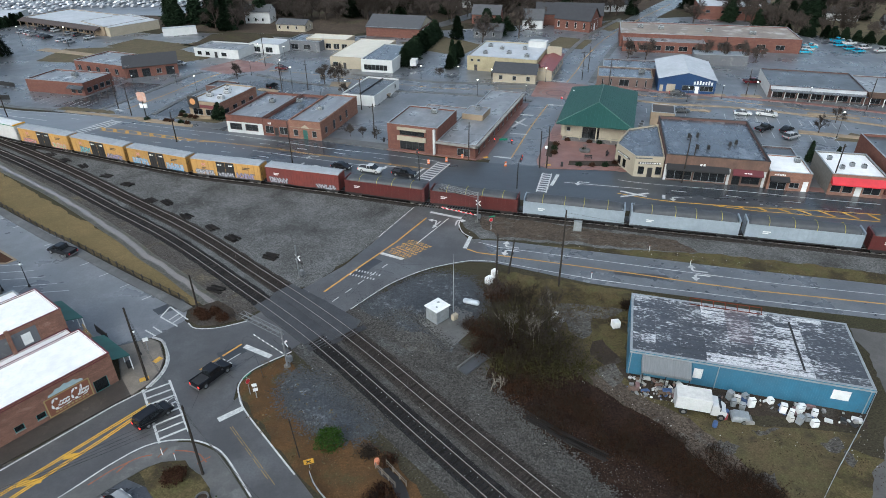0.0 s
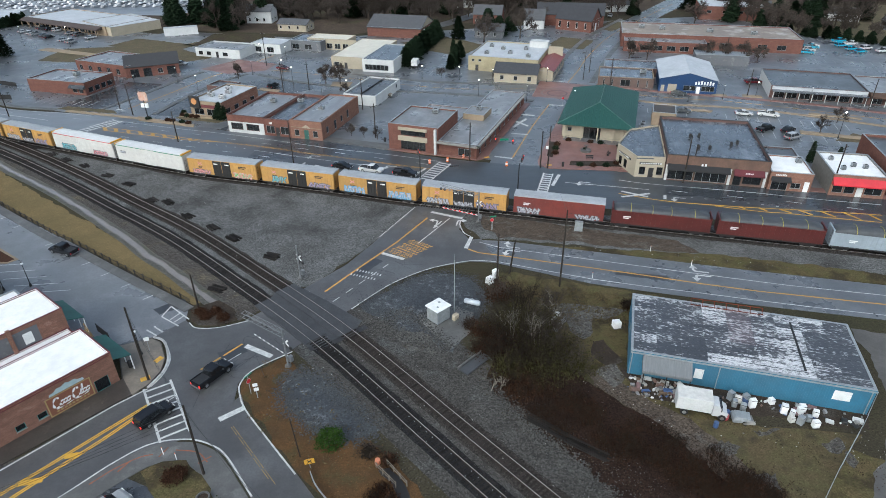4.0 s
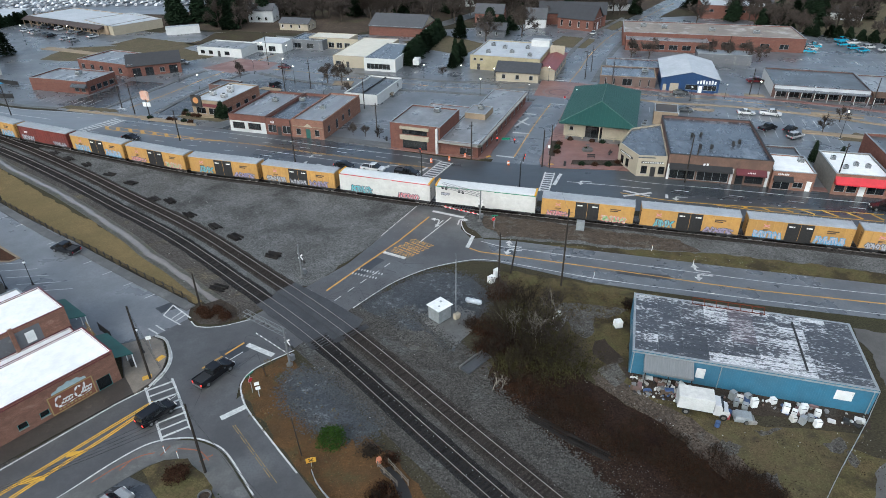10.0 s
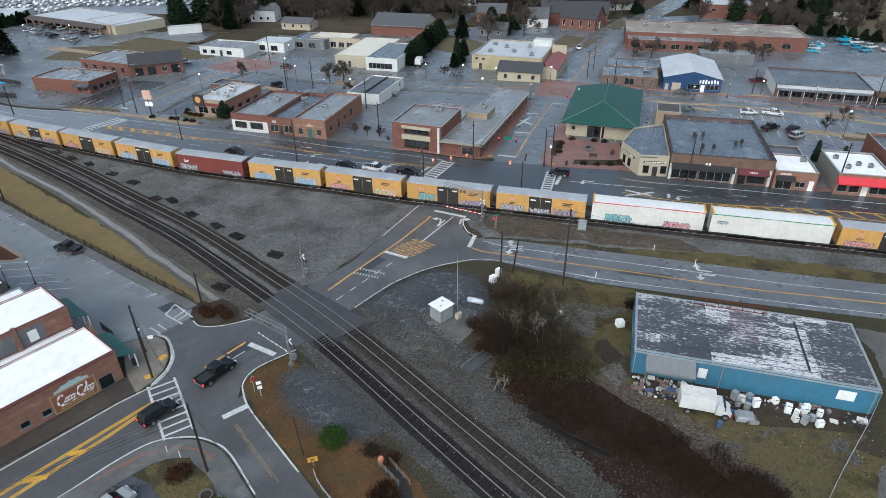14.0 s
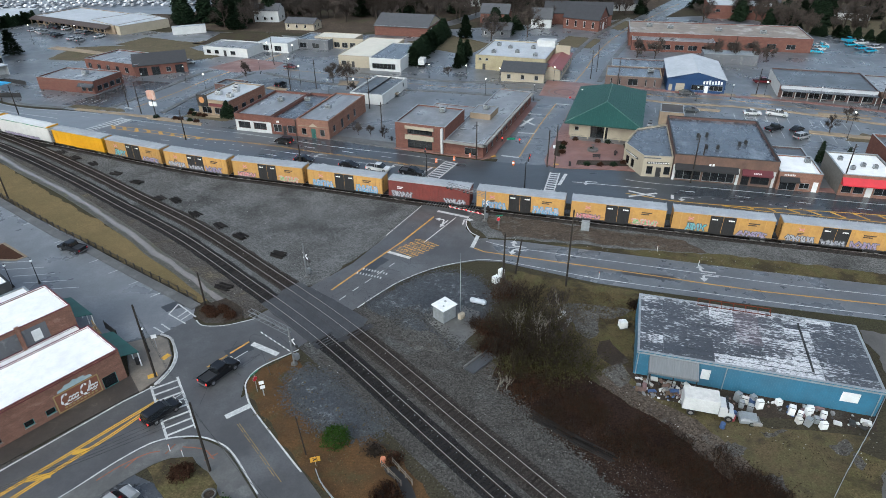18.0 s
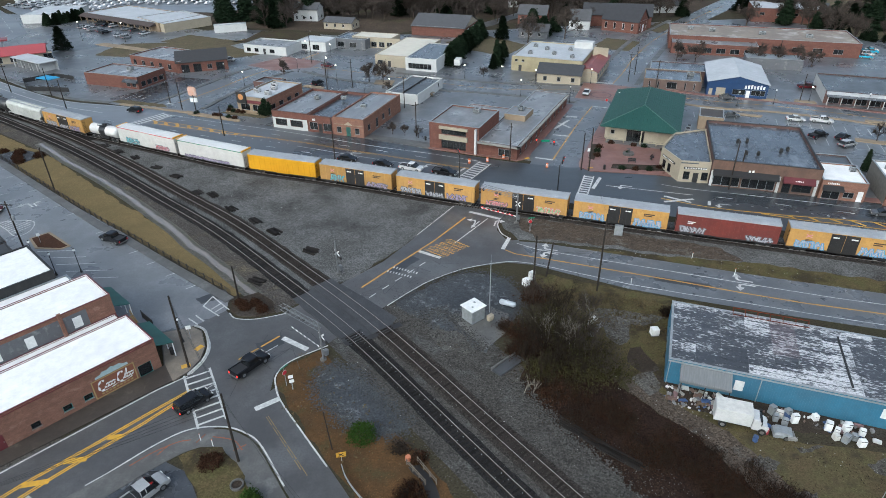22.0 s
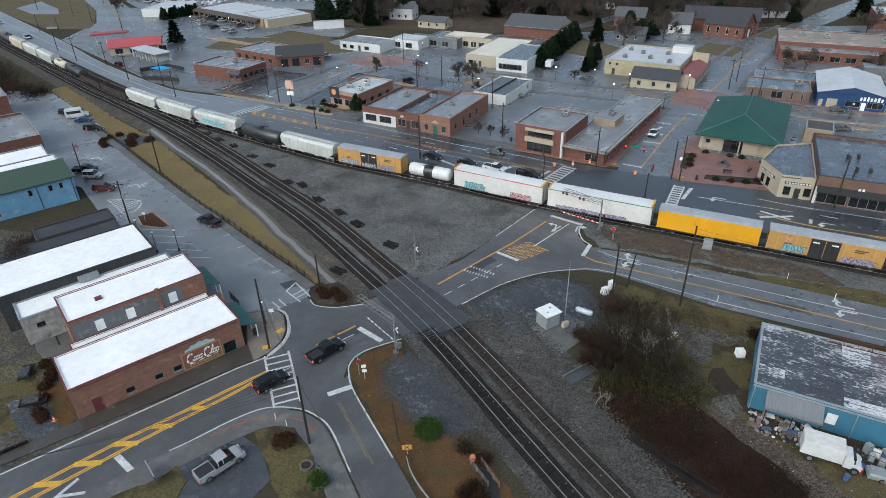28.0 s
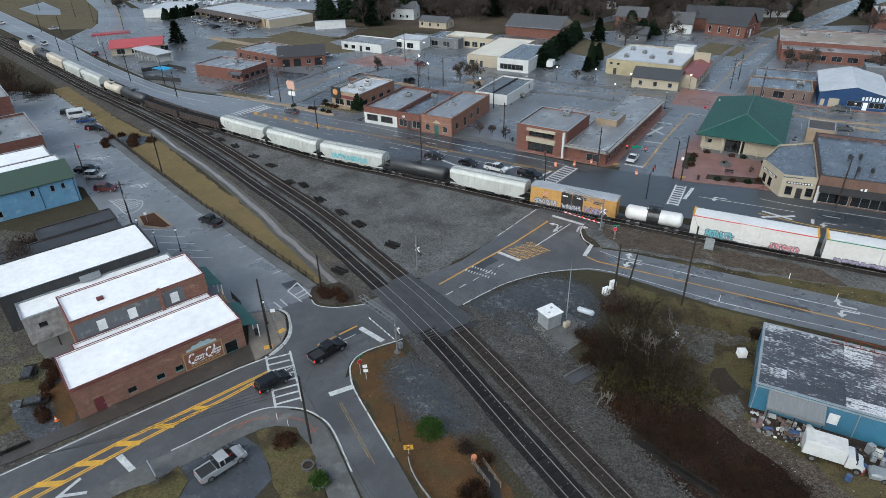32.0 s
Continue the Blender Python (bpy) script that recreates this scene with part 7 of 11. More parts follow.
shop = Sbuild("wide brown brick shop building with a wet grey roof", -1.3, 0, 20.7, 26, 5.9, STAINED, SLATE_ROOF, par=0.55, coping=BLACK, walls={"l": BRICK_DARK, "r": BRICK_DARK, "b": BRICK_DARK},
              front=[(0.6, 0.3, 5.2, 2.5, "s", GALV), (6.2, 0.3, 6.4, 2.5, "s", GALV), (14.0, 0.1, 1.6, 2.6, "s", BLACK), (15.9, 0.5, 3.6, 2.2, "s", BLACK)])
awning(shop, 0.3, 13.0, 3.9, 1.4, 0.75, BLACK)
awning(shop, 13.8, 19.8, 3.75, 1.3, 0.8, mat("burgundy_awning", (0.1, 0.015, 0.02), 0.7))
sign_bars(shop, 7.1, 3.9, 1.3, 0.6, SIGN_WHITE, -0.3, 2)
sign_bars(shop, 16, 3.1, 1.6, 0.35, SIGN_WHITE, -1.0, 5)
for x in (0, 12.9, 19.9):
    on(shop, "pilaster", boxes((x, -0.15, 0, x + 0.5, 0.0, 3.6)), WHITE_PAINT)
for u, v in ((5.6, 6.0), (8.0, 6.4), (4.6, 13.2), (6.6, 14.0), (12.9, 9.4), (14.4, 10.8)):
    rooftop_unit(*local(*S0, u, v), 5.35, 0.6, 0.6, 0.9, -14, BLACK)
brickshop = Sbuild("small brick shop with a white roof and black awning", 19.6, -0.6, 8.2, 10, 4.1, BRICK_BROWN, WHITE_ROOF, par=0.25,
                   front=[(0.5, 0.1, 3.2, 2.5, "s", GALV), (4.3, 0.7, 1.9, 1.2, "w"), (6.8, 0, 1.0, 2.3, "d", SIGN_WHITE)])
awning(brickshop, 0.3, 4.0, 3.1, 1.2, 0.6, BLACK)
sign_bars(brickshop, 1.0, 3.3, 2.2, 0.4, SIGN_WHITE, -0.06, 7)
Sbuild("low rear shop wing with black roof", 19.6, 9.6, 8.2, 7, 3.4, BRICK_DARK, BLACK_ROOF, par=0.2)
rooftop_unit(*local(*S0, 26.4, 6.4), 3.85, 1.2, 1.0, 1.0, -14)
redshop = Sbuild("stone-sided shop with white roof and red awning", 31.2, -0.9, 10.2, 13, 4.7, mat("grey_stone_wall", (0.2, 0.19, 0.17), 0.85, other=(0.13, 0.125, 0.115), size=0.8), WHITE_ROOF, par=0.3, walls={"f": BRICK_BROWN},
                 front=[(0.5, 0.7, 1.9, 1.8, "s"), (2.7, 0.7, 1.9, 1.8, "s"), (5.0, 0.1, 1.2, 2.4, "d", SIGN_WHITE), (6.5, 0.7, 3.2, 1.8, "s")])
awning(redshop, 0.1, 10.1, 4.1, 1.3, 1.1, RED_AWNING)
for u, v in ((34, 3), (36.5, 5), (38.6, 4.4), (33, 8)):
    rooftop_unit(*local(*S0, u, v), 4.4, 0.9, 0.8, 0.8, -14)
Sbuild("tall dark red brick building with parapet", 42.6, 1.0, 26, 20, 6.4, BRICK, BLACK_ROOF, par=0.6, front=row(6, 2, 4, 0.6, 2.6, 2.4, "s"))

# green-roofed public hall on the plaza
G0 = (31.3, 150.0, -18.0)
hall = thing("public_hall", "tan hall with a green standing-seam hip roof", "building", pose(*G0[:2], 0, 0, 0, G0[2]))
for L, m, holes in ((16.4, pose(0.8, 1.0, 0), [(5.4, 0, 4.2, 3.0, "s", BLACK), (1.4, 1.6, 1.0, 1.0, "w")]), (30, pose(17.0, 1.2, 0, 0, 0, 90), row(5, 3, 5.4, 1.0, 1.6, 1.6)),
                    (16.4, pose(17.2, 31.4, 0, 0, 0, 180), []), (30, pose(0.8, 31.2, 0, 0, 0, -90), row(5, 3, 5.4, 1.0, 1.6, 1.6))):
    part("wall", panel(L, 3.75, 0.2, holes), CREAM, hall, at=m)
    for hole in holes:
        fill(hall, m, hole, 0.2)
hip(hall, -0.4, -0.7, 18.6, 33.0, 3.9, 3.7, GREEN_ROOF, 8.3)
for x in (1.4, 5.6, 9.6, 13.4):
    part("porch_post", boxes((x, -0.4, 0, x + 0.3, -0.1, 3.7)), CREAM, hall)
x, y = local(*G0, 22.6, 16)
building("small tan shed with brown roof", x, y, -18, 6.0, 7.5, 3.6, TAN, mat("brown_flat_roof", (0.06, 0.05, 0.045), 0.7), par=0.1, name="shed")
for u, v, s in ((20.4, 12, 1.5), (20.6, 14.4, 1.2), (21, 3, 1.0)):
    rooftop_unit(*local(*G0, u, v), 0.05, s, s, 1.3, -18)

# brick row west of the car park
STREAKED_ROOF = mat("streaked_grey_roof", (0.2, 0.205, 0.215), 0.4, other=(0.13, 0.135, 0.145), size=3, amount=0.9, spot=(0.42, 0.42, 0.43), spot_size=3.5, spot_edge=(0.6, 0.68), rough2=0.22, stretch=(1, 0.4, 1))
K0 = (-55.0, 157.3, -17.0)


def Kbuild(label, u, v, w, d, h, wall, roof, **kw):
    x, y = local(*K0, u, v)
    return building(label, x, y, K0[2], w, d, h, wall, roof, **kw)


k1 = Kbuild("brick shop with white storefront and grey roof", 0, 0, 10.9, 21.5, 4.7, BRICK, STREAKED_ROOF, par=0.55, coping=BRICK_DARK, front=[(1.0, 0.9, 3.4, 1.7, "s", BLACK), (5.6, 0.9, 3.6, 1.7, "s", BLACK)])
on(k1, "storefront", boxes((0.1, -0.05, 0, 0.95, 0, 3.0), (4.5, -0.05, 0, 5.5, 0, 3.0), (9.3, -0.05, 0, 10.7, 0, 3.0), (0.95, -0.05, 2.65, 9.3, 0, 3.0), (0.95, -0.05, 0, 9.3, 0, 0.85)), WHITE_PAINT, "white painted storefront")
k2 = Kbuild("brick shop with black tar roof", 10.95, 0.05, 7.4, 22.4, 4.5, BRICK, SLATE_ROOF, par=0.6, coping=BRICK_DARK, front=[(0.4, 0.7, 2.4, 2.0, "s"), (3.1, 0, 1.1, 2.4, "d"), (4.5, 0.7, 2.5, 2.0, "s")])
k3 = Kbuild("brown brick building with an arched pediment door", 18.4, 0, 8.9, 23.4, 4.8, BRICK_BROWN, STREAKED_ROOF, par=0.3, coping=BRICK_BROWN, front=[(1.1, 0.8, 1.3, 1.6, "w"), (3.8, 0, 1.3, 2.5, "d", GREEN_PAINT), (6.3, 0.8, 1.3, 1.6, "w")],
            right=[(2.2, 1.2, 1.3, 1.6, "w"), (7, 0.6, 1.3, 2.4, "w"), (11, 1.4, 1.3, 1.5, "w"), (15, 1.2, 1.3, 2.0, "w")])
on(k3, "pediment", profile([(3.2, 3.0), (5.8, 3.0), (4.5, 3.9)], -0.12, 0.0), CREAM)
on(k3, "cornice", boxes((0.3, -0.08, 3.0, 3.1, 0, 3.15), (5.9, -0.08, 3.0, 8.6, 0, 3.15)), TAN)
sign_bars(k2, 1.6, 3.3, 1.0, 0.6, SIGN_WHITE, -0.4, 3)
for u, v in ((22, 11), (13.4, 16), (6, 14)):
    rooftop_unit(*local(*K0, u, v), 4.3, 1.6, 1.2, 1.0, -16)
k4 = building("white-walled store with black roof", -27.5, 180.4, -19, 10.5, 19.5, 3.1, WHITE_PAINT, BLACK_ROOF, par=0.3, coping=WHITE_PAINT, right=[(15.5, 1.2, 1.0, 1.2, "w")])
on(k4, "roof_divider", boxes((5.0, 0.3, 2.8, 5.3, 19.2, 3.15)), BLACK)

# bank on the corner
N0 = (-11.6, 143.5, -20.5)
bank = building("two-storey red brick bank with white window bands", *N0, 12.9, 14.6, 6.6, BRICK, GREY_ROOF, par=0.3, name="bank_building", front=[(3.2, 0.4, 6.4, 2.2, "s", BLACK), (3.2, 4.0, 6.4, 1.3, "s", BLACK)])
on(bank, "window_band", boxes((2.7, -0.5, 2.75, 10.1, -0.01, 3.85), (2.7, -0.45, 5.35, 10.1, -0.01, 6.0)), CREAM, "pale concrete band")
on(bank, "fin_wall", boxes((12.0, -0.7, 0, 12.5, -0.01, 6.3)), WHITE_PAINT)
x, y = local(*N0, 12.85, 0.2)
bank2 = building("long single-storey brick wing with grey roof", x, y, -21.6, 9.6, 45, 3.5, BRICK, GREY_ROOF, par=0.1, name="bank_wing", front=[(5.0, 0.5, 3.2, 1.8, "s")], right=row(10, 2.0, 4.2, 0.6, 1.3, 2.2))
on(bank2, "eave", boxes((-0.3, -1.0, 3.1, 10.4, -0.07, 3.46), (9.7, -1.0, 3.1, 10.4, 44, 3.46)), KERB, "pale roof overhang")
x, y = local(*N0, 0.4, 14.65)
building("rear brick wing with grey roof", x, y, -20.5, 12.3, 12, 3.4, BRICK, GREY_ROOF, par=0.15, name="bank_wing")
rooftop_unit(*local(*N0, 8, 11.6), 6.3, 1.6, 1.2, 1.1, -22)
x, y = local(*N0, 13.4, 17.5)
pent = building("small tan rooftop plant room", x, y, -21.6, 5.6, 7, 4.9, TAN, GREY_ROOF, par=0.1, name="plant_room")
rooftop_unit(*local(*N0, 16.5, 22), 4.8, 1.4, 1.2, 1.0, -22)

# back street
B0 = (69.5, 189.0, -15.0)
brand = building("navy blue metal store with a white gabled roof", *B0, 16.8, 24, 4.2, NAVY, PALE_ROOF, par=0.1, coping=NAVY, name="store_building",
                 front=[(0.6, 0.2, 1.0, 2.0, "d", CREAM), (2.6, 0, 2.6, 2.6, "g", CREAM), (7.2, 0.8, 3.6, 1.6, "s"), (11.0, 0, 1.1, 2.2, "d", SIGN_WHITE), (12.4, 0.8, 3.8, 1.6, "s")])
gable(brand, 0, 0, 16.8, 24, 4.35, 2.0, PALE_ROOF, along_x=False, over=0.3, gable_wall=NAVY)
sign_bars(brand, 10.4, 2.75, 5.8, 1.2, SIGN_WHITE, -0.08, 7)
tan = building("low brown brick office with grey roof", 52.2, 196.3, -14.5, 17.2, 12.5, 3.0, mat("brown_office_brick", (0.13, 0.085, 0.07), 0.8, size=2), SLATE_ROOF, par=0.2, coping=TAN, front=[(1.6, 0.3, 0.5, 2.1, "w"), (4.2, 0.3, 0.5, 2.1, "w"), (7.0, 0.3, 3.0, 2.1, "s"), (12.2, 0.3, 0.5, 2.1, "w"), (14.9, 0.3, 0.5, 2.1, "w")])
rooftop_unit(*local(52.2, 196.3, -14.5, 14, 8), 2.85, 2.0, 1.4, 1.0, -12)
building("low rear office block with slate roof", 57.2, 209.4, -14.5, 18, 11, 2.8, BRICK_DARK, SLATE_ROOF, par=0.2)
mall = building("long shop row with dark roof and deep canopy", 100.6, 181.4, -17.3, 25.9, 20.5, 3.7, BRICK_DARK, BLACK_ROOF, par=0.25, coping=BLACK_ROOF, name="shop_row", walls={"l": WHITE_PAINT}, front=row(7, 1.2, 3.5, 0.2, 2.8, 2.1, "s"))
on(mall, "canopy", boxes((0.3, -2.4, 2.5, 25.6, -0.02, 2.75)), SLATE_ROOF, "grey flat canopy")
for i in range(8):
    on(mall, "canopy_post", boxes((0.5 + i * 3.5, -2.3, 0, 0.65 + i * 3.5, -2.15, 2.5)), WHITE_PAINT)
on(mall, "fascia", boxes((0.3, -0.5, 2.76, 25.6, -0.02, 3.6)), PALE_ROOF)
mall2 = building("shop row with shingled canopy and pale roof", 125.5, 173.6, -17.3, 30, 19, 3.6, BRICK_DARK, GREY_ROOF, par=0.25, name="shop_row", front=row(8, 1.2, 3.5, 0.2, 2.6, 2.1, "s"))
on(mall2, "canopy", wedge(0, 30, 0, 3.6, 2.4, 0.9), mat("brown_shingles", (0.09, 0.06, 0.045), 0.85, size=0.5))
for i in range(9):
    on(mall2, "canopy_post", boxes((0.3 + i * 3.6, -2.3, 0, 0.5 + i * 3.6, -2.1, 2.45)), SIGN_WHITE)
school = building("long red brick school with tan flat roof", 74.0, 251.0, -14.1, 66, 24, 5.2, BRICK, mat("tan_gravel_roof", (0.24, 0.2, 0.16), 0.7, other=(0.16, 0.13, 0.11), size=6, amount=0.8, spot=(0.4, 0.38, 0.35), spot_size=7), par=0.3, name="school_building", front=row(9, 3, 6.8, 1.0, 3.2, 1.8, "s"), right=row(3, 3, 6.5, 1.0, 2.4, 1.8, "s"))
building("low red brick school wing with pale roof", 73.0, 243.0, -14.1, 30, 8.4, 4.0, BRICK, GREY_ROOF, par=0.25, name="school_wing", front=row(6, 1.5, 4.8, 0.8, 3.2, 1.8, "s"))
for u, v in ((8, 14), (16, 12), (34, 10), (50, 8)):
    rooftop_unit(*local(74, 251, -14.1, u, v), 4.9, 2.2, 1.6, 1.2, -14)
building("long pale grey metal-roofed shed", 93.0, 222.0, -14, 18, 7, 3.4, GREY_BLOCK, GALV, par=0.05, name="shed")
yf = building("cream building with dark gabled roof", 19.3, 202.2, -16.3, 14.0, 9.5, 3.2, CREAM, BLACK_ROOF, par=0.1, front=row(3, 2, 4.5, 0.9, 1.2, 1.4), right=[(1, 0, 1.1, 2.1, "d", GREEN_PAINT)])
gable(yf, 0, 0, 14, 9.5, 3.3, 2.2, mat("dark_shingle_roof", (0.03, 0.031, 0.034), 0.6, other=(0.05, 0.05, 0.052), size=1.0), gable_wall=CREAM)
yb = building("cream restaurant with white flat roof", 11.6, 217.6, -19.5, 24.5, 25, 5.0, mat("yellow_cream_wall", (0.36, 0.31, 0.2), 0.85, size=4), PALE_ROOF, par=0.35, front=[(1.2, 3.2, 1.0, 0.8, "w"), (3.6, 3.2, 1.0, 0.8, "w"), (2.6, 0, 1.1, 2.1, "d")])
for u, v in ((5, 6), (9, 14), (13, 8), (17, 16), (20, 5), (4, 17)):
    rooftop_unit(*local(11.6, 217.6, -19.5, u, v), 4.7, 1.6, 1.2, 1.0, -16)
on(yb, "roof_screen", boxes((17.4, 20, 4.6, 24, 24, 6.8)), WHITE_PAINT)
on(yb, "sign_wall", boxes((25.4, 14, 0.1, 30.5, 14.4, 6.8)), CREAM)
x, y = local(11.6, 217.6, -19.5, 24.7, -6)
yr = building("small shop wing with red metal roof", x, y, -19.5, 6, 24, 3.2, CREAM, RED_TRIM, par=0.1, right=row(6, 1.5, 3.7, 0.6, 2.4, 1.8, "s"))
gable(yr, 0, 0, 6, 24, 3.5, 1.2, mat("dull_red_metal_roof", (0.2, 0.055, 0.05), 0.5, size=3), along_x=False, gable_wall=CREAM)
CREAM_ROOF = mat("cream_metal_roof", (0.56, 0.52, 0.43), 0.5, other=(0.48, 0.44, 0.36), size=5)
building("long cream-roofed commercial building", -37.0, 223.0, -16, 14.6, 30, 4.0, CREAM, CREAM_ROOF, par=0.05, coping=CREAM, front=[(1, 0.6, 2, 1.6, "s"), (5, 0, 1.1, 2.1, "d")])
building("low cream-roofed shop wing", -50.9, 253.9, -16, 17.2, 9, 4.05, CREAM, CREAM_ROOF, par=0.05, coping=CREAM, front=row(6, 1.5, 3.4, 0.4, 2.4, 2.0, "s"))
building("white storefront building with dark slate roof", -25.4, 217.2, -16, 11.5, 24, 4.3, WHITE_PAINT, SLATE_ROOF, par=0.1, coping=WHITE_PAINT, front=[(1.0, 0.7, 8.6, 1.9, "s")])
church = building("red brick church with steep dark roof", 54.2, 286.5, -34, 16.5, 11, 4.8, BRICK, BLACK_ROOF, par=0.1, name="church", front=row(4, 1.4, 4.0, 1.2, 1.0, 2.6, "w", SIGN_WHITE), right=[(1.4, 1.2, 1.0, 2.6, "w", SIGN_WHITE), (4.4, 0.2, 1.8, 3.0, "d", SIGN_WHITE), (8.0, 1.2, 1.0, 2.6, "w", SIGN_WHITE)])
gable(church, 0, 0, 16.5, 11, 4.8, 5.0, mat("dark_church_shingles", (0.028, 0.028, 0.032), 0.7, size=1.5), gable_wall=BRICK)
ch2 = building("red brick church wing with dark roof", 47, 296, -12, 30, 10, 5.0, BRICK, BLACK_ROOF, par=0.1, name="church")
gable(ch2, 0, 0, 30, 10, 5.0, 4.4, mat("dark_wing_shingles", (0.03, 0.03, 0.034), 0.7, size=1.5), gable_wall=BRICK)


def house(label, x, y, ang, w, d, h, rise, wall, roofm, n=3):
    b = building(label, x, y, ang, w, d, h, wall, roofm, par=0.1, name="house", front=[*row(n, 1.0, (w - 1.5) / n, 1.0, 1.0, 1.4, "w", SIGN_WHITE)], right=row(2, 1.2, d / 2.4, 1.0, 1.0, 1.4, "w", SIGN_WHITE))
    gable(b, 0, 0, w, d, h, rise, roofm, gable_wall=wall)
    return b


SHINGLE = mat("grey_shingles", (0.07, 0.07, 0.075), 0.8, other=(0.05, 0.05, 0.052), size=1.5)
house("small white gabled church annex", 40, 288, -12, 9, 8, 4.0, 4, WHITE_PAINT, SHINGLE, 2)
house("brick house with grey gabled roof", 18, 300, -14, 13, 10, 4.5, 3.5, BRICK, SHINGLE)
house("small grey outbuilding with grey roof", 17, 270, -14, 12, 9, 3.2, 2.2, GREY_BLOCK, SHINGLE)
house("white two-storey house with dark roof", -89.3, 308, -6, 12, 9, 5.4, 2.6, WHITE_PAINT, SHINGLE)
house("pale yellow cottage with grey roof", -70.6, 289.6, -16, 14, 8, 3.1, 1.8, CREAM, SHINGLE)
house("white cottage with a grey roof", 86.8, 327, 6, 16.5, 9, 3.4, 2.2, WHITE_PAINT, SHINGLE)
house("white house among bare trees", 12, 345, 0, 12, 9, 4.2, 2.6, WHITE_PAINT, SHINGLE)
house("tan house with grey roof", 150, 318, -20, 14, 9, 3.8, 2.4, TAN, SHINGLE)
house("white bungalow with dark roof", 182, 300, -22, 15, 9, 3.4, 2.2, WHITE_PAINT, SHINGLE)
house("grey bungalow behind a fence", 196, 276, -22, 14, 9, 3.2, 2.2, GREY_BLOCK, SHINGLE)
fs = building("brick fire station with grey gabled roof", -29, 276, -16, 24, 20, 4.0, BRICK, SHINGLE, par=0.1, right=[(4, 0, 3, 3, "g", SIGN_WHITE), (8, 0, 3, 3, "g", SIGN_WHITE), (12, 0, 3, 3, "g", SIGN_WHITE)])
gable(fs, 0, 0, 24, 20, 4.0, 3.6, SHINGLE, gable_wall=CREAM)
rr = building("brick gymnasium with white metal roof", 125.9, 305.5, -14, 30, 20, 6.0, BRICK, PALE_ROOF, par=0.1, front=row(4, 3, 7, 3, 2, 1.2, "s"))
b1 = building("red brick restaurant with pale grey roof", -130.4, 198.0, -16.5, 22, 12.6, 4.0, BRICK, STREAKED_ROOF, par=0.3, front=[(17, 0.7, 1.6, 1.5, "s"), (19.4, 0.7, 1.6, 1.5, "s")], right=row(4, 1.0, 2.7, 0.6, 2.0, 1.6, "s"))
on(b1, "canopy", wedge(16.5, 22.2, 0, 3.2, 1.2, 0.7), BLACK_ROOF)
rooftop_unit(*local(-130.4, 198.0, -16.5, 12, 8), 3.7, 1.8, 1.4, 1.2, -16)
b2 = building("brick bank with dark hipped portico", -127, 222, -24, 25, 15, 4.0, BRICK, STREAKED_ROOF, par=0.3, front=row(5, 1.4, 4.4, 0.8, 1.6, 1.8))
b3 = building("brick arcade with dark hip roof", -105.1, 211.6, 22, 17, 13, 3.6, BRICK, BLACK_ROOF, par=0.1, front=[(1.4, 0, 2.6, 2.8, "s", BLACK), (5.4, 0, 2.6, 2.8, "s", BLACK), (10, 0.8, 1.6, 1.6, "w"), (13, 0, 2.8, 2.8, "s", BLACK)])
gable(b3, 0, 0, 17, 13, 3.7, 2.6, mat("charcoal_shingles", (0.035, 0.034, 0.036), 0.8, size=1), gable_wall=BRICK)
bk = building("small fast-food restaurant with white roof and brick base", -69.5, 171.1, -20, 10.6, 17.5, 4.6, TAN, PALE_ROOF, par=0.4, walls={"r": BRICK_BROWN}, front=[(1.2, 0.6, 3.2, 1.8, "s"), (5.4, 0.6, 3.2, 1.8, "s")], right=row(4, 1.5, 3.9, 0.8, 2.0, 1.6, "s"))
on(bk, "sign_tower", boxes((0.3, -0.4, 2.6, 3.6, -0.02, 5.8)), BLACK)
on(bk, "round_sign", tubes(((1.95, -0.42, 4.4), (1.95, -0.5, 4.4), 0.9), n=20), mat("round_sign_face", (0.6, 0.28, 0.1), 0.5), "round orange and cream sign")
on(bk, "band", boxes((4, -0.3, 2.8, 10.5, -0.02, 3.6)), RED_TRIM)
for u, v in ((3, 6), (6, 10), (4, 13), (7.5, 5)):
    rooftop_unit(*local(-69.5, 171.1, -20, u, v), 4.2, 1.7, 1.3, 1.1, -20, WHITE_PAINT)
building("brown brick drive-through restaurant wing", -70, 188, -20, 8, 6, 4.0, BRICK_DARK, BLACK_ROOF)
dn = building("white diner with grey roof", -92, 243, -18, 19.5, 12, 3.3, WHITE_PAINT, GREY_ROOF, par=0.3, front=[(1.4, 0.8, 1.8, 1.3, "w", BLACK), (5, 0.8, 1.8, 1.3, "w", BLACK), (9, 0, 1.2, 2.2, "d"), (12, 0.8, 2.2, 1.3, "w", BLACK)])
building("white metal shop with wide windows", -72, 248, -18, 13, 10, 3.6, WHITE_PAINT, PALE_ROOF, par=0.1, front=row(2, 1.5, 5.5, 0.5, 3.0, 2.0, "s"))
building("dark blue-grey shop with wide windows", -58, 252, -18, 14, 12, 3.8, GREY_BLOCK, SLATE_ROOF, par=0.2, front=row(2, 1.5, 5.5, 0.5, 3.0, 2.0, "s"))
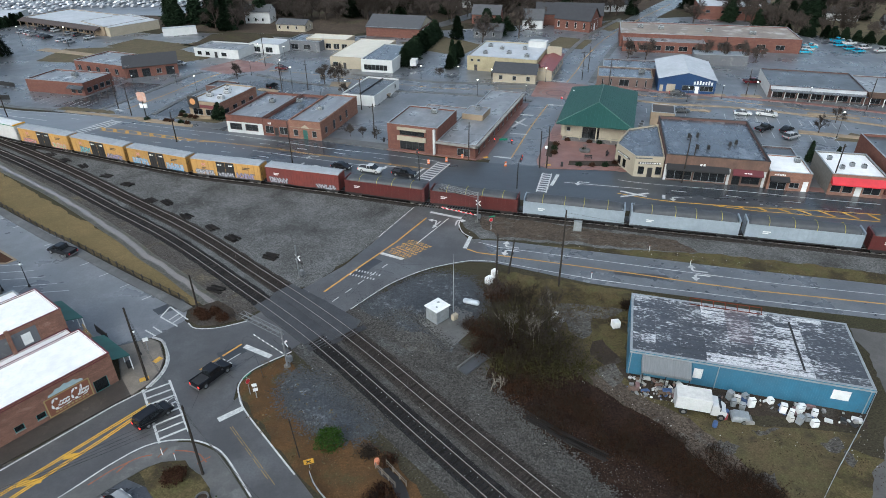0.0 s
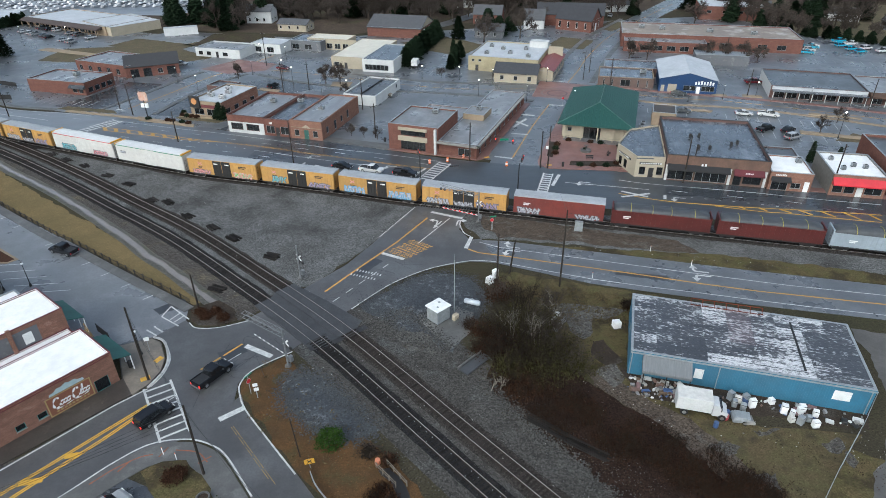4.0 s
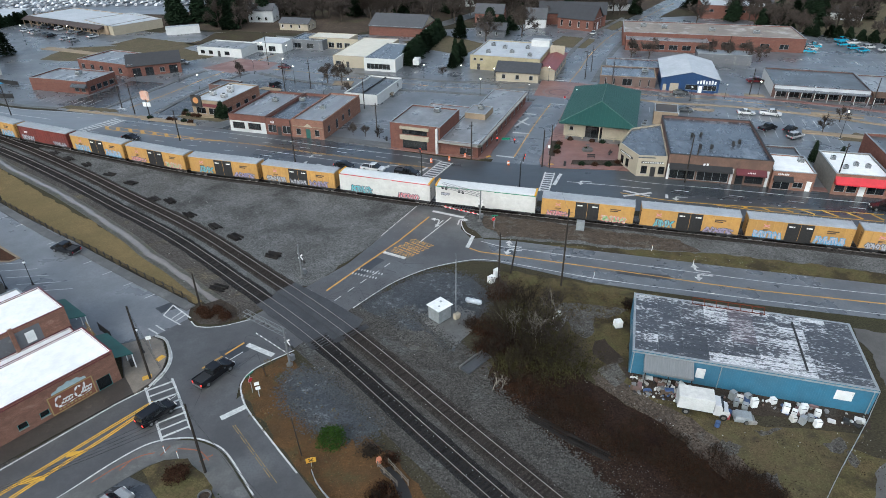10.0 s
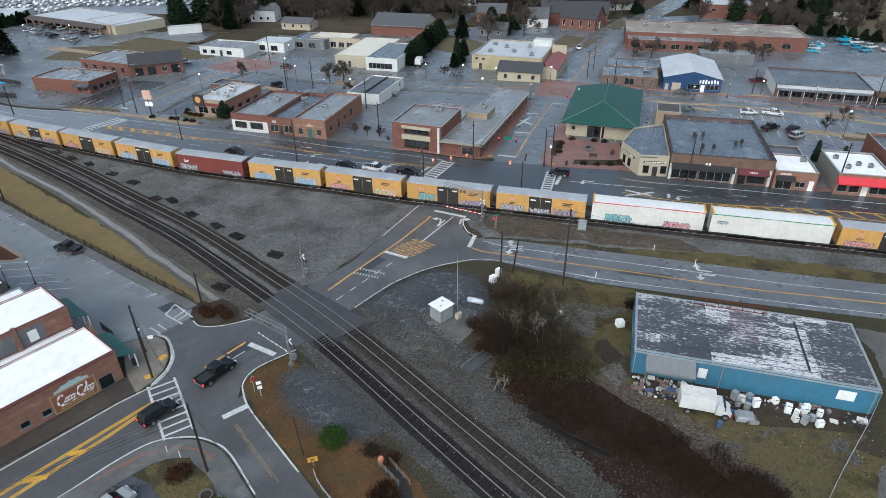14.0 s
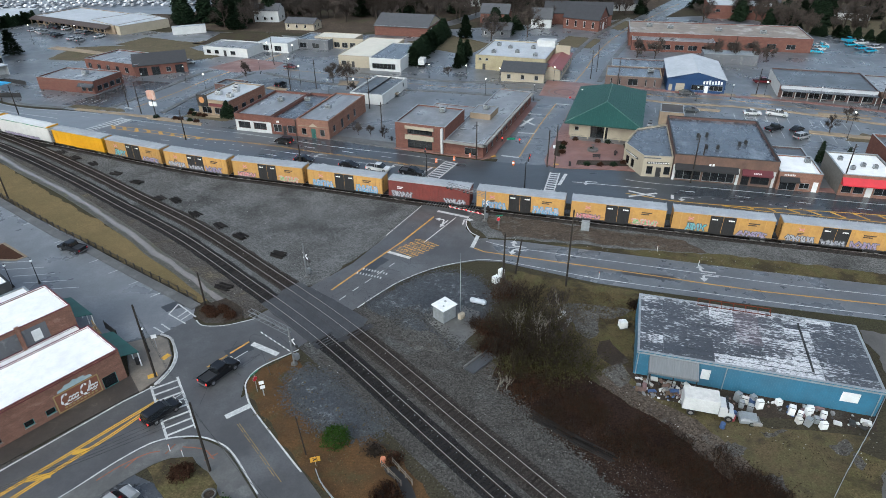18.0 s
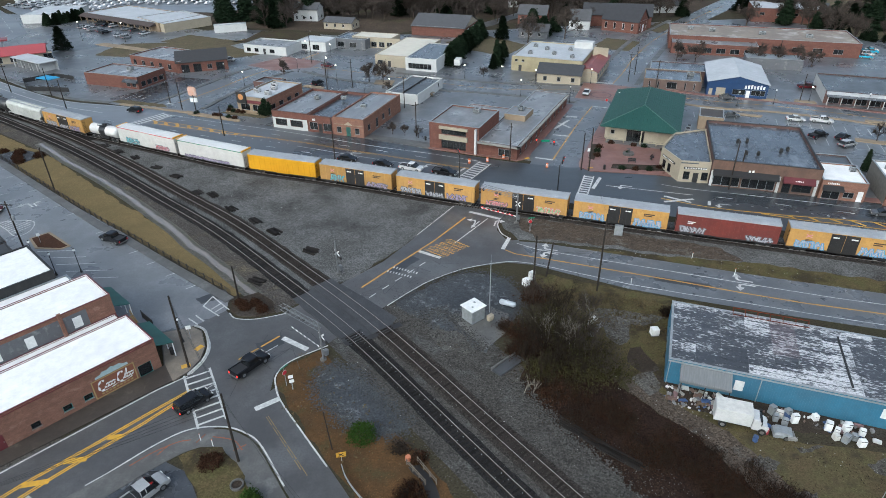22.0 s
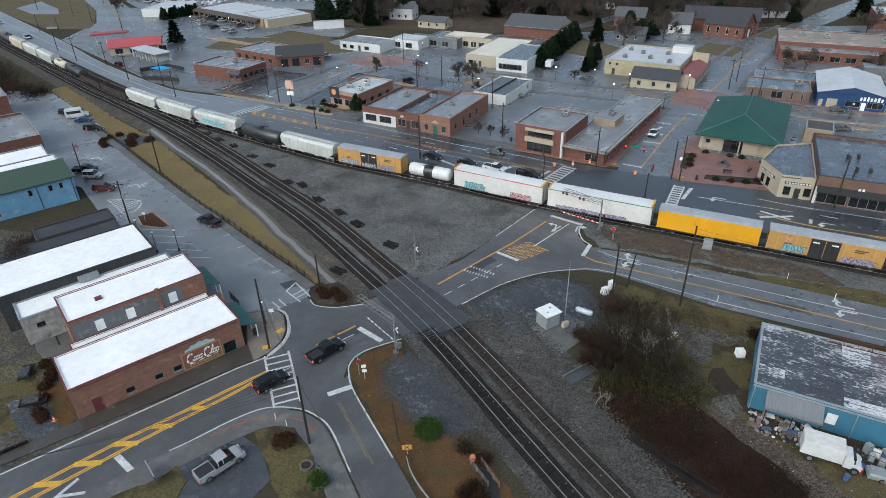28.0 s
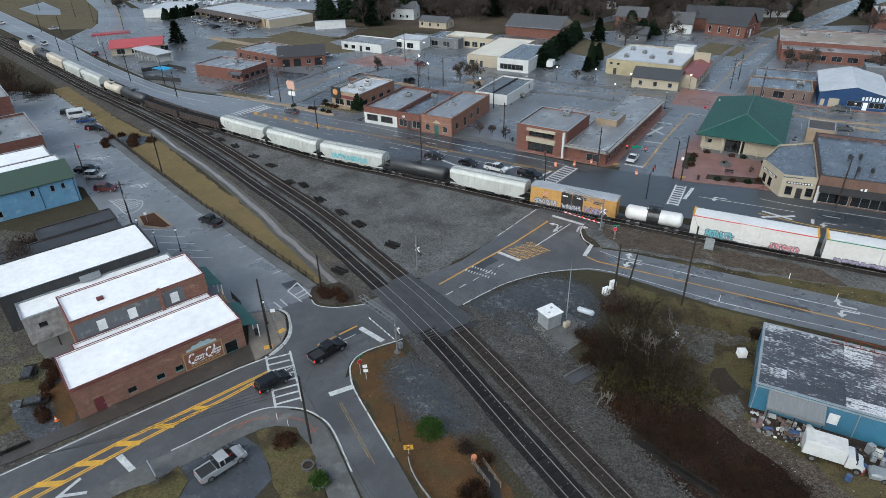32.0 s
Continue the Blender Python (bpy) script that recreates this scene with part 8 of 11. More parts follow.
# supermarket and its neighbours in the west
fm = building("long low supermarket with brown arcade and white roof", -195, 310.5, -29, 58, 24, 3.8, TAN, PALE_ROOF, par=0.3, front=row(12, 2, 4.2, 0.3, 3.2, 2.4, "s"))
on(fm, "arcade_roof", wedge(0, 56, 0, 3.8, 3.2, 1.1), mat("brown_arcade_shingles", (0.06, 0.042, 0.035), 0.8, size=1))
for i in range(11):
    on(fm, "arcade_post", boxes((1 + i * 5.4, -3.1, 0, 1.3 + i * 5.4, -2.8, 2.6)), TAN)
building("white metal-roofed warehouse store", -141, 280.5, 50, 23, 27, 3.8, CREAM, PALE_ROOF, par=0.1)
building("long low white-roofed metal workshop", -222, 302, 6, 21, 26, 4.0, WHITE_PAINT, PALE_ROOF, par=0.1)
building("long white trailer used as shed", -118, 280, 20, 14, 3.4, 3.2, WHITE_PAINT, PALE_ROOF, par=0.05, name="shed")
RED_METAL = mat("red_metal_roof", (0.36, 0.055, 0.055), 0.45, other=(0.3, 0.05, 0.05), size=4)
rc = building("low store with a bright red metal roof", -181.5, 221, 30, 19, 15, 3.0, CREAM, RED_METAL, par=0.05, front=row(4, 2, 5.5, 0.4, 3, 2, "s"))
gable(rc, 0, 0, 19, 15, 3.1, 1.8, RED_METAL, over=0.8, gable_wall=CREAM)
rcan = thing("filling_station_canopy", "flat red-edged filling station canopy on posts", "canopy", pose(-200, 234.6, 0, 0, 0, 34))
part("canopy", boxes((0, 0, 4.4, 15, 5, 5.0)), mat("red_canopy_edge", (0.4, 0.03, 0.04), 0.5, other=(0.06, 0.06, 0.06), size=3), rcan)
for i in range(4):
    part("post", boxes((1.5 + i * 3.8, 1.8, 0, 1.8 + i * 3.8, 2.2, 4.4)), WHITE_PAINT, rcan)
gcan = thing("car_wash_canopy", "pale grey flat canopy beside the store", "canopy", pose(-171.5, 220.6, 0, 0, 0, -29))
part("roof", boxes((0, 0, 3.2, 20, 6.4, 3.5)), PALE_ROOF, gcan)
part("rear_wall", boxes((0.3, 6.0, 0, 19.7, 6.2, 3.2)), WHITE_PAINT, gcan)
for i in range(4):
    part("bay_wall", boxes((2.5 + i * 5, 0.6, 0, 2.75 + i * 5, 5.98, 3.18)), WHITE_PAINT, gcan)
for i in range(4):
    part("post", boxes((0.5 + i * 5.2, 0.4, 0, 0.8 + i * 5.2, 0.7, 3.2)), WHITE_PAINT, gcan)
tarp = thing("tent", "bright blue tarpaulin tent on thin poles", "tent", pose(-146.5, 196, 0, 0, 0, -20))
part("roof", boxes((0, 0, 2.4, 7, 4, 2.5)), mat("blue_tarpaulin", (0.03, 0.3, 0.55), 0.5), tarp)
for c in ((0.1, 0.1), (6.8, 0.1), (0.1, 3.8), (6.8, 3.8)):
    part("pole", tubes(((*c, 0), (*c, 2.4), 0.04), n=6), GALV, tarp)

# ---- vehicles ----
PAINT = {n: mat("car_paint_" + n, c, 0.22, 0.2, size=2, amount=0.3) for n, c in (("black", (0.012, 0.012, 0.014)), ("white", (0.7, 0.7, 0.69)), ("silver", (0.4, 0.4, 0.4)), ("dark_red", (0.1, 0.012, 0.016)),
                                                                  ("blue", (0.02, 0.06, 0.2)), ("grey", (0.1, 0.105, 0.11)), ("sky_blue", (0.05, 0.42, 0.6)), ("red", (0.35, 0.02, 0.02)), ("tan", (0.25, 0.2, 0.14)))}
LENS = mat("clear_lamp_lens", (0.75, 0.75, 0.72), 0.15)

_made = {}


def vehicle(kind, paint, label, at, lit=False, group=""):
    key = (kind, paint, lit)
    if key in _made:
        v = copy_thing(_made[key], at)
        v["label"] = label
        return v
    v = thing({"pickup": "pickup_truck", "suv": "suv", "sedan": "car", "van": "van", "jeep": "suv"}[kind], label, {"pickup": "pickup truck", "suv": "suv", "sedan": "car", "van": "van", "jeep": "suv"}[kind], at, group)
    _made[key] = v
    L, W, H, hood = {"pickup": (5.5, 1.95, 1.8, 1.08), "suv": (4.6, 1.88, 1.68, 1.0), "sedan": (4.7, 1.82, 1.46, 0.92), "van": (6.0, 2.05, 2.75, 1.2), "jeep": (4.4, 1.85, 1.85, 1.1)}[kind]
    h, w = L / 2, W / 2
    P = PAINT[paint]
    z0 = 0.34
    if kind == "pickup":
        out = [(-h, 0.5), (-h, hood), (-0.75, hood), (-0.75, hood), (1.05, hood), (h - 0.35, hood - 0.06), (h, hood - 0.3), (h, 0.45), (h - 0.3, z0), (-h + 0.3, z0)]
        out = [o for i, o in enumerate(out) if i != 3]
        cab = [(-0.8, hood - 0.02), (-0.62, H - 0.06), (-0.4, H), (0.75, H), (1.65, hood - 0.02)]
    elif kind in ("suv", "jeep"):
        out = [(-h, 0.45), (-h, hood), (0.9, hood), (h - 0.3, hood - 0.1), (h, hood - 0.35), (h, 0.42), (h - 0.3, z0), (-h + 0.25, z0)]
        cab = [(-h + 0.04, hood - 0.02), (-h + 0.22, H - 0.1), (-h + 0.45, H), (0.4, H), (1.25 if kind == "suv" else 0.85, hood - 0.02)]
    elif kind == "sedan":
        out = [(-h, 0.45), (-h + 0.05, hood), (1.0, hood), (h - 0.3, hood - 0.16), (h, hood - 0.36), (h, 0.4), (h - 0.3, 0.28), (-h + 0.25, 0.28)]
        cab = [(-h + 0.5, hood - 0.02), (-1.0, H - 0.03), (-0.7, H), (0.25, H), (1.25, hood - 0.02)]
    else:
        out = [(-h, 0.45), (-h, H - 0.1), (-h + 0.15, H), (h - 1.7, H), (h - 1.0, 1.35), (h - 0.2, 1.1), (h, 0.9), (h, 0.42), (h - 0.3, z0), (-h + 0.25, z0)]
        cab = None
    bm = profile(out, -w, w)
    bmesh.ops.bevel(bm, geom=[e for e in bm.edges], offset=0.07, segments=2, affect="EDGES", clamp_overlap=True)
    part("body", bm, P, v, smooth=False)
    if cab:
        g = bmesh.new()
        n = len(cab)
        zb = cab[0][1]
        A, B = [[g.verts.new((x, s * (w - 0.08 - 0.16 * (z - zb) / (H - zb)), z)) for x, z in cab] for s in (-1, 1)]
        g.faces.new(A)
        g.faces.new(B[::-1])
        for i in range(n - 1):
            g.faces.new((A[i], A[i + 1], B[i + 1], B[i]))
        part("cabin_glass", g, GLASS, v, "dark tinted glass")
        x0, x1 = cab[2][0] - 0.08, cab[3][0] + 0.06
        part("roof", soft_box(x0, -w + 0.2, H - 0.03, x1, w - 0.2, H + 0.035, 0.03, 1), P, v)
        for x in ((x0 + x1) / 2, x0 + 0.05) if kind != "sedan" else ((x0 + x1) / 2,):
            part("pillar", boxes(*[(x - 0.05, s * (w - 0.16) - 0.06, hood - 0.03, x + 0.05, s * (w - 0.16) + 0.06, H - 0.02) for s in (-1, 1)]), P, v)
    else:
        part("windscreen", boxes((h - 1.62, -w + 0.12, 1.5, h - 1.05, w - 0.12, 2.42)), GLASS, v)
        part("side_window", boxes((-h + 0.5, -w - 0.01, 1.45, h - 1.9, -w + 0.02, 2.2), (-h + 0.5, w - 0.02, 1.45, h - 1.9, w + 0.01, 2.2)), GLASS, v)
    if kind == "pickup":
        part("bed", boxes((-h + 0.1, -w + 0.16, hood - 0.015, -0.85, w - 0.16, hood + 0.008)), BLACK, v, "dark open cargo bed")
        part("bed_rail", boxes((-h, -w + 0.02, hood, -0.8, -w + 0.16, hood + 0.1), (-h, w - 0.16, hood, -0.8, w - 0.02, hood + 0.1), (-h, -w + 0.16, hood, -h + 0.1, w - 0.16, hood + 0.1)), P, v)
    r = 0.4 if kind in ("pickup", "jeep", "van") else 0.34
    for x in (-h + 1.0, h - 0.95):
        for s in (-1, 1):
            ty = part("wheel", tubes(((x, s * (w - 0.2), r), (x, s * (w + 0.02), r), r), n=16), RUBBER, v)
            part("rim", tubes(((x, s * (w + 0.015), r), (x, s * (w + 0.035), r), r * 0.6), n=12), CHROME, ty)
    for s in (-1, 1):
        y = s * (w - 0.3)
        part("headlight", boxes((h - 0.06, y - 0.2, hood - 0.38, h + 0.02, y + 0.2, hood - 0.2)), LENS, v)
        part("tail_light", boxes((-h - 0.02, s * (w - 0.16) - 0.1, hood - 0.4, -h + 0.05, s * (w - 0.16) + 0.1, hood - 0.1)), TAIL if lit else SIGN_RED, v)
        part("mirror", boxes((0.95 if cab else h - 1.3, s * w - 0.02 if s > 0 else -w - 0.16, hood + 0.02, 1.12 if cab else h - 1.12, w + 0.16 if s > 0 else -w + 0.02, hood + 0.18)), P if kind != "pickup" else BLACK, v)
    part("bumper", boxes((h - 0.02, -w + 0.1, 0.4, h + 0.07, w - 0.1, 0.6)), BLACK if kind != "pickup" else CHROME, v)
    part("rear_bumper", boxes((-h - 0.08, -w + 0.1, 0.42, -h + 0.02, w - 0.1, 0.6)), BLACK if kind != "pickup" else CHROME, v)
    return v


def park(kind, paint, label, x, y, ang, lit=False, z=0.06):
    return vehicle(kind, paint, label, pose(x, y, z, 0, 0, ang), lit)


park("pickup", "black", "black pickup truck waiting at the level crossing", -30.0, 61.75, 57, True, 0.065)
park("suv", "black", "black suv waiting on the crosswalk", -34.9, 54.65, 54, True, 0.065)
park("pickup", "silver", "silver pickup truck parked in a small lot", -34.85, 41.05, 57)
park("pickup", "black", "black pickup truck parked beside the fence", -66.6, 94.9, 157)
park("jeep", "silver", "silver boxy off-road car parked in a stall", -104.9, 111.1, 12)
park("pickup", "black", "black pickup truck parked in a stall", -109.0, 113.9, 12)
park("suv", "dark_red", "dark red suv parked by the buildings", -97.7, 105.4, 12)
park("van", "white", "white passenger van parked by grass", -139.6, 149.6, 38)
park("sedan", "blue", "blue car parked by grass", -134.9, 146.2, 30)
park("suv", "black", "black suv parked by grass", -127.4, 140.3, 12)
park("suv", "black", "black suv parked behind a van", -145.0, 152.0, 35)
park("sedan", "black", "black car queuing before the signals", -21.6, 131.4, -22, True)
park("pickup", "white", "white pickup truck queuing before the signals", -14.8, 129.2, -20, True)
park("pickup", "black", "black pickup truck queuing before the signals", -7.0, 126.8, -20, True)
for k, c, lab, x, y, a in (("sedan", "grey", "grey car parked behind shops", 69.8, 168.4, -15), ("sedan", "white", "white car parked behind shops", 86, 165.4, -15), ("pickup", "white", "white pickup truck parked behind shops", 92.2, 164.2, -25),
                           ("pickup", "black", "black pickup truck parked behind shops", 86.0, 152.6, 28), ("sedan", "black", "black car parked behind shops", 91.6, 151.8, 35), ("suv", "silver", "silver suv parked behind shops", 90.2, 146.6, 25), ("pickup", "dark_red", "dark red pickup truck in a lot", 102.6, 196.2, 0),
                           ("sedan", "grey", "dark grey car parked by a store", 74.4, 184.9, -15), ("pickup", "tan", "tan pickup truck parked by a white store", -16.0, 187, -12), ("sedan", "white", "white car on a side street", -93.1, 229.6, -12),
                           ("sedan", "dark_red", "dark red car at a junction", -54, 221, -20), ("suv", "black", "black car parked in a restaurant lot", -52.4, 198.4, 70), ("sedan", "white", "white car parked behind a restaurant", -61, 178.4, 70),
                           ("pickup", "white", "white pickup truck outside a fire station", -4, 264, 30)):
    park(k, c, lab, x, y, a)
_r = random.Random(5)
for i in range(16):
    x, y = local(-186, 291, -33, 5.6 * (i % 8) + _r.uniform(-0.6, 0.6), 9 * (i // 8) + _r.uniform(-0.8, 0.8))
    if i in (5, 11, 14):
        continue
    park(("sedan", "suv", "pickup")[i % 3], ("white", "white", "silver", "grey", "black")[i % 5], "car parked outside the supermarket", x, y, 63 + _r.uniform(-6, 6))
for i, (x, y) in enumerate(((140.8, 235.6), (143.5, 239.5), (146.5, 243.5), (149, 247), (160, 240), (165, 248.7), (161.3, 236), (166.5, 241), (163.1, 253.8), (169, 257), (159.5, 246), (170, 236))):
    park(("sedan", "suv", "pickup")[i % 3], ("sky_blue", "white")[i % 2], "white and light blue service vehicle parked in rows", x, y, -20 if i < 4 else 10)
for i in range(26):
    x, y = local(-262, 352, -24, 7 * (i % 13) + _r.uniform(-1, 1), 8 * (i // 13))
    park(("sedan", "suv", "pickup")[i % 3], ("white", "silver", "white", "grey")[i % 4], "car in a distant sales lot", x, y, 60 + _r.uniform(-8, 8))
MOVING = [
    (vehicle("sedan", "black", "black car arriving at the queue", pose(0, 0, -30), True), ((0.0, -176, 200), (4.5, -128, 174), (9.0, -86.9, 154.4), (13.0, -55.2, 142.4), (16.5, -36.2, 135.8), (19.0, -30.4, 134.4), (32.0, -30.4, 134.4))),
    (vehicle("suv", "black", "black suv driving along the highway", pose(0, 0, -30), True), ((0.0, 235, 63), (13.0, 43.1, 120.0), (16.5, -15.1, 138.5), (19.0, -56.8, 152.8), (23.0, -113.8, 174.5), (28.0, -166.9, 206.0), (32.0, -189.5, 221.4))),
    (vehicle("sedan", "grey", "grey car driving along the highway", pose(0, 0, -30), True), ((0.0, 415, 12), (23.0, 63.5, 114.1), (24.0, 47.2, 118.9), (28.0, -16.0, 139.3), (32.0, -78.8, 162.2))),
    (vehicle("sedan", "white", "white car rolling down the cross street", pose(0, 0, -30), True), ((0.0, 98, 342), (18.0, 42.5, 217), (23.0, 31.2, 182), (28.0, 22.6, 158.0), (32.0, 15.8, 139.6))),
    (vehicle("suv", "white", "white suv driving far along the highway", pose(0, 0, -30), True), ((0.0, -390, 348), (16, -305, 289), (28.0, -243, 246.5), (32.0, -226, 236.0))),
]


def box_truck(x, y, ang, label):
    v = thing("box_truck", label, "truck", pose(x, y, 0.05, 0, 0, ang))
    part("cargo_box", soft_box(-2.6, -1.1, 0.9, 1.5, 1.1, 2.8, 0.06, 1), WHITE_PAINT, v)
    part("roof_panel", boxes((-2.55, -1.05, 2.8, 1.45, 1.05, 2.83)), mat("dirty_white_top", (0.62, 0.6, 0.56), 0.6, size=1.2), v)
    bm = profile([(1.6, 0.5), (1.6, 2.1), (2.3, 2.1), (2.7, 1.4), (3.3, 1.25), (3.4, 0.5)], -0.95, 0.95)
    bmesh.ops.bevel(bm, geom=bm.edges[:], offset=0.06, segments=2, affect="EDGES")
    part("cab", bm, PAINT["white"], v)
    part("windscreen", boxes((2.34, -0.82, 1.45, 2.62, 0.82, 2.02)), GLASS, v)
    part("chassis", boxes((-2.5, -0.45, 0.6, 3.2, 0.45, 0.95)), BLACK, v)
    for xx in (-1.5, 2.8):
        for s in (-1, 1):
            w = part("wheel", tubes(((xx, s * 0.8, 0.45), (xx, s * 1.08, 0.45), 0.45), n=16), RUBBER, v)
            part("rim", tubes(((xx, s * 1.08, 0.45), (xx, s * 1.1, 0.45), 0.25), n=10), CHROME, w)
    for s in (-1, 1):
        part("mirror", boxes((2.45, s * 1.2 - 0.06, 1.6, 2.55, s * 1.2 + 0.06, 2.0)), BLACK, v)
        part("headlight", boxes((3.38, s * 0.7 - 0.16, 0.85, 3.43, s * 0.7 + 0.16, 1.05)), LENS, v)


box_truck(31.5, 54.4, -16, "old white box truck parked among junk appliances")
box_truck(-7.0, 222.5, 80, "white box truck parked beside a hedge")

# ---- poles, lamps, wires and signals ----
WIRE = mat("power_line", (0.03, 0.03, 0.03), 0.6)


def utility_pole(x, y, h, arm=True, lean=(0, 0), label="tall dark wooden utility pole with crossarm", ang=0.0, thick=0.16):
    p = thing("utility_pole", label, "utility pole", pose(x, y, 0, lean[0], lean[1], ang), "utility poles")
    part("pole", tubes(((0, 0, 0), (0, 0, h), thick, thick * 0.7), n=10), WOODPOLE, p)
    if arm:
        c = part("crossarm", boxes((-1.1, -0.07, h - 0.75, 1.1, 0.07, h - 0.6)), WOODPOLE, p)
        for i in (-1.0, -0.5, 0.5, 1.0):
            part("insulator", tubes(((i, 0, h - 0.6), (i, 0, h - 0.42), 0.05, 0.03), n=6), GALV, c)
    return p


for x, y, h, a in ((-38.4, 61.4, 11.9, False), (-26.3, 46.2, 10.4, False), (19.6, 82.0, 13.8, False), (53.3, 120.9, 10.9, False), (55.5, 122.4, 8.3, False), (23.8, 130.4, 8.8, False), (25.4, 129.9, 10.1, False),
                   (-33.3, 133.7, 10.6, False), (-37.0, 77.3, 6.3, False), (-80.8, 90.6, 10.1, True), (-107.4, 111.0, 8.5, False), (-91.3, 116.4, 9.7, True), (82.1, 115.0, 10.8, True), (9.6, 83.5, 9.0, False),
                   (-61.0, 225.9, 12, True), (-47.9, 192.3, 9.5, True), (-40.3, 195.1, 9.5, False), (-21.2, 174.3, 9, False), (-86.6, 171.8, 9, False), (-93.0, 178.0, 9, True), (55.3, 193.0, 9.5, False), (49.0, 203.0, 9.5, True), (53, 212, 9, False),
                   (104.0, 223.0, 9, False), (94.9, 183.2, 8, False), (122.6, 168, 9, False), (7.8, 134.9, 9.4, False), (-15.6, 151.1, 9, True), (-66, 150, 8, False), (-122, 172, 8.5, False), (-150, 188, 9, True), (-190, 212, 9, True), (-134, 184, 9, False)):
    utility_pole(x, y, h, a, ang=_r.uniform(-40, 40))
utility_pole(11.9, 85.9, 6.6, False, (0, 6), "short leaning wooden pole")
utility_pole(-16.0, 48.3, 6.4, False, (2, -3), "thin leaning wooden post in grass", thick=0.08)
part("transformer", tubes(((0.25, 0.1, 6.4), (0.25, 0.1, 7.3), 0.24), n=12), GALV, bpy.data.objects["utility_pole.009"], "grey transformer can")


def wire(a, b, sag=0.6, r=0.016):
    a, b = Vector(a), Vector(b)
    pts = [a.lerp(b, i / 10) - Vector((0, 0, sag * 4 * (i / 10) * (1 - i / 10))) for i in range(11)]
    d = (b - a).normalized()
    u = d.cross(Vector((0, 0, 1))).normalized()
    w = u.cross(d)
    vs = [tuple(p + (u * math.cos(t) + w * math.sin(t)) * r) for p in pts for t in (0, 2.094, 4.189)]
    bm = mesh("power_line", vs, [(3 * i + j, 3 * i + (j + 1) % 3, 3 * i + 3 + (j + 1) % 3, 3 * i + 3 + j) for i in range(10) for j in range(3)], WIRE)
    tagged(part("power_line", bm, WIRE), "thin black overhead power line", "power line")


for k in range(4):
    wire((-26.3 + 0.2 * k, 46.2, 10.2 - 0.45 * k), (-66, 20 + 1.2 * k, 10.5 - 0.5 * k), 1.0, 0.02)
for k in range(3):
    wire((-26.3, 46.2, 10.0 - 0.5 * k), (8 + 2 * k, 8, 10.5), 0.8, 0.02)
    wire((-26.3, 46.2, 10.2 - 0.5 * k), (-38.4, 61.4, 11.6 - 0.5 * k), 0.4)
    wire((19.6, 82, 13.4 - 0.6 * k), (82, 66 - k, 12.6 - 0.6 * k), 1.4)
    wire((23.8, 130.4, 8.5 - 0.4 * k), (53.3, 120.9, 9.6 - 0.4 * k), 0.7)
    wire((53.3, 120.9, 10.5 - 0.4 * k), (82.1, 115, 10.3 - 0.4 * k), 0.7)
    wire((19.6, 82, 7.5 - 0.7 * k), (15.5 + 0.5 * k, 93.5, 0.1), 0.0, 0.014)
wire((19.6, 82, 13.5), (23.8, 130.4, 8.2), 0.9)


def street_lamp(x, y, h, lit, label):
    l = thing("street_lamp", label, "street lamp", pose(x, y, 0), "street lamps")
    part("base", tubes(((0, 0, 0), (0, 0, 0.6), 0.22, 0.12), n=10), BLACK, l)
    part("post", tubes(((0, 0, 0.6), (0, 0, h - 0.5), 0.07, 0.05), n=8), BLACK, l)
    bm = bmesh.new()
    bmesh.ops.create_icosphere(bm, subdivisions=2, radius=0.22, matrix=Matrix.Translation((0, 0, h - 0.2)))
    part("globe", bm, WARM_LAMP if lit else SIGN_WHITE, l, "lit frosted globe" if lit else "frosted globe", smooth=True)
    part("cap", tubes(((0, 0, h - 0.0), (0, 0, h + 0.16), 0.16, 0.03), n=8), BLACK, l)


for i, (x, y, h, lit) in enumerate(((-50.9, 206.8, 7, 1), (-47, 203, 5.5, 1), (-35.1, 187.8, 5, 0), (-27.3, 188.4, 5, 1), (-4.4, 206.7, 4.6, 1), (13.2, 186.6, 5.2, 1), (27.2, 180.4, 5, 0), (97.4, 183, 4.4, 1), (86, 180, 4.4, 0),
                                    (101.7, 146.5, 7, 1), (74.9, 178, 4.4, 0), (18.6, 200, 4.8, 1), (36.5, 200.8, 4.8, 1), (-63, 214, 5, 0), (-66.8, 241, 5, 1), (-86, 206, 5, 0), (-76, 196, 5, 1), (-96, 197, 5, 0), (40.5, 176, 4.6, 0), (110, 176, 4.6, 0),
                                    (-56, 236, 5, 1), (8, 205, 4.6, 1), (-170, 264, 8, 1), (-150, 262, 8, 1), (-66.7, 84.3, 4.6, 0), (-41.4, 66.6, 4.4, 0))):
    street_lamp(x, y, h, lit, "black street lamp post with a lit globe" if lit else "black street lamp post with an unlit globe")


SIGNAL_GREY = mat("dull_signal_metal", (0.2, 0.205, 0.21), 0.55, 0.3, size=0.8)


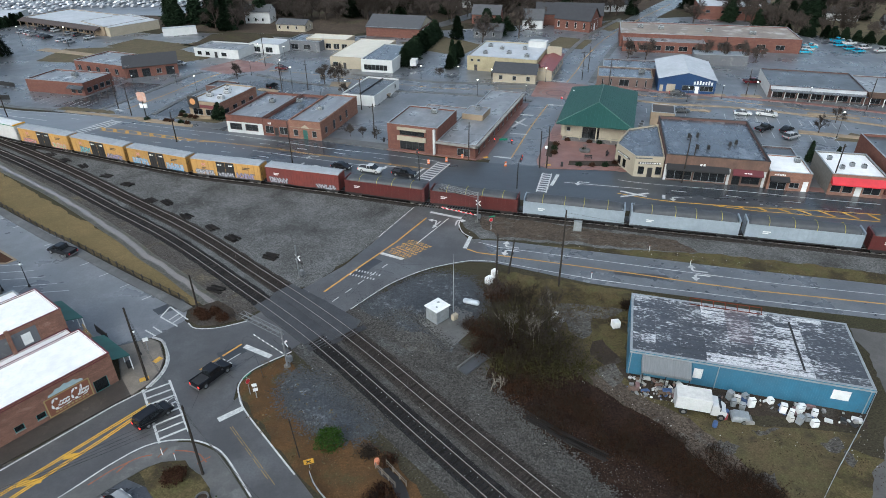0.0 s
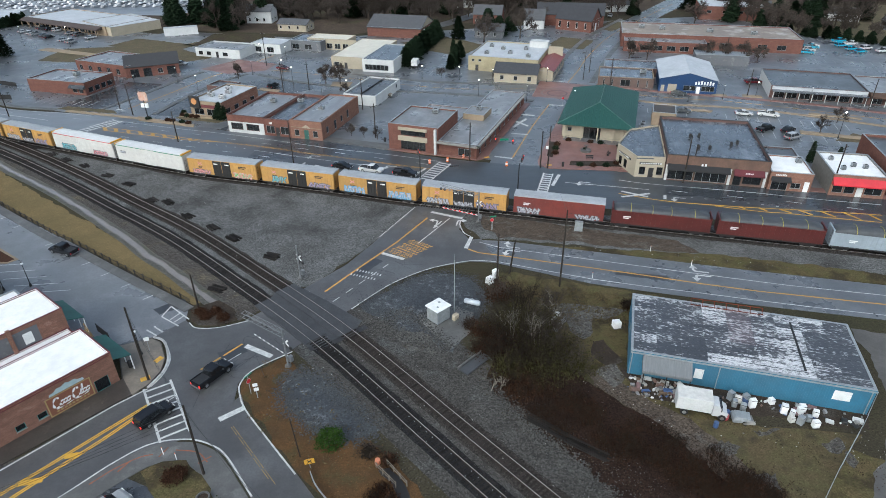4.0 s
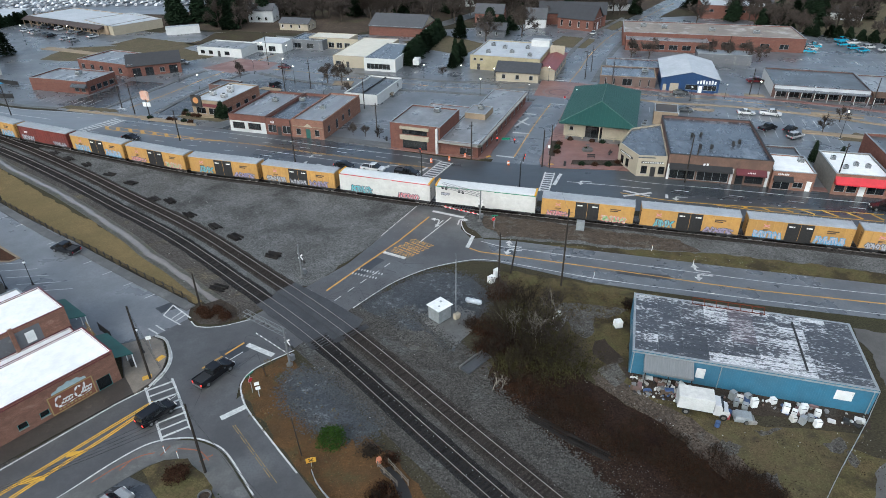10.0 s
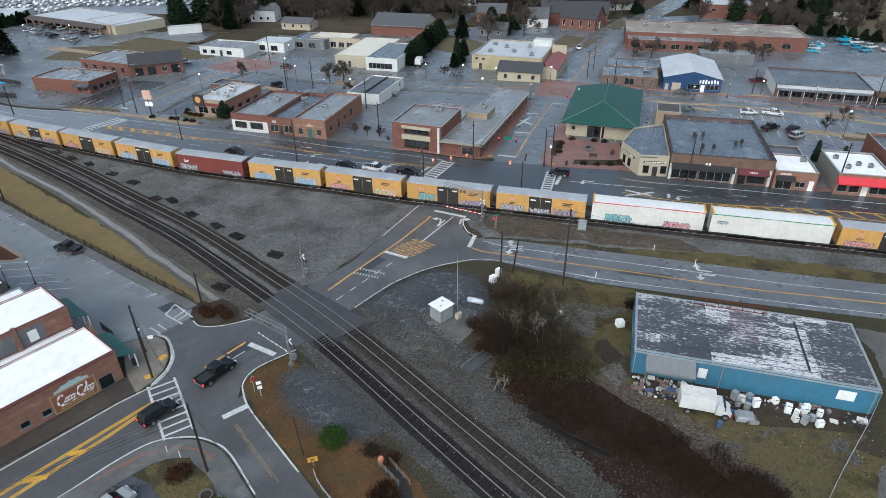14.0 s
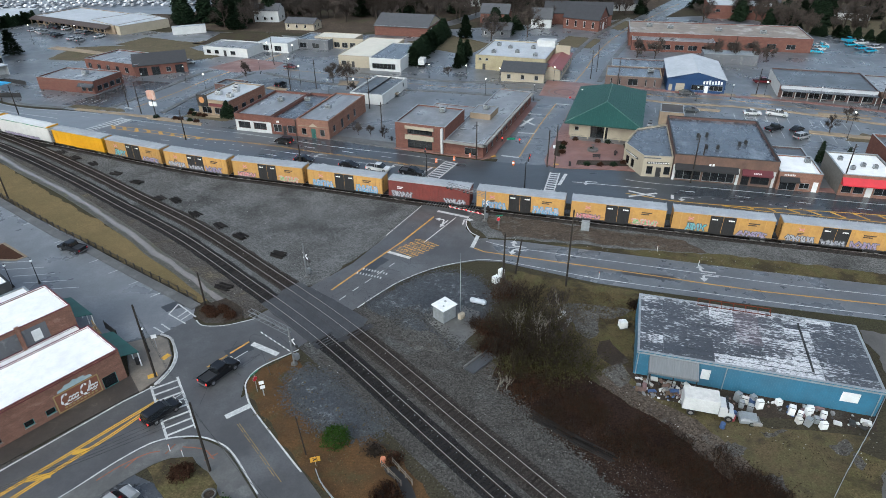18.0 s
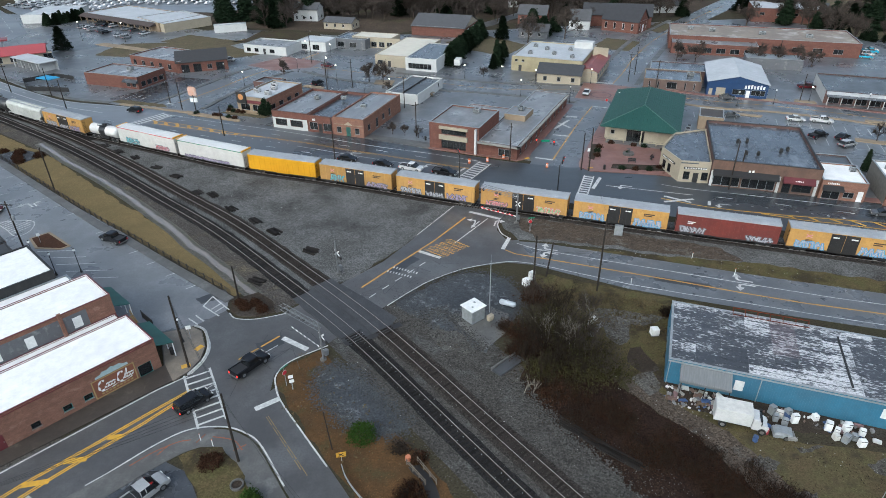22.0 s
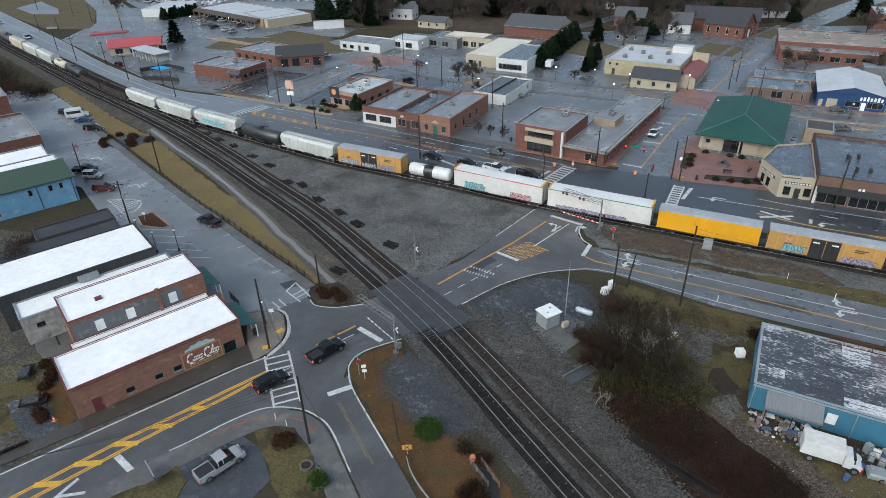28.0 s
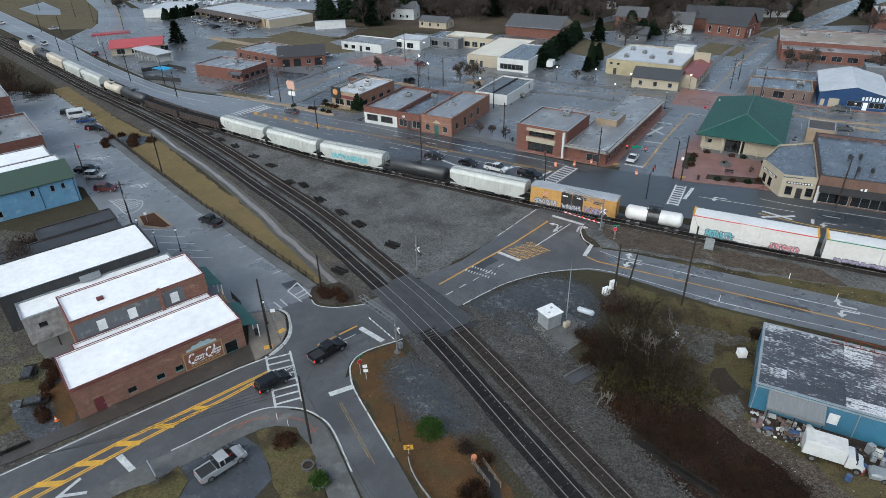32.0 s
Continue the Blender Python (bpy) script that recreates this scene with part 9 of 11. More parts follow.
def crossing_signal(x, y, ang, label, arm, gate_len, ang_gate, red=True):
    """A railway signal: a mast with a truss arm over the road, lamps, a crossbuck and a lowered gate."""
    s = thing("crossing_signal", label, "railway signal", pose(x, y, 0, 0, 0, ang))
    part("footing", tubes(((0, 0, 0), (0, 0, 0.25), 0.45), n=10), CONCRETE, s)
    part("mast", tubes(((0, 0, 0.2), (0, 0, 6.4), 0.13), n=10), SIGNAL_GREY, s)
    if arm:
        bm = bmesh.new()
        for y0, z0 in ((-0.35, 5.3), (0.35, 5.3), (-0.35, 6.0), (0.35, 6.0)):
            tube(bm, (0, y0, z0), (arm, y0, z0 + 0.2), 0.04, n=6)
        n = int(arm / 0.9)
        for i in range(n + 1):
            u = arm * i / n
            z = 0.2 * i / n
            tube(bm, (u, -0.35, 5.3 + z), (u, 0.35, 5.3 + z), 0.022, n=5)
            tube(bm, (u, -0.35, 6.0 + z), (u, 0.35, 6.0 + z), 0.022, n=5)
            if i < n:
                tube(bm, (u, -0.35, 5.3 + z), (u + arm / n, -0.35, 6.0 + z), 0.022, n=5)
                tube(bm, (u, 0.35, 6.0 + z), (u + arm / n, 0.35, 5.3 + z), 0.022, n=5)
        part("truss_arm", bm, SIGNAL_GREY, s, "galvanised lattice arm")
    for u, z in ((0.0, 2.9),) + (((arm, 4.9), (arm * 0.55, 4.9)) if arm else ()):
        for d in (-0.4, 0.4):
            l = part("flasher", tubes(((u + d, -0.5, z), (u + d, -0.6, z), 0.28), n=14), BLACK, s, "round black flasher disc")
            part("lamp", tubes(((u + d, -0.6, z), (u + d, -0.66, z), 0.14), n=12), RED_LAMP, l, "lit red lamp")
    for t in (-1, 1):
        part("crossbuck", boxes((-0.7, -0.24, -0.11, 0.7, -0.2, 0.11)), SIGN_WHITE, s, "white crossbuck board", at=pose(0, 0, 4.0, 0, 45 * t, 0))
    part("gate_box", soft_box(-0.3, -0.9, 0.5, 0.3, -0.3, 1.4, 0.05, 1), SIGNAL_GREY, s)
    gm = pose(0, -0.6, 1.1, 0, 0, ang_gate)
    n = int(gate_len / 0.5)
    for i in range(n):
        part("gate_board", boxes((0.5 + i * 0.5, -0.03, -0.06, 1.0 + i * 0.5, 0.03, 0.1)), (SIGN_RED if red else SIGNAL_GREY) if i % 2 else SIGN_WHITE, s, at=gm)
    for i in (2, n // 2, n - 1) if red else ():
        part("gate_lamp", tubes(((0.75 + i * 0.5, 0, 0.1), (0.75 + i * 0.5, 0, 0.24), 0.08), n=8), RED_LAMP, s, "lit red lamp", at=gm)


crossing_signal(-20.5, 63.8, 146, "galvanised crossing signal with a lattice arm over the street", 7.4, 7.6, -6, False)
crossing_signal(7.9, 104.4, 149, "galvanised crossing signal with a lattice arm and lowered gate", 8.2, 7.6, 4)
crossing_signal(-22.8, 85.4, 146, "crossing signal mast with crossbuck and raised gate", 0, 0.0, 8, False)


def traffic_pole(x, y, ang, arm, label):
    s = thing("traffic_signal", label, "traffic light", pose(x, y, 0, 0, 0, ang))
    part("mast", tubes(((0, 0, 0), (0, 0, 5.8), 0.13, 0.1), n=8), BLACK, s)
    part("arm", tubes(((0, 0, 5.4), (arm, 0, 5.9), 0.08, 0.05), n=8), BLACK, s)
    for u in (arm * 0.6, arm * 0.95):
        h = part("signal_head", soft_box(u - 0.18, -0.3, 4.9, u + 0.18, -0.05, 5.9, 0.04, 1), BLACK, s)
        part("red_lamp", tubes(((u, -0.3, 5.68), (u, -0.34, 5.68), 0.12), n=10), RED_LAMP, h)


traffic_pole(17.3, 119.2, 75, 5, "black traffic signal mast beside the railway")
span = thing("span_wire_signal", "two traffic signals hung on a wire over the street", "traffic light", Matrix())
_sa, _sb = Vector((7.8, 134.9, 6.6)), Vector((23.8, 130.4, 6.6))
part("span_wire", tubes((_sa, _sb, 0.02), n=5), BLACK, span)
for _f in (0.36, 0.6):
    _p = _sa.lerp(_sb, _f)
    _h = part("signal_head", soft_box(_p.x - 0.18, _p.y - 0.15, 5.2, _p.x + 0.18, _p.y + 0.15, 6.3, 0.04, 1), BLACK, span)
    part("hanger", tubes((_p, (_p.x, _p.y, 6.3), 0.03), n=5), BLACK, _h)
    part("red_lamp", tubes(((_p.x, _p.y - 0.15, 6.05), (_p.x, _p.y - 0.2, 6.05), 0.15), n=10), RED_LAMP, _h)
_p, _q = _sa.lerp(_sb, 0.42), _sa.lerp(_sb, 0.54)
part("street_plate", boxes((_p.x, _q.y, 5.9, _q.x, _q.y + 0.04, 6.35)), SIGN_GREEN, span, "green street name plate")
traffic_pole(-3.6, 124.2, 100, 4, "black traffic signal mast in the median")
for x, y in ((-1.6, 133.6), (2.6, 134.6), (16.2, 131.6), (6.4, 136.4)):
    b = thing("traffic_barrel", "orange traffic barrel with white bands", "traffic barrel", pose(x, y, 0.06))
    part("drum", tubes(((0, 0, 0), (0, 0, 1.0), 0.3, 0.24), n=12), ORANGE, b)
    for z in (0.35, 0.65):
        part("band", tubes(((0, 0, z), (0, 0, z + 0.12), 0.295, 0.285), n=12), SIGN_WHITE, b)


def sign(x, y, ang, h, shape, m, label, w=0.7, back=None):
    s = thing("road_sign", label, "road sign", pose(x, y, 0, 0, 0, ang))
    part("post", tubes(((0, 0, 0), (0, 0, h), 0.035), n=6), GALV, s)
    if shape == "stop":
        bm = tubes(((0, -0.05, h - 0.35), (0, -0.07, h - 0.35), w / 2), n=8)
        part("rim", tubes(((0, -0.045, h - 0.35), (0, -0.05, h - 0.35), w / 2 + 0.03), n=8), SIGN_WHITE, s)
    elif shape == "diamond":
        bm = boxes((-w / 2, -0.07, -w / 2, w / 2, -0.05, w / 2))
        bmesh.ops.transform(bm, verts=bm.verts, matrix=pose(0, 0, h - 0.5, 0, 45, 0))
    else:
        bm = boxes((-w / 2, -0.07, h - shape, w / 2, -0.05, h))
    part("plate", bm, m, s)
    return s


sign(-24.2, 58.6, 60, 2.6, "stop", SIGN_RED, "red octagonal stop sign on a post")
s_ = sign(-24.3, 58.9, 60, 3.0, 0.2, SIGN_GREEN, "green street name plate on a post", 1.3)
for k in (0, 1):
    sign(-23.2 + 0.05 * k, 57.9, 20, 2.5 - 0.75 * k, 0.5, SIGN_WHITE, "white route sign on a post", 0.6)
y_ = sign(-14.6, 46.8, 15, 1.5, 0.75, BRIGHT_YELLOW, "yellow warning board with a black cross", 1.1)
for t in (-1, 1):
    part("cross_bar", boxes((-0.35, -0.085, -0.06, 0.35, -0.07, 0.06)), BLACK, y_, at=pose(0, 0, 1.12, 0, 40 * t, 0))
sign(10.2, 101.2, 10, 2.5, "stop", SIGN_RED, "red stop sign beside the crossing")
sign(10.4, 101.4, 10, 2.9, 0.2, SIGN_GREEN, "green street name plate above a stop sign", 1.2)
sign(-126, 136.5, 0, 2.4, "stop", SIGN_RED, "red stop sign in the parking lot")
sign(-119, 124, 30, 2.4, "stop", SIGN_RED, "red stop sign by the lot entrance")
sign(26.4, 137.5, 0, 2.5, 0.8, SIGN_WHITE, "white notice sign on the plaza corner", 0.6)
sign(-40.6, 67.4, 20, 2.5, 0.6, SIGN_WHITE, "white and blue parking sign", 0.7)
sign(37.2, 176.2, 0, 2.5, "stop", SIGN_RED, "red stop sign at the paved junction")
for x, y in ((-31.8, 49.0), (-30.0, 48.2), (25.4, 84.2), (43, 87.6), (37.5, 92.5)):
    m_ = thing("marker_post", "thin white plastic marker post", "post", pose(x, y, 0))
    part("post", tubes(((0, 0, 0), (0, 0, 1.1), 0.05), n=6), SIGN_WHITE, m_)
    part("cap", tubes(((0, 0, 1.1), (0, 0, 1.16), 0.055), n=6), ORANGE, m_)
big = thing("pylon_sign", "tall pole sign with a round-topped pale panel", "sign", pose(-80.5, 167.5, 0, 0, 0, -10))
part("pole", tubes(((0, 0, 0), (0, 0, 6.2), 0.16), n=8), BLACK, big)
part("panel", soft_box(-1.3, -0.2, 5.4, 1.3, 0.2, 8.0, 0.3, 3), mat("pylon_panel", (0.55, 0.5, 0.45), 0.4, other=(0.5, 0.16, 0.06), size=1.4), big)
part("reader_board", boxes((-1.1, -0.12, 3.6, 1.1, 0.12, 4.8)), SIGN_WHITE, big)
cone = thing("traffic_cone", "orange traffic cone on brick pavement", "traffic cone", pose(87.6, 112.8, 0.17))
part("cone", tubes(((0, 0, 0.04), (0, 0, 0.75), 0.17, 0.03), n=10), ORANGE, cone)
part("base", boxes((-0.22, -0.22, 0, 0.22, 0.22, 0.04)), ORANGE, cone)

# ---- fence, tie piles, cabinets ----
FENCE_LINE = V2((-126, 141.1), (-112, 131), (-90.6, 115.2), (-80.8, 108.0), (-71.8, 101.4), (-64.3, 96.6), (-56.6, 91.1), (-49.9, 86.4), (-43.6, 82.1), (-37.8, 78.0))
FENCE_IRON = mat("weathered_brown_iron", (0.03, 0.024, 0.02), 0.7, size=0.8)
fence = thing("fence", "low black metal picket fence with brick-toned posts", "fence", Matrix())
_posts = list(walk_line(FENCE_LINE, 2.44))
for (p, w), (q, _) in zip(_posts, _posts[1:]):
    a = math.degrees(math.atan2(q.y - p.y, q.x - p.x))
    d = (q - p).length
    part("post", boxes((-0.08, -0.08, 0, 0.08, 0.08, 1.25)), FENCE_IRON, fence, at=pose(p.x, p.y, 0, 0, 0, a))
    part("rail", boxes((0, -0.02, 0.15, d, 0.02, 0.19), (0, -0.02, 0.98, d, 0.02, 1.03)), BLACK, fence, at=pose(p.x, p.y, 0, 0, 0, a))
    part("picket_panel", boxes(*[(0.16 + 0.24 * i, -0.012, 0.02, 0.19 + 0.24 * i, 0.012, 1.1) for i in range(10)]), FENCE_IRON, fence, at=pose(p.x, p.y, 0, 0, 0, a))["kind"] = "stuff"
strip("footpath", beside(FENCE_LINE, -0.25), beside(FENCE_LINE, -1.9), 0.16, CONCRETE, label="damp concrete footpath beside a fence", category="footpath")


def tie_pile(x, y, ang, n, seed):
    rnd = random.Random(seed)
    p = thing("tie_pile", "untidy pile of dark wooden railway ties on gravel", "pile of ties", pose(x, y, 0.02, 0, 0, ang), "piles of ties")
    for i in range(n):
        bm = boxes((-1.3, -0.12, 0, 1.3, 0.12, 0.18))
        part("tie", bm, TIE, p, at=pose(rnd.uniform(-0.3, 0.3), (i % 5 - 2) * 0.36 + rnd.uniform(-0.06, 0.06), 0.19 * (i // 5), 0, 0, rnd.uniform(-10, 10)))


for i, (x, y) in enumerate(((-106, 150.6), (-100.7, 147.0), (-94, 142.5), (-88.3, 138.4), (-82.3, 134.8), (-74.4, 129), (-67.6, 124.1), (-59.2, 115.8), (-55.4, 114.7), (-49.4, 108.5), (-42.9, 103.6), (-37.6, 99.1), (-29.1, 92.4), (-35.7, 82.6))):
    tie_pile(x, y, -38 + _r.uniform(-14, 14), 5 + (i * 3) % 5 + (4 if i in (10, 11, 12) else 0), i)
for i, (x, y, a) in enumerate(((12.6, 52.4, -41), (14.8, 50.5, -41), (16.9, 48.8, -39))):
    p = thing("timber_stack", "old dark timbers lying in dead weeds", "timber", pose(x, y, 0.05, 0, 0, a))
    for j in range(5):
        part("timber", boxes((-2.6, -0.07, 0, 2.6, 0.07, 0.16)), TIE, p, at=pose(_r.uniform(-0.6, 0.6), j * 0.26 - 0.6, 0.02 * j, 0, 0, _r.uniform(-5, 5)))

cabin = thing("signal_cabin", "grey metal signal cabin with a white roof", "cabin", pose(-0.05, 73.9, 0.04, 0, 0, 43))
part("body", boxes((-1.25, -1.15, 0.1, 1.25, 1.15, 2.35)), GALV, cabin)
part("roof", soft_box(-1.45, -1.35, 2.35, 1.45, 1.35, 2.5, 0.04, 1), SIGN_WHITE, cabin)
part("skid", boxes((-1.3, -1.1, 0, 1.3, -0.9, 0.1), (-1.3, 0.9, 0, 1.3, 1.1, 0.1)), BLACK, cabin)
part("door", boxes((-0.5, -1.19, 0.2, 0.5, -1.15, 2.2)), GALV, cabin)
part("vent", boxes((0.4, 0.2, 2.5, 0.7, 0.5, 2.62)), GALV, cabin)
part("vent", boxes((-0.6, -0.5, 2.5, -0.35, -0.25, 2.6)), GALV, cabin)


def cabinet(x, y, ang, w, d, h, m, label):
    c = thing("utility_cabinet", label, "cabinet", pose(x, y, 0.03, 0, 0, ang))
    part("casing", soft_box(-w / 2, -d / 2, 0.08, w / 2, d / 2, h, 0.04, 1), m, c)
    part("plinth", boxes((-w / 2 - 0.05, -d / 2 - 0.05, 0, w / 2 + 0.05, d / 2 + 0.05, 0.08)), CONCRETE, c)
    part("door", boxes((-w / 2 + 0.06, -d / 2 - 0.015, 0.16, w / 2 - 0.06, -d / 2, h - 0.08)), m, c)


cabinet(2.5, 73.6, 43, 1.0, 0.6, 1.0, CREAM, "small cream utility cabinet by the signal cabin")
cabinet(8.4, 83.2, 40, 1.1, 0.9, 1.2, SIGN_WHITE, "white utility cabinet beside the road")
cabinet(9.4, 84.9, 40, 0.9, 0.7, 1.5, SIGN_WHITE, "tall white utility cabinet beside the road")
cabinet(26.0, 71.2, 10, 1.1, 1.0, 1.1, SIGN_WHITE, "white metal box standing in grass")
cabinet(26.4, 100.4, -14, 1.5, 0.7, 2.0, GALV, "grey metal relay cabinet beside the railway")
prop = thing("propane_tank", "white horizontal propane tank on feet", "gas tank", pose(5.2, 77.2, 0.04, 0, 0, -22))
part("shell", tubes(((-1.1, 0, 0.6), (1.1, 0, 0.6), 0.42), ((-1.3, 0, 0.6), (-1.1, 0, 0.6), 0.25, 0.42), ((1.1, 0, 0.6), (1.3, 0, 0.6), 0.42, 0.25), n=18), mat("pale_tank_paint", (0.5, 0.54, 0.58), 0.4), prop, smooth=True)
part("dome", tubes(((0, 0, 1.0), (0, 0, 1.2), 0.14), n=10), GALV, prop)
for x in (-0.8, 0.8):
    part("foot", boxes((x - 0.1, -0.3, 0, x + 0.1, 0.3, 0.25)), CONCRETE, prop)
mast = thing("radio_mast", "slim pale grey radio mast", "mast", pose(2.4, 75.6, 0.03))
part("pole", tubes(((0, 0, 0), (0, 0, 9.2), 0.08, 0.05), n=8), GALV, mast)
part("antenna", tubes(((0, 0, 9.2), (0, 0, 10.2), 0.02), n=5), GALV, mast)
culv = thing("headwall", "dark concrete culvert slab among brush", "culvert", pose(4.8, 63.6, 0, 0, 0, 46))
part("slab", boxes((-2.4, -0.8, 0, 2.4, 0.8, 0.25)), mat("dark_wet_concrete", (0.06, 0.06, 0.062), 0.5, size=1), culv)
part("lip", boxes((-2.4, 0.8, 0, 2.4, 1.0, 0.5)), CONCRETE, culv)
rail_ = thing("guard_rail", "curved pale steel guard rail", "guard rail", Matrix())
_g = glide(V2((-14.4, 45.8), (-13.6, 44.2), (-12.2, 42.4), (-10.4, 40.6)), 5)
strip("beam", beside(_g, 0.04), beside(_g, -0.04), 0.75, GALV, 0.35, parent=rail_)
for p in _g[::3]:
    part("post", boxes((p.x - 0.06, p.y - 0.06, 0, p.x + 0.06, p.y + 0.06, 0.6)), WOODPOLE, rail_)

# ---- junk along the warehouse ----
APPL = [SIGN_WHITE, mat("off_white_enamel", (0.6, 0.58, 0.53), 0.4), GALV, mat("grey_enamel", (0.3, 0.3, 0.31), 0.4)]


def appliance(x, y, ang, w, d, h, m, lab, tip=0):
    a = thing("old_appliance", lab, "appliance", pose(x, y, 0.04, tip, 0, ang), "junked appliances")
    part("casing", soft_box(-w / 2, -d / 2, 0, w / 2, d / 2, h, 0.04, 1), m, a)
    part("door", boxes((-w / 2 + 0.04, -d / 2 - 0.03, 0.1, w / 2 - 0.04, -d / 2, h - 0.12)), m, a)
    part("control_panel", boxes((-w / 2 + 0.04, -d / 2 - 0.02, h - 0.1, w / 2 - 0.04, -d / 2, h - 0.02)), BLACK, a)


for u, v in ((12.6, -1.6), (13.4, -1.9), (12.9, -2.7), (14.4, -1.3), (15.0, -2.3), (13.9, -3.0), (18.6, -2.3), (19.5, -2.6), (20.4, -2.1), (19.2, -3.6), (20.2, -3.7), (21.2, -3.0), (21.8, -3.8), (20.8, -1.4), (22.2, -1.9), (17.4, -1.0)):
    x, y = local(*W0, u, v)
    appliance(x, y, _r.uniform(-40, 40), _r.uniform(0.55, 0.8), _r.uniform(0.55, 0.7), _r.uniform(0.8, 1.3), APPL[_r.randrange(3)], "junked white kitchen appliance standing on dirt")
JUNK = [mat("junk_" + n, c, 0.6, size=0.4) for n, c in (("white", (0.6, 0.6, 0.58)), ("grey", (0.2, 0.2, 0.2)), ("brown", (0.12, 0.08, 0.05)), ("blue", (0.05, 0.09, 0.2)), ("rust", (0.16, 0.1, 0.08)), ("black", (0.02, 0.02, 0.02)), ("rose", (0.2, 0.12, 0.12)), ("pale", (0.3, 0.29, 0.27)))]
for i in range(190):
    u = _r.choice((_r.uniform(0.2, 8), _r.uniform(0.2, 8), _r.uniform(8, 28)))
    v = -_r.uniform(0.5, 4.2 if u < 9 else 2.6)
    x, y = local(*W0, u, v)
    j = thing("scrap_item", "discarded scrap lying on wet dirt", "scrap", pose(x, y, 0.04, _r.uniform(-15, 15), _r.uniform(-15, 15), _r.uniform(0, 180)), "scrap heap")
    a, b, c = (_r.uniform(0.25, 1.2), _r.uniform(0.2, 0.7), _r.uniform(0.12, 0.6)) if i % 3 == 0 else (_r.uniform(0.15, 0.5), _r.uniform(0.12, 0.35), _r.uniform(0.08, 0.3))
    bm = soft_box(-a / 2, -b / 2, -0.02, a / 2, b / 2, c, 0.05, 1)
    for vv in bm.verts:
        vv.co += Vector((_r.uniform(-0.05, 0.05), _r.uniform(-0.05, 0.05), _r.uniform(-0.03, 0.04)))
    part("piece", bm, JUNK[(0, 0, 7, 1, 2, 5, 7, 1, 4, 0, 6, 3)[_r.randrange(12)]], j)
for i, (x, y) in enumerate(((17.2, 73.4), (18.4, 72.6), (17.8, 71.4), (16.6, 72.2), (18.0, 74.4), (17.0, 70.6))):
    j = thing("scrap_item", "pale discarded scrap among bare brush", "scrap", pose(x, y, 0.03, 0, 0, 30 * i), "scrap in brush")
    part("piece", soft_box(-0.4, -0.3, 0, 0.4, 0.3, 0.35 + 0.1 * (i % 3), 0.06, 1), JUNK[(0, 1, 7, 4, 0, 1)[i]], j)
# stripped front end of a car, with loose panels and drums round it
wreck = thing("wrecked_car", "crushed grey front end of a car among junk", "wreck", pose(36.4, 52.7, 0.04, 0, 0, -12))
_wr = random.Random(44)
for name_, dims_, m_ in (("body", (-1.2, -0.75, 0.25, 0.9, 0.75, 0.85), GALV), ("hood", (-0.9, -0.7, 0.85, 0.5, 0.7, 1.0), GALV), ("wing", (0.3, -0.95, 0.3, 1.3, -0.7, 0.8), JUNK[7]), ("bumper", (1.0, -0.8, 0.3, 1.25, 0.7, 0.5), JUNK[1])):
    bm = soft_box(*dims_, 0.09, 2)
    for vv in bm.verts:
        vv.co += Vector((_wr.uniform(-0.06, 0.06), _wr.uniform(-0.06, 0.06), _wr.uniform(-0.07, 0.05)))
    part(name_, bm, m_, wreck)
for y_ in (-0.8, 0.62):
    tyre_ = part("wheel", tubes(((0.2, y_, 0.31), (0.2, y_ + 0.2, 0.31), 0.31), n=14), RUBBER, wreck)
    part("rim", tubes(((0.2, y_ - 0.02, 0.31), (0.2, y_ + 0.05, 0.31), 0.2), n=10), CHROME, tyre_)
for x, y, m_ in ((35.0, 53.6, JUNK[3]), (32.9, 51.8, JUNK[3]), (34.6, 53.0, mat("junk_red", (0.3, 0.03, 0.04), 0.6))):
    dr = thing("plastic_drum", "small coloured plastic drum among junk", "drum", pose(x, y, 0.04))
    part("drum", tubes(((0, 0, 0), (0, 0, 0.75), 0.3, 0.28), n=12), m_, dr)
# bare worn patches in the lawn
BARE = mat("bare_grey_earth", stones=0.15, base=(0.088, 0.083, 0.077), rough=0.9, other=(0.06, 0.054, 0.047), size=1.2, amount=0.9, spot=(0.07, 0.06, 0.035), spot_size=0.9, grain=0.15, speck=0.8)
for x, y, a_, b_ in ((32.9, 49.0, 1.9, 1.3), (35.6, 44.2, 1.2, 1.0), (45.6, 48.4, 1.4, 1.1), (45.8, 46.4, 0.9, 0.7), (38.8, 51.0, 1.6, 0.6)):
    slab("worn_patch", ragged([(x + a_ * math.cos(k * 0.7), y + b_ * math.sin(k * 0.7)) for k in range(9)], 0.5, 0.3), 0.044, BARE, "bare grey earth worn through the grass", "dirt", 0.05)
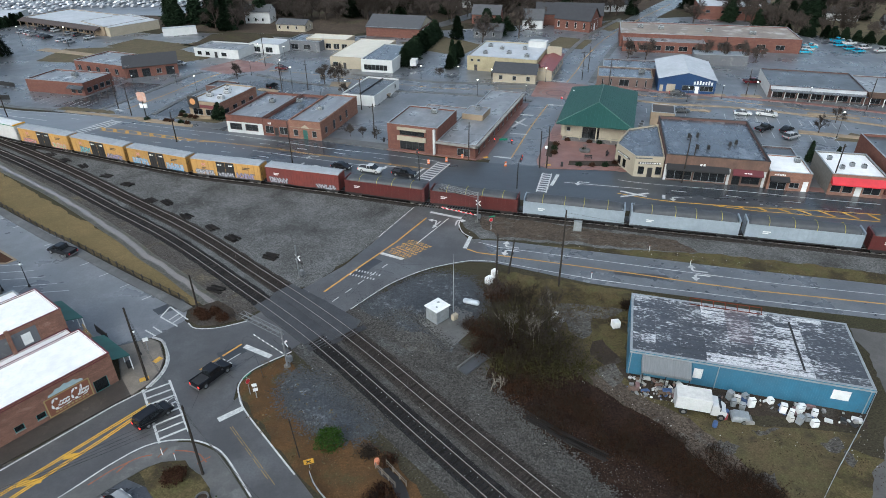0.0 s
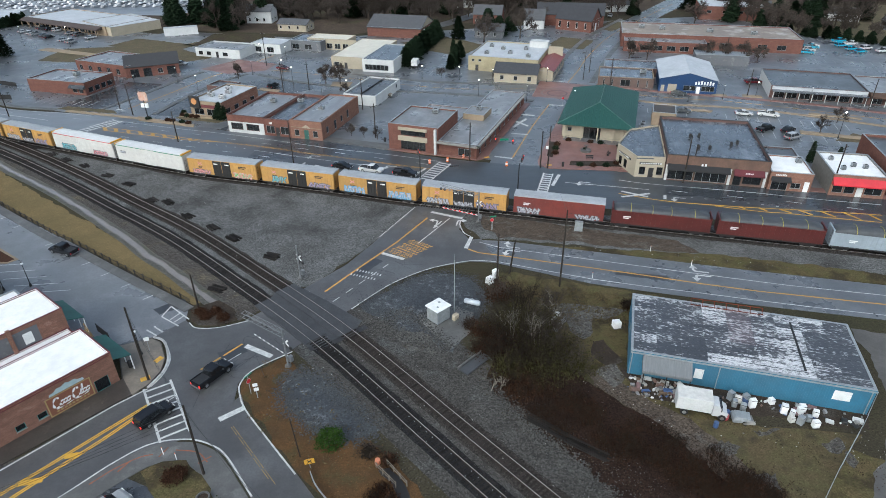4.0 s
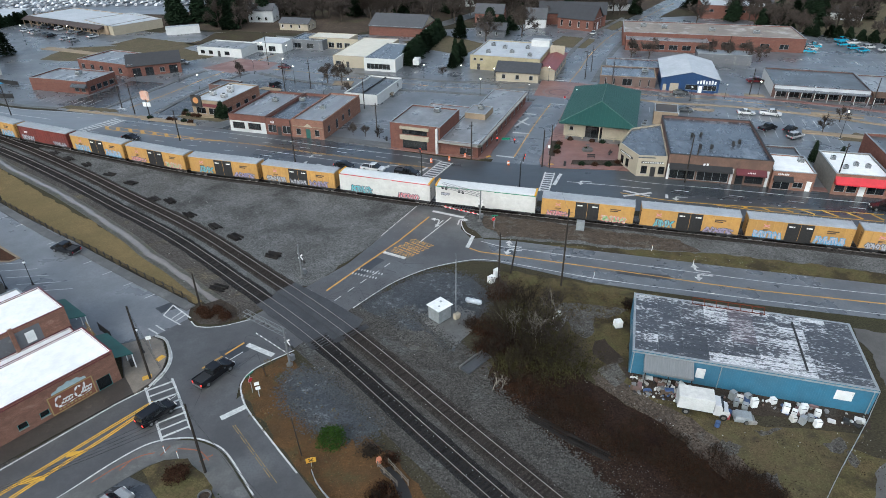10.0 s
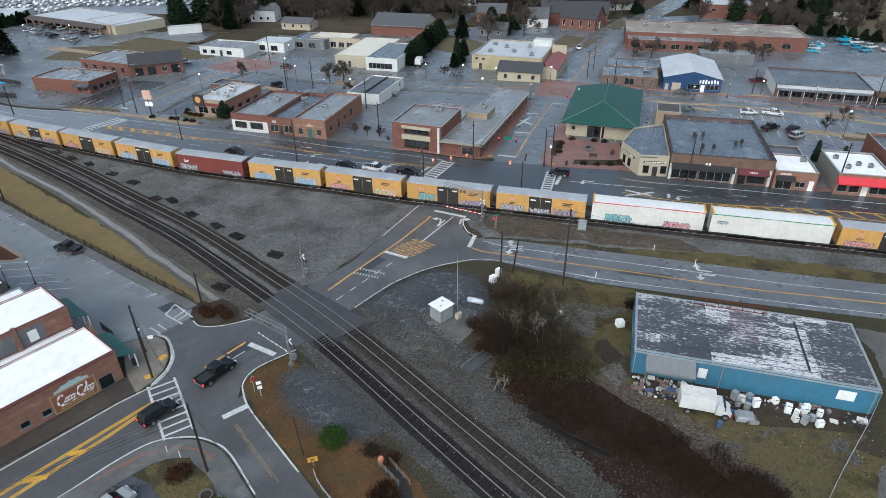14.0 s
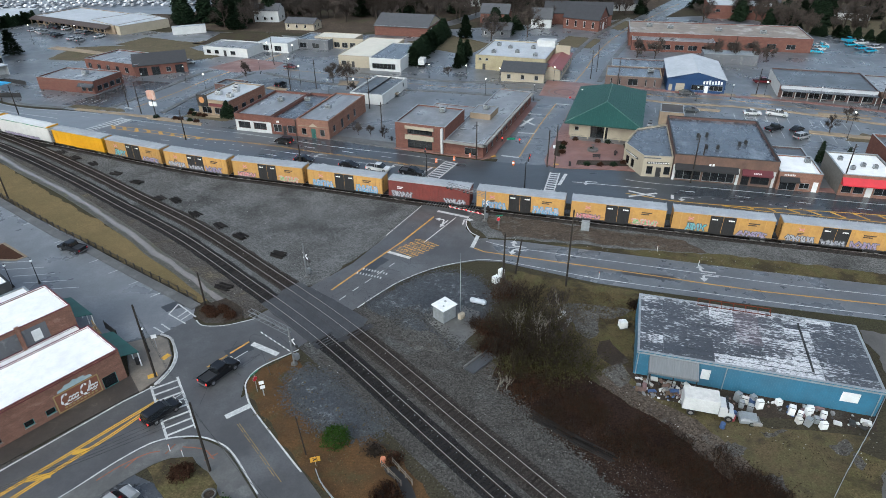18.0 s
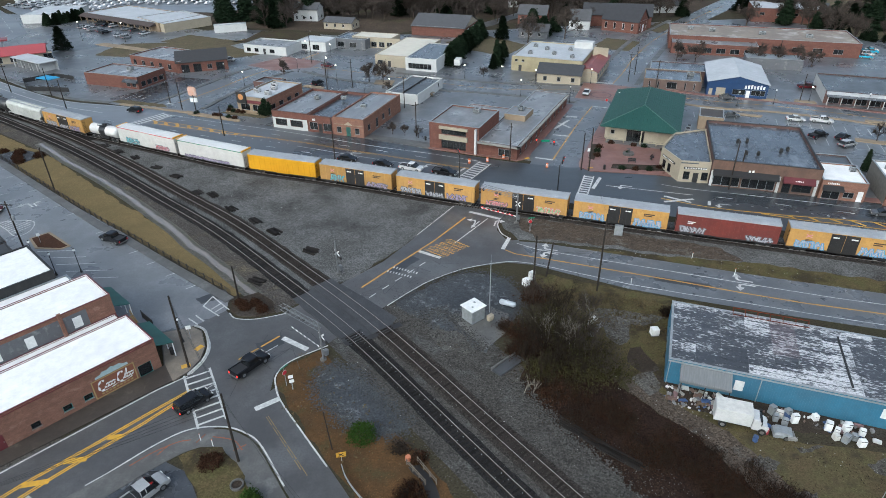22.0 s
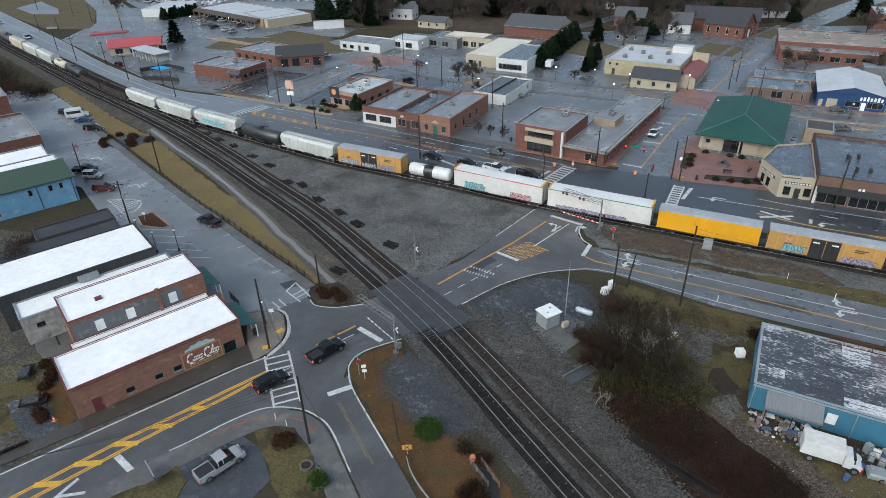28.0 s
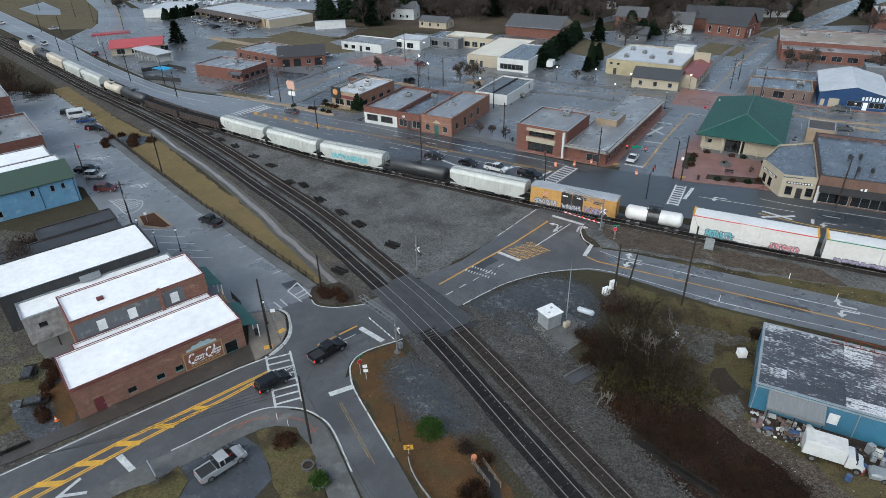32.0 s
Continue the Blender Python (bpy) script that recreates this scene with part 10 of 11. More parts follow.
# litter: scraps too small to count
_vs, _fs = [], []
for i in range(520):
    a = _r.random()
    if a < 0.35:
        t = _r.uniform(0, 1)
        p = Vector((-60, 112)).lerp(Vector((20, 36)), t) + Vector((_r.uniform(-9, 12), _r.uniform(-5, 6)))
    elif a < 0.6:
        p = Vector((_r.uniform(6, 60), 0))
        p.y = 103 - 0.27 * (p.x - 6) + _r.uniform(-6.5, -1.5)
    elif a < 0.8:
        p = Vector((_r.uniform(-60, -5), 0))
        p.y = 100 - 0.28 * (p.x + 20) + _r.uniform(-2, 8)
    else:
        p = Vector(local(*W0, _r.uniform(-6, 30), _r.uniform(-9, -1)))
    k, c, s = len(_vs), _r.uniform(0, 3.14), _r.uniform(0.04, 0.1)
    for d in (0, 1.57, 3.14, 4.71):
        _vs.append((p.x + s * math.cos(c + d), p.y + s * math.sin(c + d) * 0.7, 0.075 + _r.uniform(0, 0.05)))
    _vs.append((p.x, p.y, 0.02))
    _fs += [(k, k + 1, k + 2, k + 3), (k, k + 1, k + 4), (k + 1, k + 2, k + 4), (k + 2, k + 3, k + 4), (k + 3, k, k + 4)]
tagged(part("litter", mesh("litter", _vs, _fs, mat("pale_litter", (0.3, 0.295, 0.28), 0.8, island=0.5)), SIGN_WHITE), "small pale scraps of litter on the ground", "litter", kind="stuff")

# ---- plants ----


def twig_mesh(h, spread, seed, stems, depth=3, thick=0.05, lean=0.5):
    """Bare stems that fork upwards, as thin three-sided sticks."""
    rnd = random.Random(seed)
    vs, fs = [], []

    def stick(a, b, r0, r1):
        d = (b - a).normalized()
        u = d.orthogonal().normalized()
        w = d.cross(u)
        k = len(vs)
        for p, r in ((a, r0), (b, r1)):
            for t in (0, 2.094, 4.189):
                vs.append(tuple(p + (u * math.cos(t) + w * math.sin(t)) * r))
        for i in range(3):
            fs.append((k + i, k + (i + 1) % 3, k + 3 + (i + 1) % 3, k + 3 + i))

    def grow(p, d, l, r, n):
        q = p + d * l
        stick(p, q, r, r * 0.65)
        if n:
            for _ in range(3 if n > 1 else 4):
                e = (d + Vector((rnd.gauss(0, lean), rnd.gauss(0, lean), rnd.gauss(0.1, lean * 0.6)))).normalized()
                grow(q.lerp(p, rnd.uniform(0, 0.45)), e, l * rnd.uniform(0.5, 0.8), r * 0.55, n - 1)
    for _ in range(stems):
        a = rnd.uniform(0, 6.28)
        f = rnd.uniform(0, 1) ** 0.7 * spread
        d = Vector((math.cos(a) * f * 0.12 + rnd.gauss(0, 0.15), math.sin(a) * f * 0.12 + rnd.gauss(0, 0.15), 1)).normalized()
        grow(Vector((math.cos(a) * f, math.sin(a) * f, 0)), d, h * rnd.uniform(0.3, 0.45), thick * rnd.uniform(0.7, 1.2), depth)
    return vs, fs


def leaf_mesh(points, size, seed, per=5):
    """Small folded leaves scattered round the given points."""
    rnd = random.Random(seed)
    vs, fs = [], []
    for p, r in points:
        for _ in range(per):
            q = p + Vector((rnd.gauss(0, r), rnd.gauss(0, r), rnd.gauss(0, r)))
            if q.z < 0.03:
                q.z = rnd.uniform(0.03, 0.3)
            u = Vector((rnd.gauss(0, 1), rnd.gauss(0, 1), rnd.gauss(0, 1))).normalized()
            w = u.orthogonal().normalized()
            s = size * rnd.uniform(0.6, 1.3)
            k = len(vs)
            vs += [tuple(q - u * s), tuple(q + w * s * 0.55), tuple(q + u * s), tuple(q - w * s * 0.55 + Vector((0, 0, s * 0.2)))]
            fs.append((k, k + 1, k + 2, k + 3))
    return vs, fs


def brush(x, y, h, spread, seed, label, leaf=None, stems=26, m=None):
    b = thing("bare_brush", label, "bush", pose(x, y, 0, 0, 0, seed * 37), "bare brush")
    vs, fs = twig_mesh(h, spread, seed, stems)
    part("twig_mass", mesh("twig_mass", vs, fs, m or TWIG), m or TWIG, b)
    if leaf:
        rnd = random.Random(seed + 500)
        pts = [(Vector((rnd.gauss(0, spread * 0.55), rnd.gauss(0, spread * 0.55), abs(rnd.gauss(0.2, 0.4)) * h * 0.55)), 0.3) for _ in range(int(170 * spread))]
        lv, lf = leaf_mesh(pts, 0.13, seed, 5)
        part("leaves", mesh("leaves", lv, lf, leaf), leaf, b)
    return b


OL_ = OLIVE_LEAF
for i, (x, y, h, sp, lf) in enumerate(((9.5, 79.4, 3.6, 2.0, DEAD_LEAF), (13.2, 75.8, 6.0, 2.6, None), (11.2, 71.5, 6.4, 3.0, OL_), (15.6, 71.6, 5.0, 2.6, OLIVE_LEAF), (8.4, 67.2, 4.2, 2.2, DEAD_LEAF), (12.6, 66.2, 6.4, 3.0, OLIVE_LEAF),
                                       (16.8, 66.6, 4.6, 2.5, OLIVE_LEAF), (9.4, 62.6, 4.2, 2.2, OL_), (14.2, 61.8, 5.0, 2.8, OL_), (18.6, 62.8, 3.2, 2.2, OLIVE_LEAF), (6.4, 70.4, 2.8, 1.6, DEAD_LEAF), (10.6, 58.4, 2.6, 2.0, DEAD_LEAF),
                                       (17.6, 77.4, 3.2, 1.6, None), (6.2, 66.4, 2.0, 1.4, DEAD_LEAF), (28.8, 75.8, 1.8, 0.8, DEAD_LEAF), (4.6, 72.0, 1.6, 1.0, DEAD_LEAF))):
    brush(x, y, h, sp, i + 1, "tangled leafless brush with " + ("reddish dead leaves" if lf is DEAD_LEAF else "olive leaves" if lf else "grey-brown twigs"), lf, 30, TWIG if i % 3 else TWIG_GREY)
PALE_TWIG = mat("pale_sapling_bark", (0.2, 0.18, 0.15), 0.9, size=0.5, island=0.3, spec=0.02)
for i, (x, y, h) in enumerate(((10.2, 68.6, 6.6), (13.6, 67.2, 7.2), (6.8, 58.8, 3.4), (15.8, 72.4, 5.6))):
    brush(x, y, h, 1.2, 320 + i, "pale leafless sapling standing in brush", None, 4, PALE_TWIG)


def loose_stones(name, outline, n, spread, size, m, label, z):
    """Stones strewn along the edge of a patch, too many to count."""
    rnd = random.Random(n)
    vs, fs = [], []
    line = V2(*outline, outline[0])
    total = length(line)
    for _ in range(n):
        p, w = along(line, rnd.uniform(0, total))
        c = p + Vector((-w.y, w.x)) * rnd.gauss(0, spread)
        r, a, o = size * rnd.uniform(0.5, 1.5), rnd.uniform(0, 6.3), len(vs)
        vs += [(c.x + r * math.cos(a + k * 1.5708) * rnd.uniform(0.7, 1.2), c.y + r * math.sin(a + k * 1.5708) * rnd.uniform(0.7, 1.2), z) for k in range(4)]
        vs.append((c.x, c.y, z + r * 0.7))
        fs += [(o + k, o + (k + 1) % 4, o + 4) for k in range(4)]
    tagged(part(name, mesh(name, vs, fs, m), m), label, "gravel", kind="stuff")


STONE_DARK = mat("loose_blue_stone", (0.036, 0.04, 0.046), 0.8, size=0.4, island=0.5)
STONE_GREY = mat("loose_grey_stone", (0.068, 0.065, 0.061), 0.85, size=0.4, island=0.6)
_patch = ((-19.5, 62.8), (-16, 61.8), (-11, 56), (-7.5, 52), (-10.5, 50.8), (-15, 52.4), (-19, 56), (-20.8, 60))
loose_stones("dark_stones", _patch, 3200, 0.75, 0.1, STONE_DARK, "loose dark blue stones round a gravel patch", 0.04)
loose_stones("grey_stones", _patch, 1200, 0.8, 0.09, STONE_GREY, "loose pale stones over a gravel patch", 0.045)
_pad = ((-3.6, 74.6), (-0.6, 70), (1.6, 66.8), (-3, 68), (-8, 73), (-6, 76))
loose_stones("grey_stones", _pad, 2600, 0.8, 0.1, STONE_GREY, "loose grey stones round the signal cabin", 0.04)
loose_stones("dark_stones", ((-12, 77.2), (-6.6, 83.2), (-1, 86.8), (5, 85.2), (7.4, 80), (6.6, 75), (2, 77), (-4, 74)), 2600, 0.7, 0.1, STONE_DARK, "loose dark stones at the gravel's edge", 0.06)
loose_stones("grey_stones", ((5.6, 60.4), (8.6, 55.4), (11.6, 51.4), (15.4, 46.2), (18.4, 41.6), (22, 36), (18.4, 41.4), (15.4, 46), (11.6, 51.2), (8.6, 55.2)), 3000, 0.7, 0.11, STONE_GREY, "loose ballast stones strewn into dead weeds", 0.05)
# pale rail clips down the middle of the near track
_vs, _fs = [], []
_rc = random.Random(12)
for k, (p, w) in enumerate(walk_line([q for q in NEAR_LINE if -22 < q.x < 40], 1.1)):
    for off, odds in ((-0.42, 0.85), (0.5, 0.15)):
        if _rc.random() < odds:
            c, r, o = p + Vector((-w.y, w.x)) * off, _rc.uniform(0.03, 0.06), len(_vs)
            _vs += [(c.x + sx * r, c.y + sy * r, z) for z in (0.1, 0.15) for sx, sy in ((-1, -1), (1, -1), (1, 1), (-1, 1))]
            _fs += [tuple(o + v for v in q) for q in ((4, 5, 6, 7), (0, 1, 5, 4), (1, 2, 6, 5), (2, 3, 7, 6), (3, 0, 4, 7))]
tagged(part("rail_clips", mesh("rail_clips", _vs, _fs, GALV), GALV), "pale metal clips lying between the rails", "rail clip", kind="stuff")
_rw = random.Random(77)
for i in range(80):
    t = _rw.random()
    c = Vector((13, 57)).lerp(Vector((38, 38)), t) + Vector((_rw.uniform(-2.5, 3.5), _rw.uniform(-3.5, 2.5)))
    if i < 6:
        _wp = (twig_mesh(1.2, 1.3, 900 + i, 34, 2, 0.03, 0.6), leaf_mesh([(Vector((_rw.gauss(0, 0.8), _rw.gauss(0, 0.8), _rw.uniform(0.05, 0.7))), 0.2) for _ in range(90)], 0.07, 900 + i, 5))
        w_ = thing("dead_weeds", "dry reddish-brown dead weeds", "weeds", pose(c.x, c.y, 0.03), "dead weeds")
        part("stalks", mesh("stalks", *_wp[0], TWIG), TWIG, w_)
        part("dry_leaves", mesh("dry_leaves", *_wp[1], DEAD_LEAF), DEAD_LEAF, w_)
        _made[("weed", i)] = w_
    else:
        copy_thing(_made[("weed", i % 6)], pose(c.x, c.y, 0.03, 0, 0, _rw.uniform(0, 360)))


def bush(x, y, r, h, seed, m, label):
    rnd = random.Random(seed)
    b = thing("shrub", label, "shrub", pose(x, y, 0))
    part("stems", mesh("stems", *twig_mesh(h * 0.8, r * 0.3, seed, 8, 2, 0.04), BARK), BARK, b)
    pts = []
    for _ in range(int(220 * r)):
        d = Vector((rnd.gauss(0, 1), rnd.gauss(0, 1), abs(rnd.gauss(0, 1)))).normalized()
        k = rnd.uniform(0.55, 1.05) * (1 + 0.25 * noise.noise(d * 2.3 + Vector((seed, 0, 0))))
        pts.append((Vector((d.x * r * k, d.y * r * k, 0.15 + d.z * h * k)), 0.14))
    part("foliage", mesh("foliage", *leaf_mesh(pts, 0.11, seed, 5), m), m, b)
    return b


bush(-12.9, 50.2, 1.7, 1.9, 3, BUSH_LEAF, "round bright green evergreen shrub")
bush(-23.2, 41.0, 1.2, 1.3, 4, BUSH_LEAF, "round green shrub inside a low ring")
bush(-29.2, 45.6, 1.3, 1.1, 6, DEAD_LEAF, "round reddish-brown winter shrub")
bush(-112.3, 136.2, 1.5, 1.2, 8, DEAD_LEAF, "brown winter shrub in a bed")
bush(-109.0, 131.0, 1.4, 1.1, 9, DEAD_LEAF, "brown winter shrub in a bed")
bush(-106.4, 134.8, 1.4, 1.1, 10, DEAD_LEAF, "brown winter shrub in a bed")
bush(-111, 133.4, 1.3, 1.0, 11, DEAD_LEAF, "brown winter shrub in a bed")
for i, (x, y) in enumerate(((-36.4, 76.0), (-35.2, 75.0), (-34.0, 76.2), (-32.4, 74.6))):
    bush(x, y, 0.9, 0.7, 14 + i, DEAD_LEAF, "low reddish shrub in a kerbed bed")
for i, (x, y, r) in enumerate(((28.6, 138.4, 0.8), (29.2, 141.4, 0.8), (30, 144, 0.8), (33, 131, 0.7), (36, 130.6, 0.7), (39, 130.4, 0.8), (41.6, 131.6, 0.8), (36, 140, 0.7), (44.6, 137.4, 1.1), (45.6, 141.4, 1.3), (38.6, 145.4, 0.7), (41, 144.6, 0.7), (33.4, 147, 0.7))):
    bush(x, y, r, r, 30 + i, (DEAD_LEAF, LEAF)[i % 2], "clipped shrub in a plaza bed")
for pts in ([(27.6, 136), (30, 146), (28.6, 146.4), (26.4, 137)], [(30.6, 131.2), (42.6, 129.8), (43, 133), (31.4, 133.6)], [(43.4, 135.6), (46.4, 135.4), (47.4, 143), (44.6, 143.6)]):
    slab("planting_bed", pts, 0.26, DIRT, "mulched planting bed with a kerb", "planting bed", 0.2)
fount = thing("fountain", "small round stone fountain on the plaza", "fountain", pose(36.2, 139.6, 0.18))
part("basin", tubes(((0, 0, 0), (0, 0, 0.5), 1.3), n=20), CONCRETE, fount)
part("bowl", tubes(((0, 0, 0.5), (0, 0, 1.3), 0.15), ((0, 0, 1.3), (0, 0, 1.5), 0.2, 0.6), n=14), CONCRETE, fount)
for x, y, a in ((36, 134.6, -8), (41.4, 137, 60)):
    bn = thing("bench", "dark slatted bench on brick paving", "bench", pose(x, y, 0.18, 0, 0, a))
    for k in range(4):
        part("slat", boxes((-0.9, 0.12 * k, 0.42, 0.9, 0.12 * k + 0.09, 0.46)), BLACK, bn)
    part("backrest", boxes((-0.9, 0.5, 0.55, 0.9, 0.54, 0.9)), BLACK, bn)
    for s in (-0.75, 0.75):
        part("leg", boxes((s - 0.04, 0.05, 0, s + 0.04, 0.5, 0.42)), BLACK, bn)


def ring(x, y, r, label):
    t = thing("planter_ring", label, "planter", pose(x, y, 0.1))
    bm = bmesh.new()
    for i in range(20):
        a, b = 6.28319 * i / 20, 6.28319 * (i + 1) / 20
        q = [bm.verts.new((k * math.cos(c), k * math.sin(c), z)) for c in (a, b) for k, z in ((r, 0), (r, 0.35), (r - 0.16, 0.35), (r - 0.16, 0.05))]
        for j in range(3):
            bm.faces.new((q[j], q[j + 1], q[4 + j + 1], q[4 + j]))
    part("wall", bm, CONCRETE, t)
    part("soil", tubes(((0, 0, 0), (0, 0, 0.15), r - 0.17), n=20), DIRT, t)


ring(-25.3, 42.9, 0.75, "round concrete planter ring with bare soil")
ring(-23.2, 41.0, 0.9, "round concrete planter ring under a shrub")


def tree(x, y, h, seed, label="tall bare deciduous tree", spread=0.42, proto=None):
    key = ("tree", seed % 6, spread)
    if key in _made:
        t = copy_thing(_made[key], pose(x, y, 0, 0, 0, seed * 53) @ Matrix.Diagonal((1, 1, 1, 1)))
        t.scale = (h / 10,) * 3
        t["label"] = label
        return t
    t = thing("bare_tree", label, "tree", pose(x, y, 0), "bare trees")
    part("trunk", tubes(((0, 0, 0), (0.1, 0, 3.4), 0.24, 0.16), n=8), BARK, t)
    rnd = random.Random(seed)
    vs, fs = [], []
    for k in range(8):
        a, b = twig_mesh(7, 0.1, seed * 10 + k, 1, 4, 0.13, spread)
        e = Matrix.Translation((0.08, 0, 1.8 + 0.25 * k)) @ Matrix.Rotation(k * 1.1, 4, "Z") @ Matrix.Rotation(0.2 + 0.09 * (7 - k), 4, "X")
        o = len(vs)
        vs += [tuple(e @ Vector(v)) for v in a]
        fs += [tuple(i + o for i in f) for f in b]
    tips = [(Vector(vs[i]), 0.35) for i in range(0, len(vs), 24) if vs[i][2] > 3]
    a, b = leaf_mesh(tips, 0.5, seed, 6)
    a = [tuple(Vector(a[i - i % 4]).lerp(Vector(a[i]), 1.0) if i % 2 == 0 else Vector(a[i]).lerp((Vector(a[i - i % 4]) + Vector(a[i - i % 4 + 2])) / 2, 0.8)) for i in range(len(a))]
    o = len(vs)
    vs += a
    fs += [tuple(i + o for i in f) for f in b]
    part("crown", mesh("crown", vs, fs, TWIG_GREY), TWIG_GREY, t)
    t.scale = (h / 10,) * 3
    _made[key] = t
    return t


def conifer(x, y, h, r, seed, label="dense dark evergreen tree"):
    key = ("con", seed % 4)
    if key in _made:
        t = copy_thing(_made[key], pose(x, y, 0, 0, 0, seed * 71))
        t.scale = (r / 2, r / 2, h / 8)
        t["label"] = label
        return t
    rnd = random.Random(seed)
    t = thing("evergreen_tree", label, "tree", pose(x, y, 0), "evergreen trees")
    part("trunk", tubes(((0, 0, 0), (0, 0, 7.2), 0.2, 0.04), n=7), BARK, t)
    pts = []
    for _ in range(900):
        z = rnd.uniform(0.02, 1) ** 1.2
        a = rnd.uniform(0, 6.28)
        k = (1 - z) ** 0.7 * 2.0 * (0.75 + 0.35 * noise.noise(Vector((math.cos(a) * 1.5, math.sin(a) * 1.5, z * 5 + seed)))) * rnd.uniform(0.6, 1.05)
        pts.append((Vector((math.cos(a) * k, math.sin(a) * k, 0.4 + z * 7.6)), 0.16))
    part("crown", mesh("crown", *leaf_mesh(pts, 0.26, seed, 4), LEAF), LEAF, t)
    t.scale = (r / 2, r / 2, h / 8)
    _made[key] = t
    return t


for i, (x, y, h, r) in enumerate(((-121, 305, 13, 6), (-113, 310, 14, 6.5), (-101, 300, 13, 6), (-94, 304, 12, 6), (-128, 316, 12, 5), (6.5, 222.5, 9, 2.4), (5.2, 219, 5, 2.0), (-10.6, 224, 6.5, 3.6), (-9.4, 229, 7, 3.8), (-8.2, 234, 7, 3.8), (-6.8, 239, 7.2, 3.8), (-5.4, 244, 7.2, 3.8), (-4.2, 250, 7, 4), (-2.8, 256, 7, 4), (-1.2, 262, 7, 4), (0.6, 269, 7.5, 4.2), (7.6, 226, 7, 2.6), (9.4, 236, 6, 2.6),
                                  (23, 278, 10, 5.5), (27.6, 274, 8, 4.5), (33, 284, 6, 4), (10, 268, 9, 4), (-167.7, 246, 9.2, 4.4), (86.5, 131.5, 5, 1.2), (91.5, 129.4, 4.4, 1.1), (-60.3, 167.8, 4.6, 2.6), (130, 330, 12, 6), (98, 318, 9, 4), (140, 275, 9, 4), (168, 285, 12, 6),
                                  (214, 265, 10, 5), (200, 300, 12, 6), (-40, 320, 12, 5), (60, 340, 11, 5), (-174, 238, 3.6, 2.0))):
    conifer(x, y, h, r, i + 2)
for i, (x, y, h) in enumerate(((-35.9, 201.4, 7.5), (-31.2, 201.2, 7.5), (-66.8, 209.6, 6), (98, 226, 8), (104, 224, 8), (110, 222, 8), (116, 223, 7), (20, 258, 13), (36, 268, 14), (-22, 152.5, 3.4), (-18.6, 151.2, 3.4), (-15, 150, 3.4), (2, 208, 4), (-28, 189.6, 4), (108, 158, 5),
                               (40, 150.5, 4), (43, 149.4, 4), (99, 150, 5), (20.5, 204.2, 4), (26.5, 202.4, 4), (72, 231, 8), (78, 229, 8), (150, 262, 10), (176, 268, 12), (186, 258, 12))):
    tree(x, y, h, i, "small bare street tree" if h < 6 else "bare deciduous tree with grey twigs")
_rt = random.Random(9)
_n = 0
for k in range(260):
    a = _rt.uniform(-0.78, 0.62)
    d = _rt.uniform(305, 385) if abs(a) < 0.5 else _rt.uniform(330, 430)
    x, y = d * math.sin(a), d * math.cos(a)
    if a < -0.36 or -9 < (x - 74) * 0.83 - (y - 266) * 0.555 < 22:
        continue
    if k % 5 == 0:
        conifer(x, y, _rt.uniform(9, 14), _rt.uniform(4, 6), k + 50, "dark evergreen among distant bare woods")
    else:
        tree(x, y, _rt.uniform(10, 15), k + 100, "tall bare tree in distant woods")
for k in range(34):
    x = _rt.uniform(-82, 20)
    y = 304 + 0.12 * abs(x + 30) + _rt.uniform(0, 44)
    if -34 < x < 2 and y < 312 or 6 < x < 20 and y < 316:
        continue
    tree(x, y, _rt.uniform(8, 13), k + 400, "tall bare tree behind houses")
for k in range(16):
    x, y = 148 + 2.1 * k + _rt.uniform(-1, 1), 275 - 1.9 * k + _rt.uniform(-1.5, 1.5)
    if k % 3:
        conifer(x, y, _rt.uniform(3, 5), _rt.uniform(2.2, 3.2), k + 31, "dark evergreen hedge along a car park")
    else:
        tree(x + 4, y + 5, _rt.uniform(8, 12), k + 450, "bare tree beside a car park")
slab("east_lawn", [(150, 278), (185, 244), (240, 232), (320, 330), (170, 420), (140, 330)], 0.05, GRASS_FAR, "dull winter lawn behind houses", "grass")
for i, (x, y, h, sp) in enumerate(((-176, 166, 7, 4.5), (-183, 171, 8, 5), (-191, 176, 8, 5), (-200, 184, 8, 5), (-208, 190, 8, 5), (-170, 168, 5, 4), (-90, 84, 4, 2.5), (-95, 80, 4, 2.5))):
    brush(x, y, h, sp, 60 + i, "dense leafless brush beside the railway", DEAD_LEAF if i % 2 else None, 34, TWIG)
# rough grass tufts on the verges
_pts = []
for k in range(1100):
    z = _rt.random()
    if z < 0.12:
        p = Vector((_rt.uniform(-24, -6), 0))
        p.y = 56 - 0.9 * (p.x + 20) + _rt.uniform(-5, 6)
    else:
        p = Vector((_rt.uniform(12, 36), 0))
        p.y = 82 - 0.3 * (p.x - 12) + _rt.uniform(-6, 2)
    _pts.append((Vector((p.x, p.y, 0.12)), 0.13))
tagged(part("grass_tufts", mesh("grass_tufts", *leaf_mesh(_pts, 0.12, 5, 4), mat("dry_grass_blades", (0.1, 0.072, 0.036), 0.95, other=(0.06, 0.052, 0.027), size=6, island=0.4)), GRASS), "rough dry grass tufts on the verges", "grass", kind="stuff")

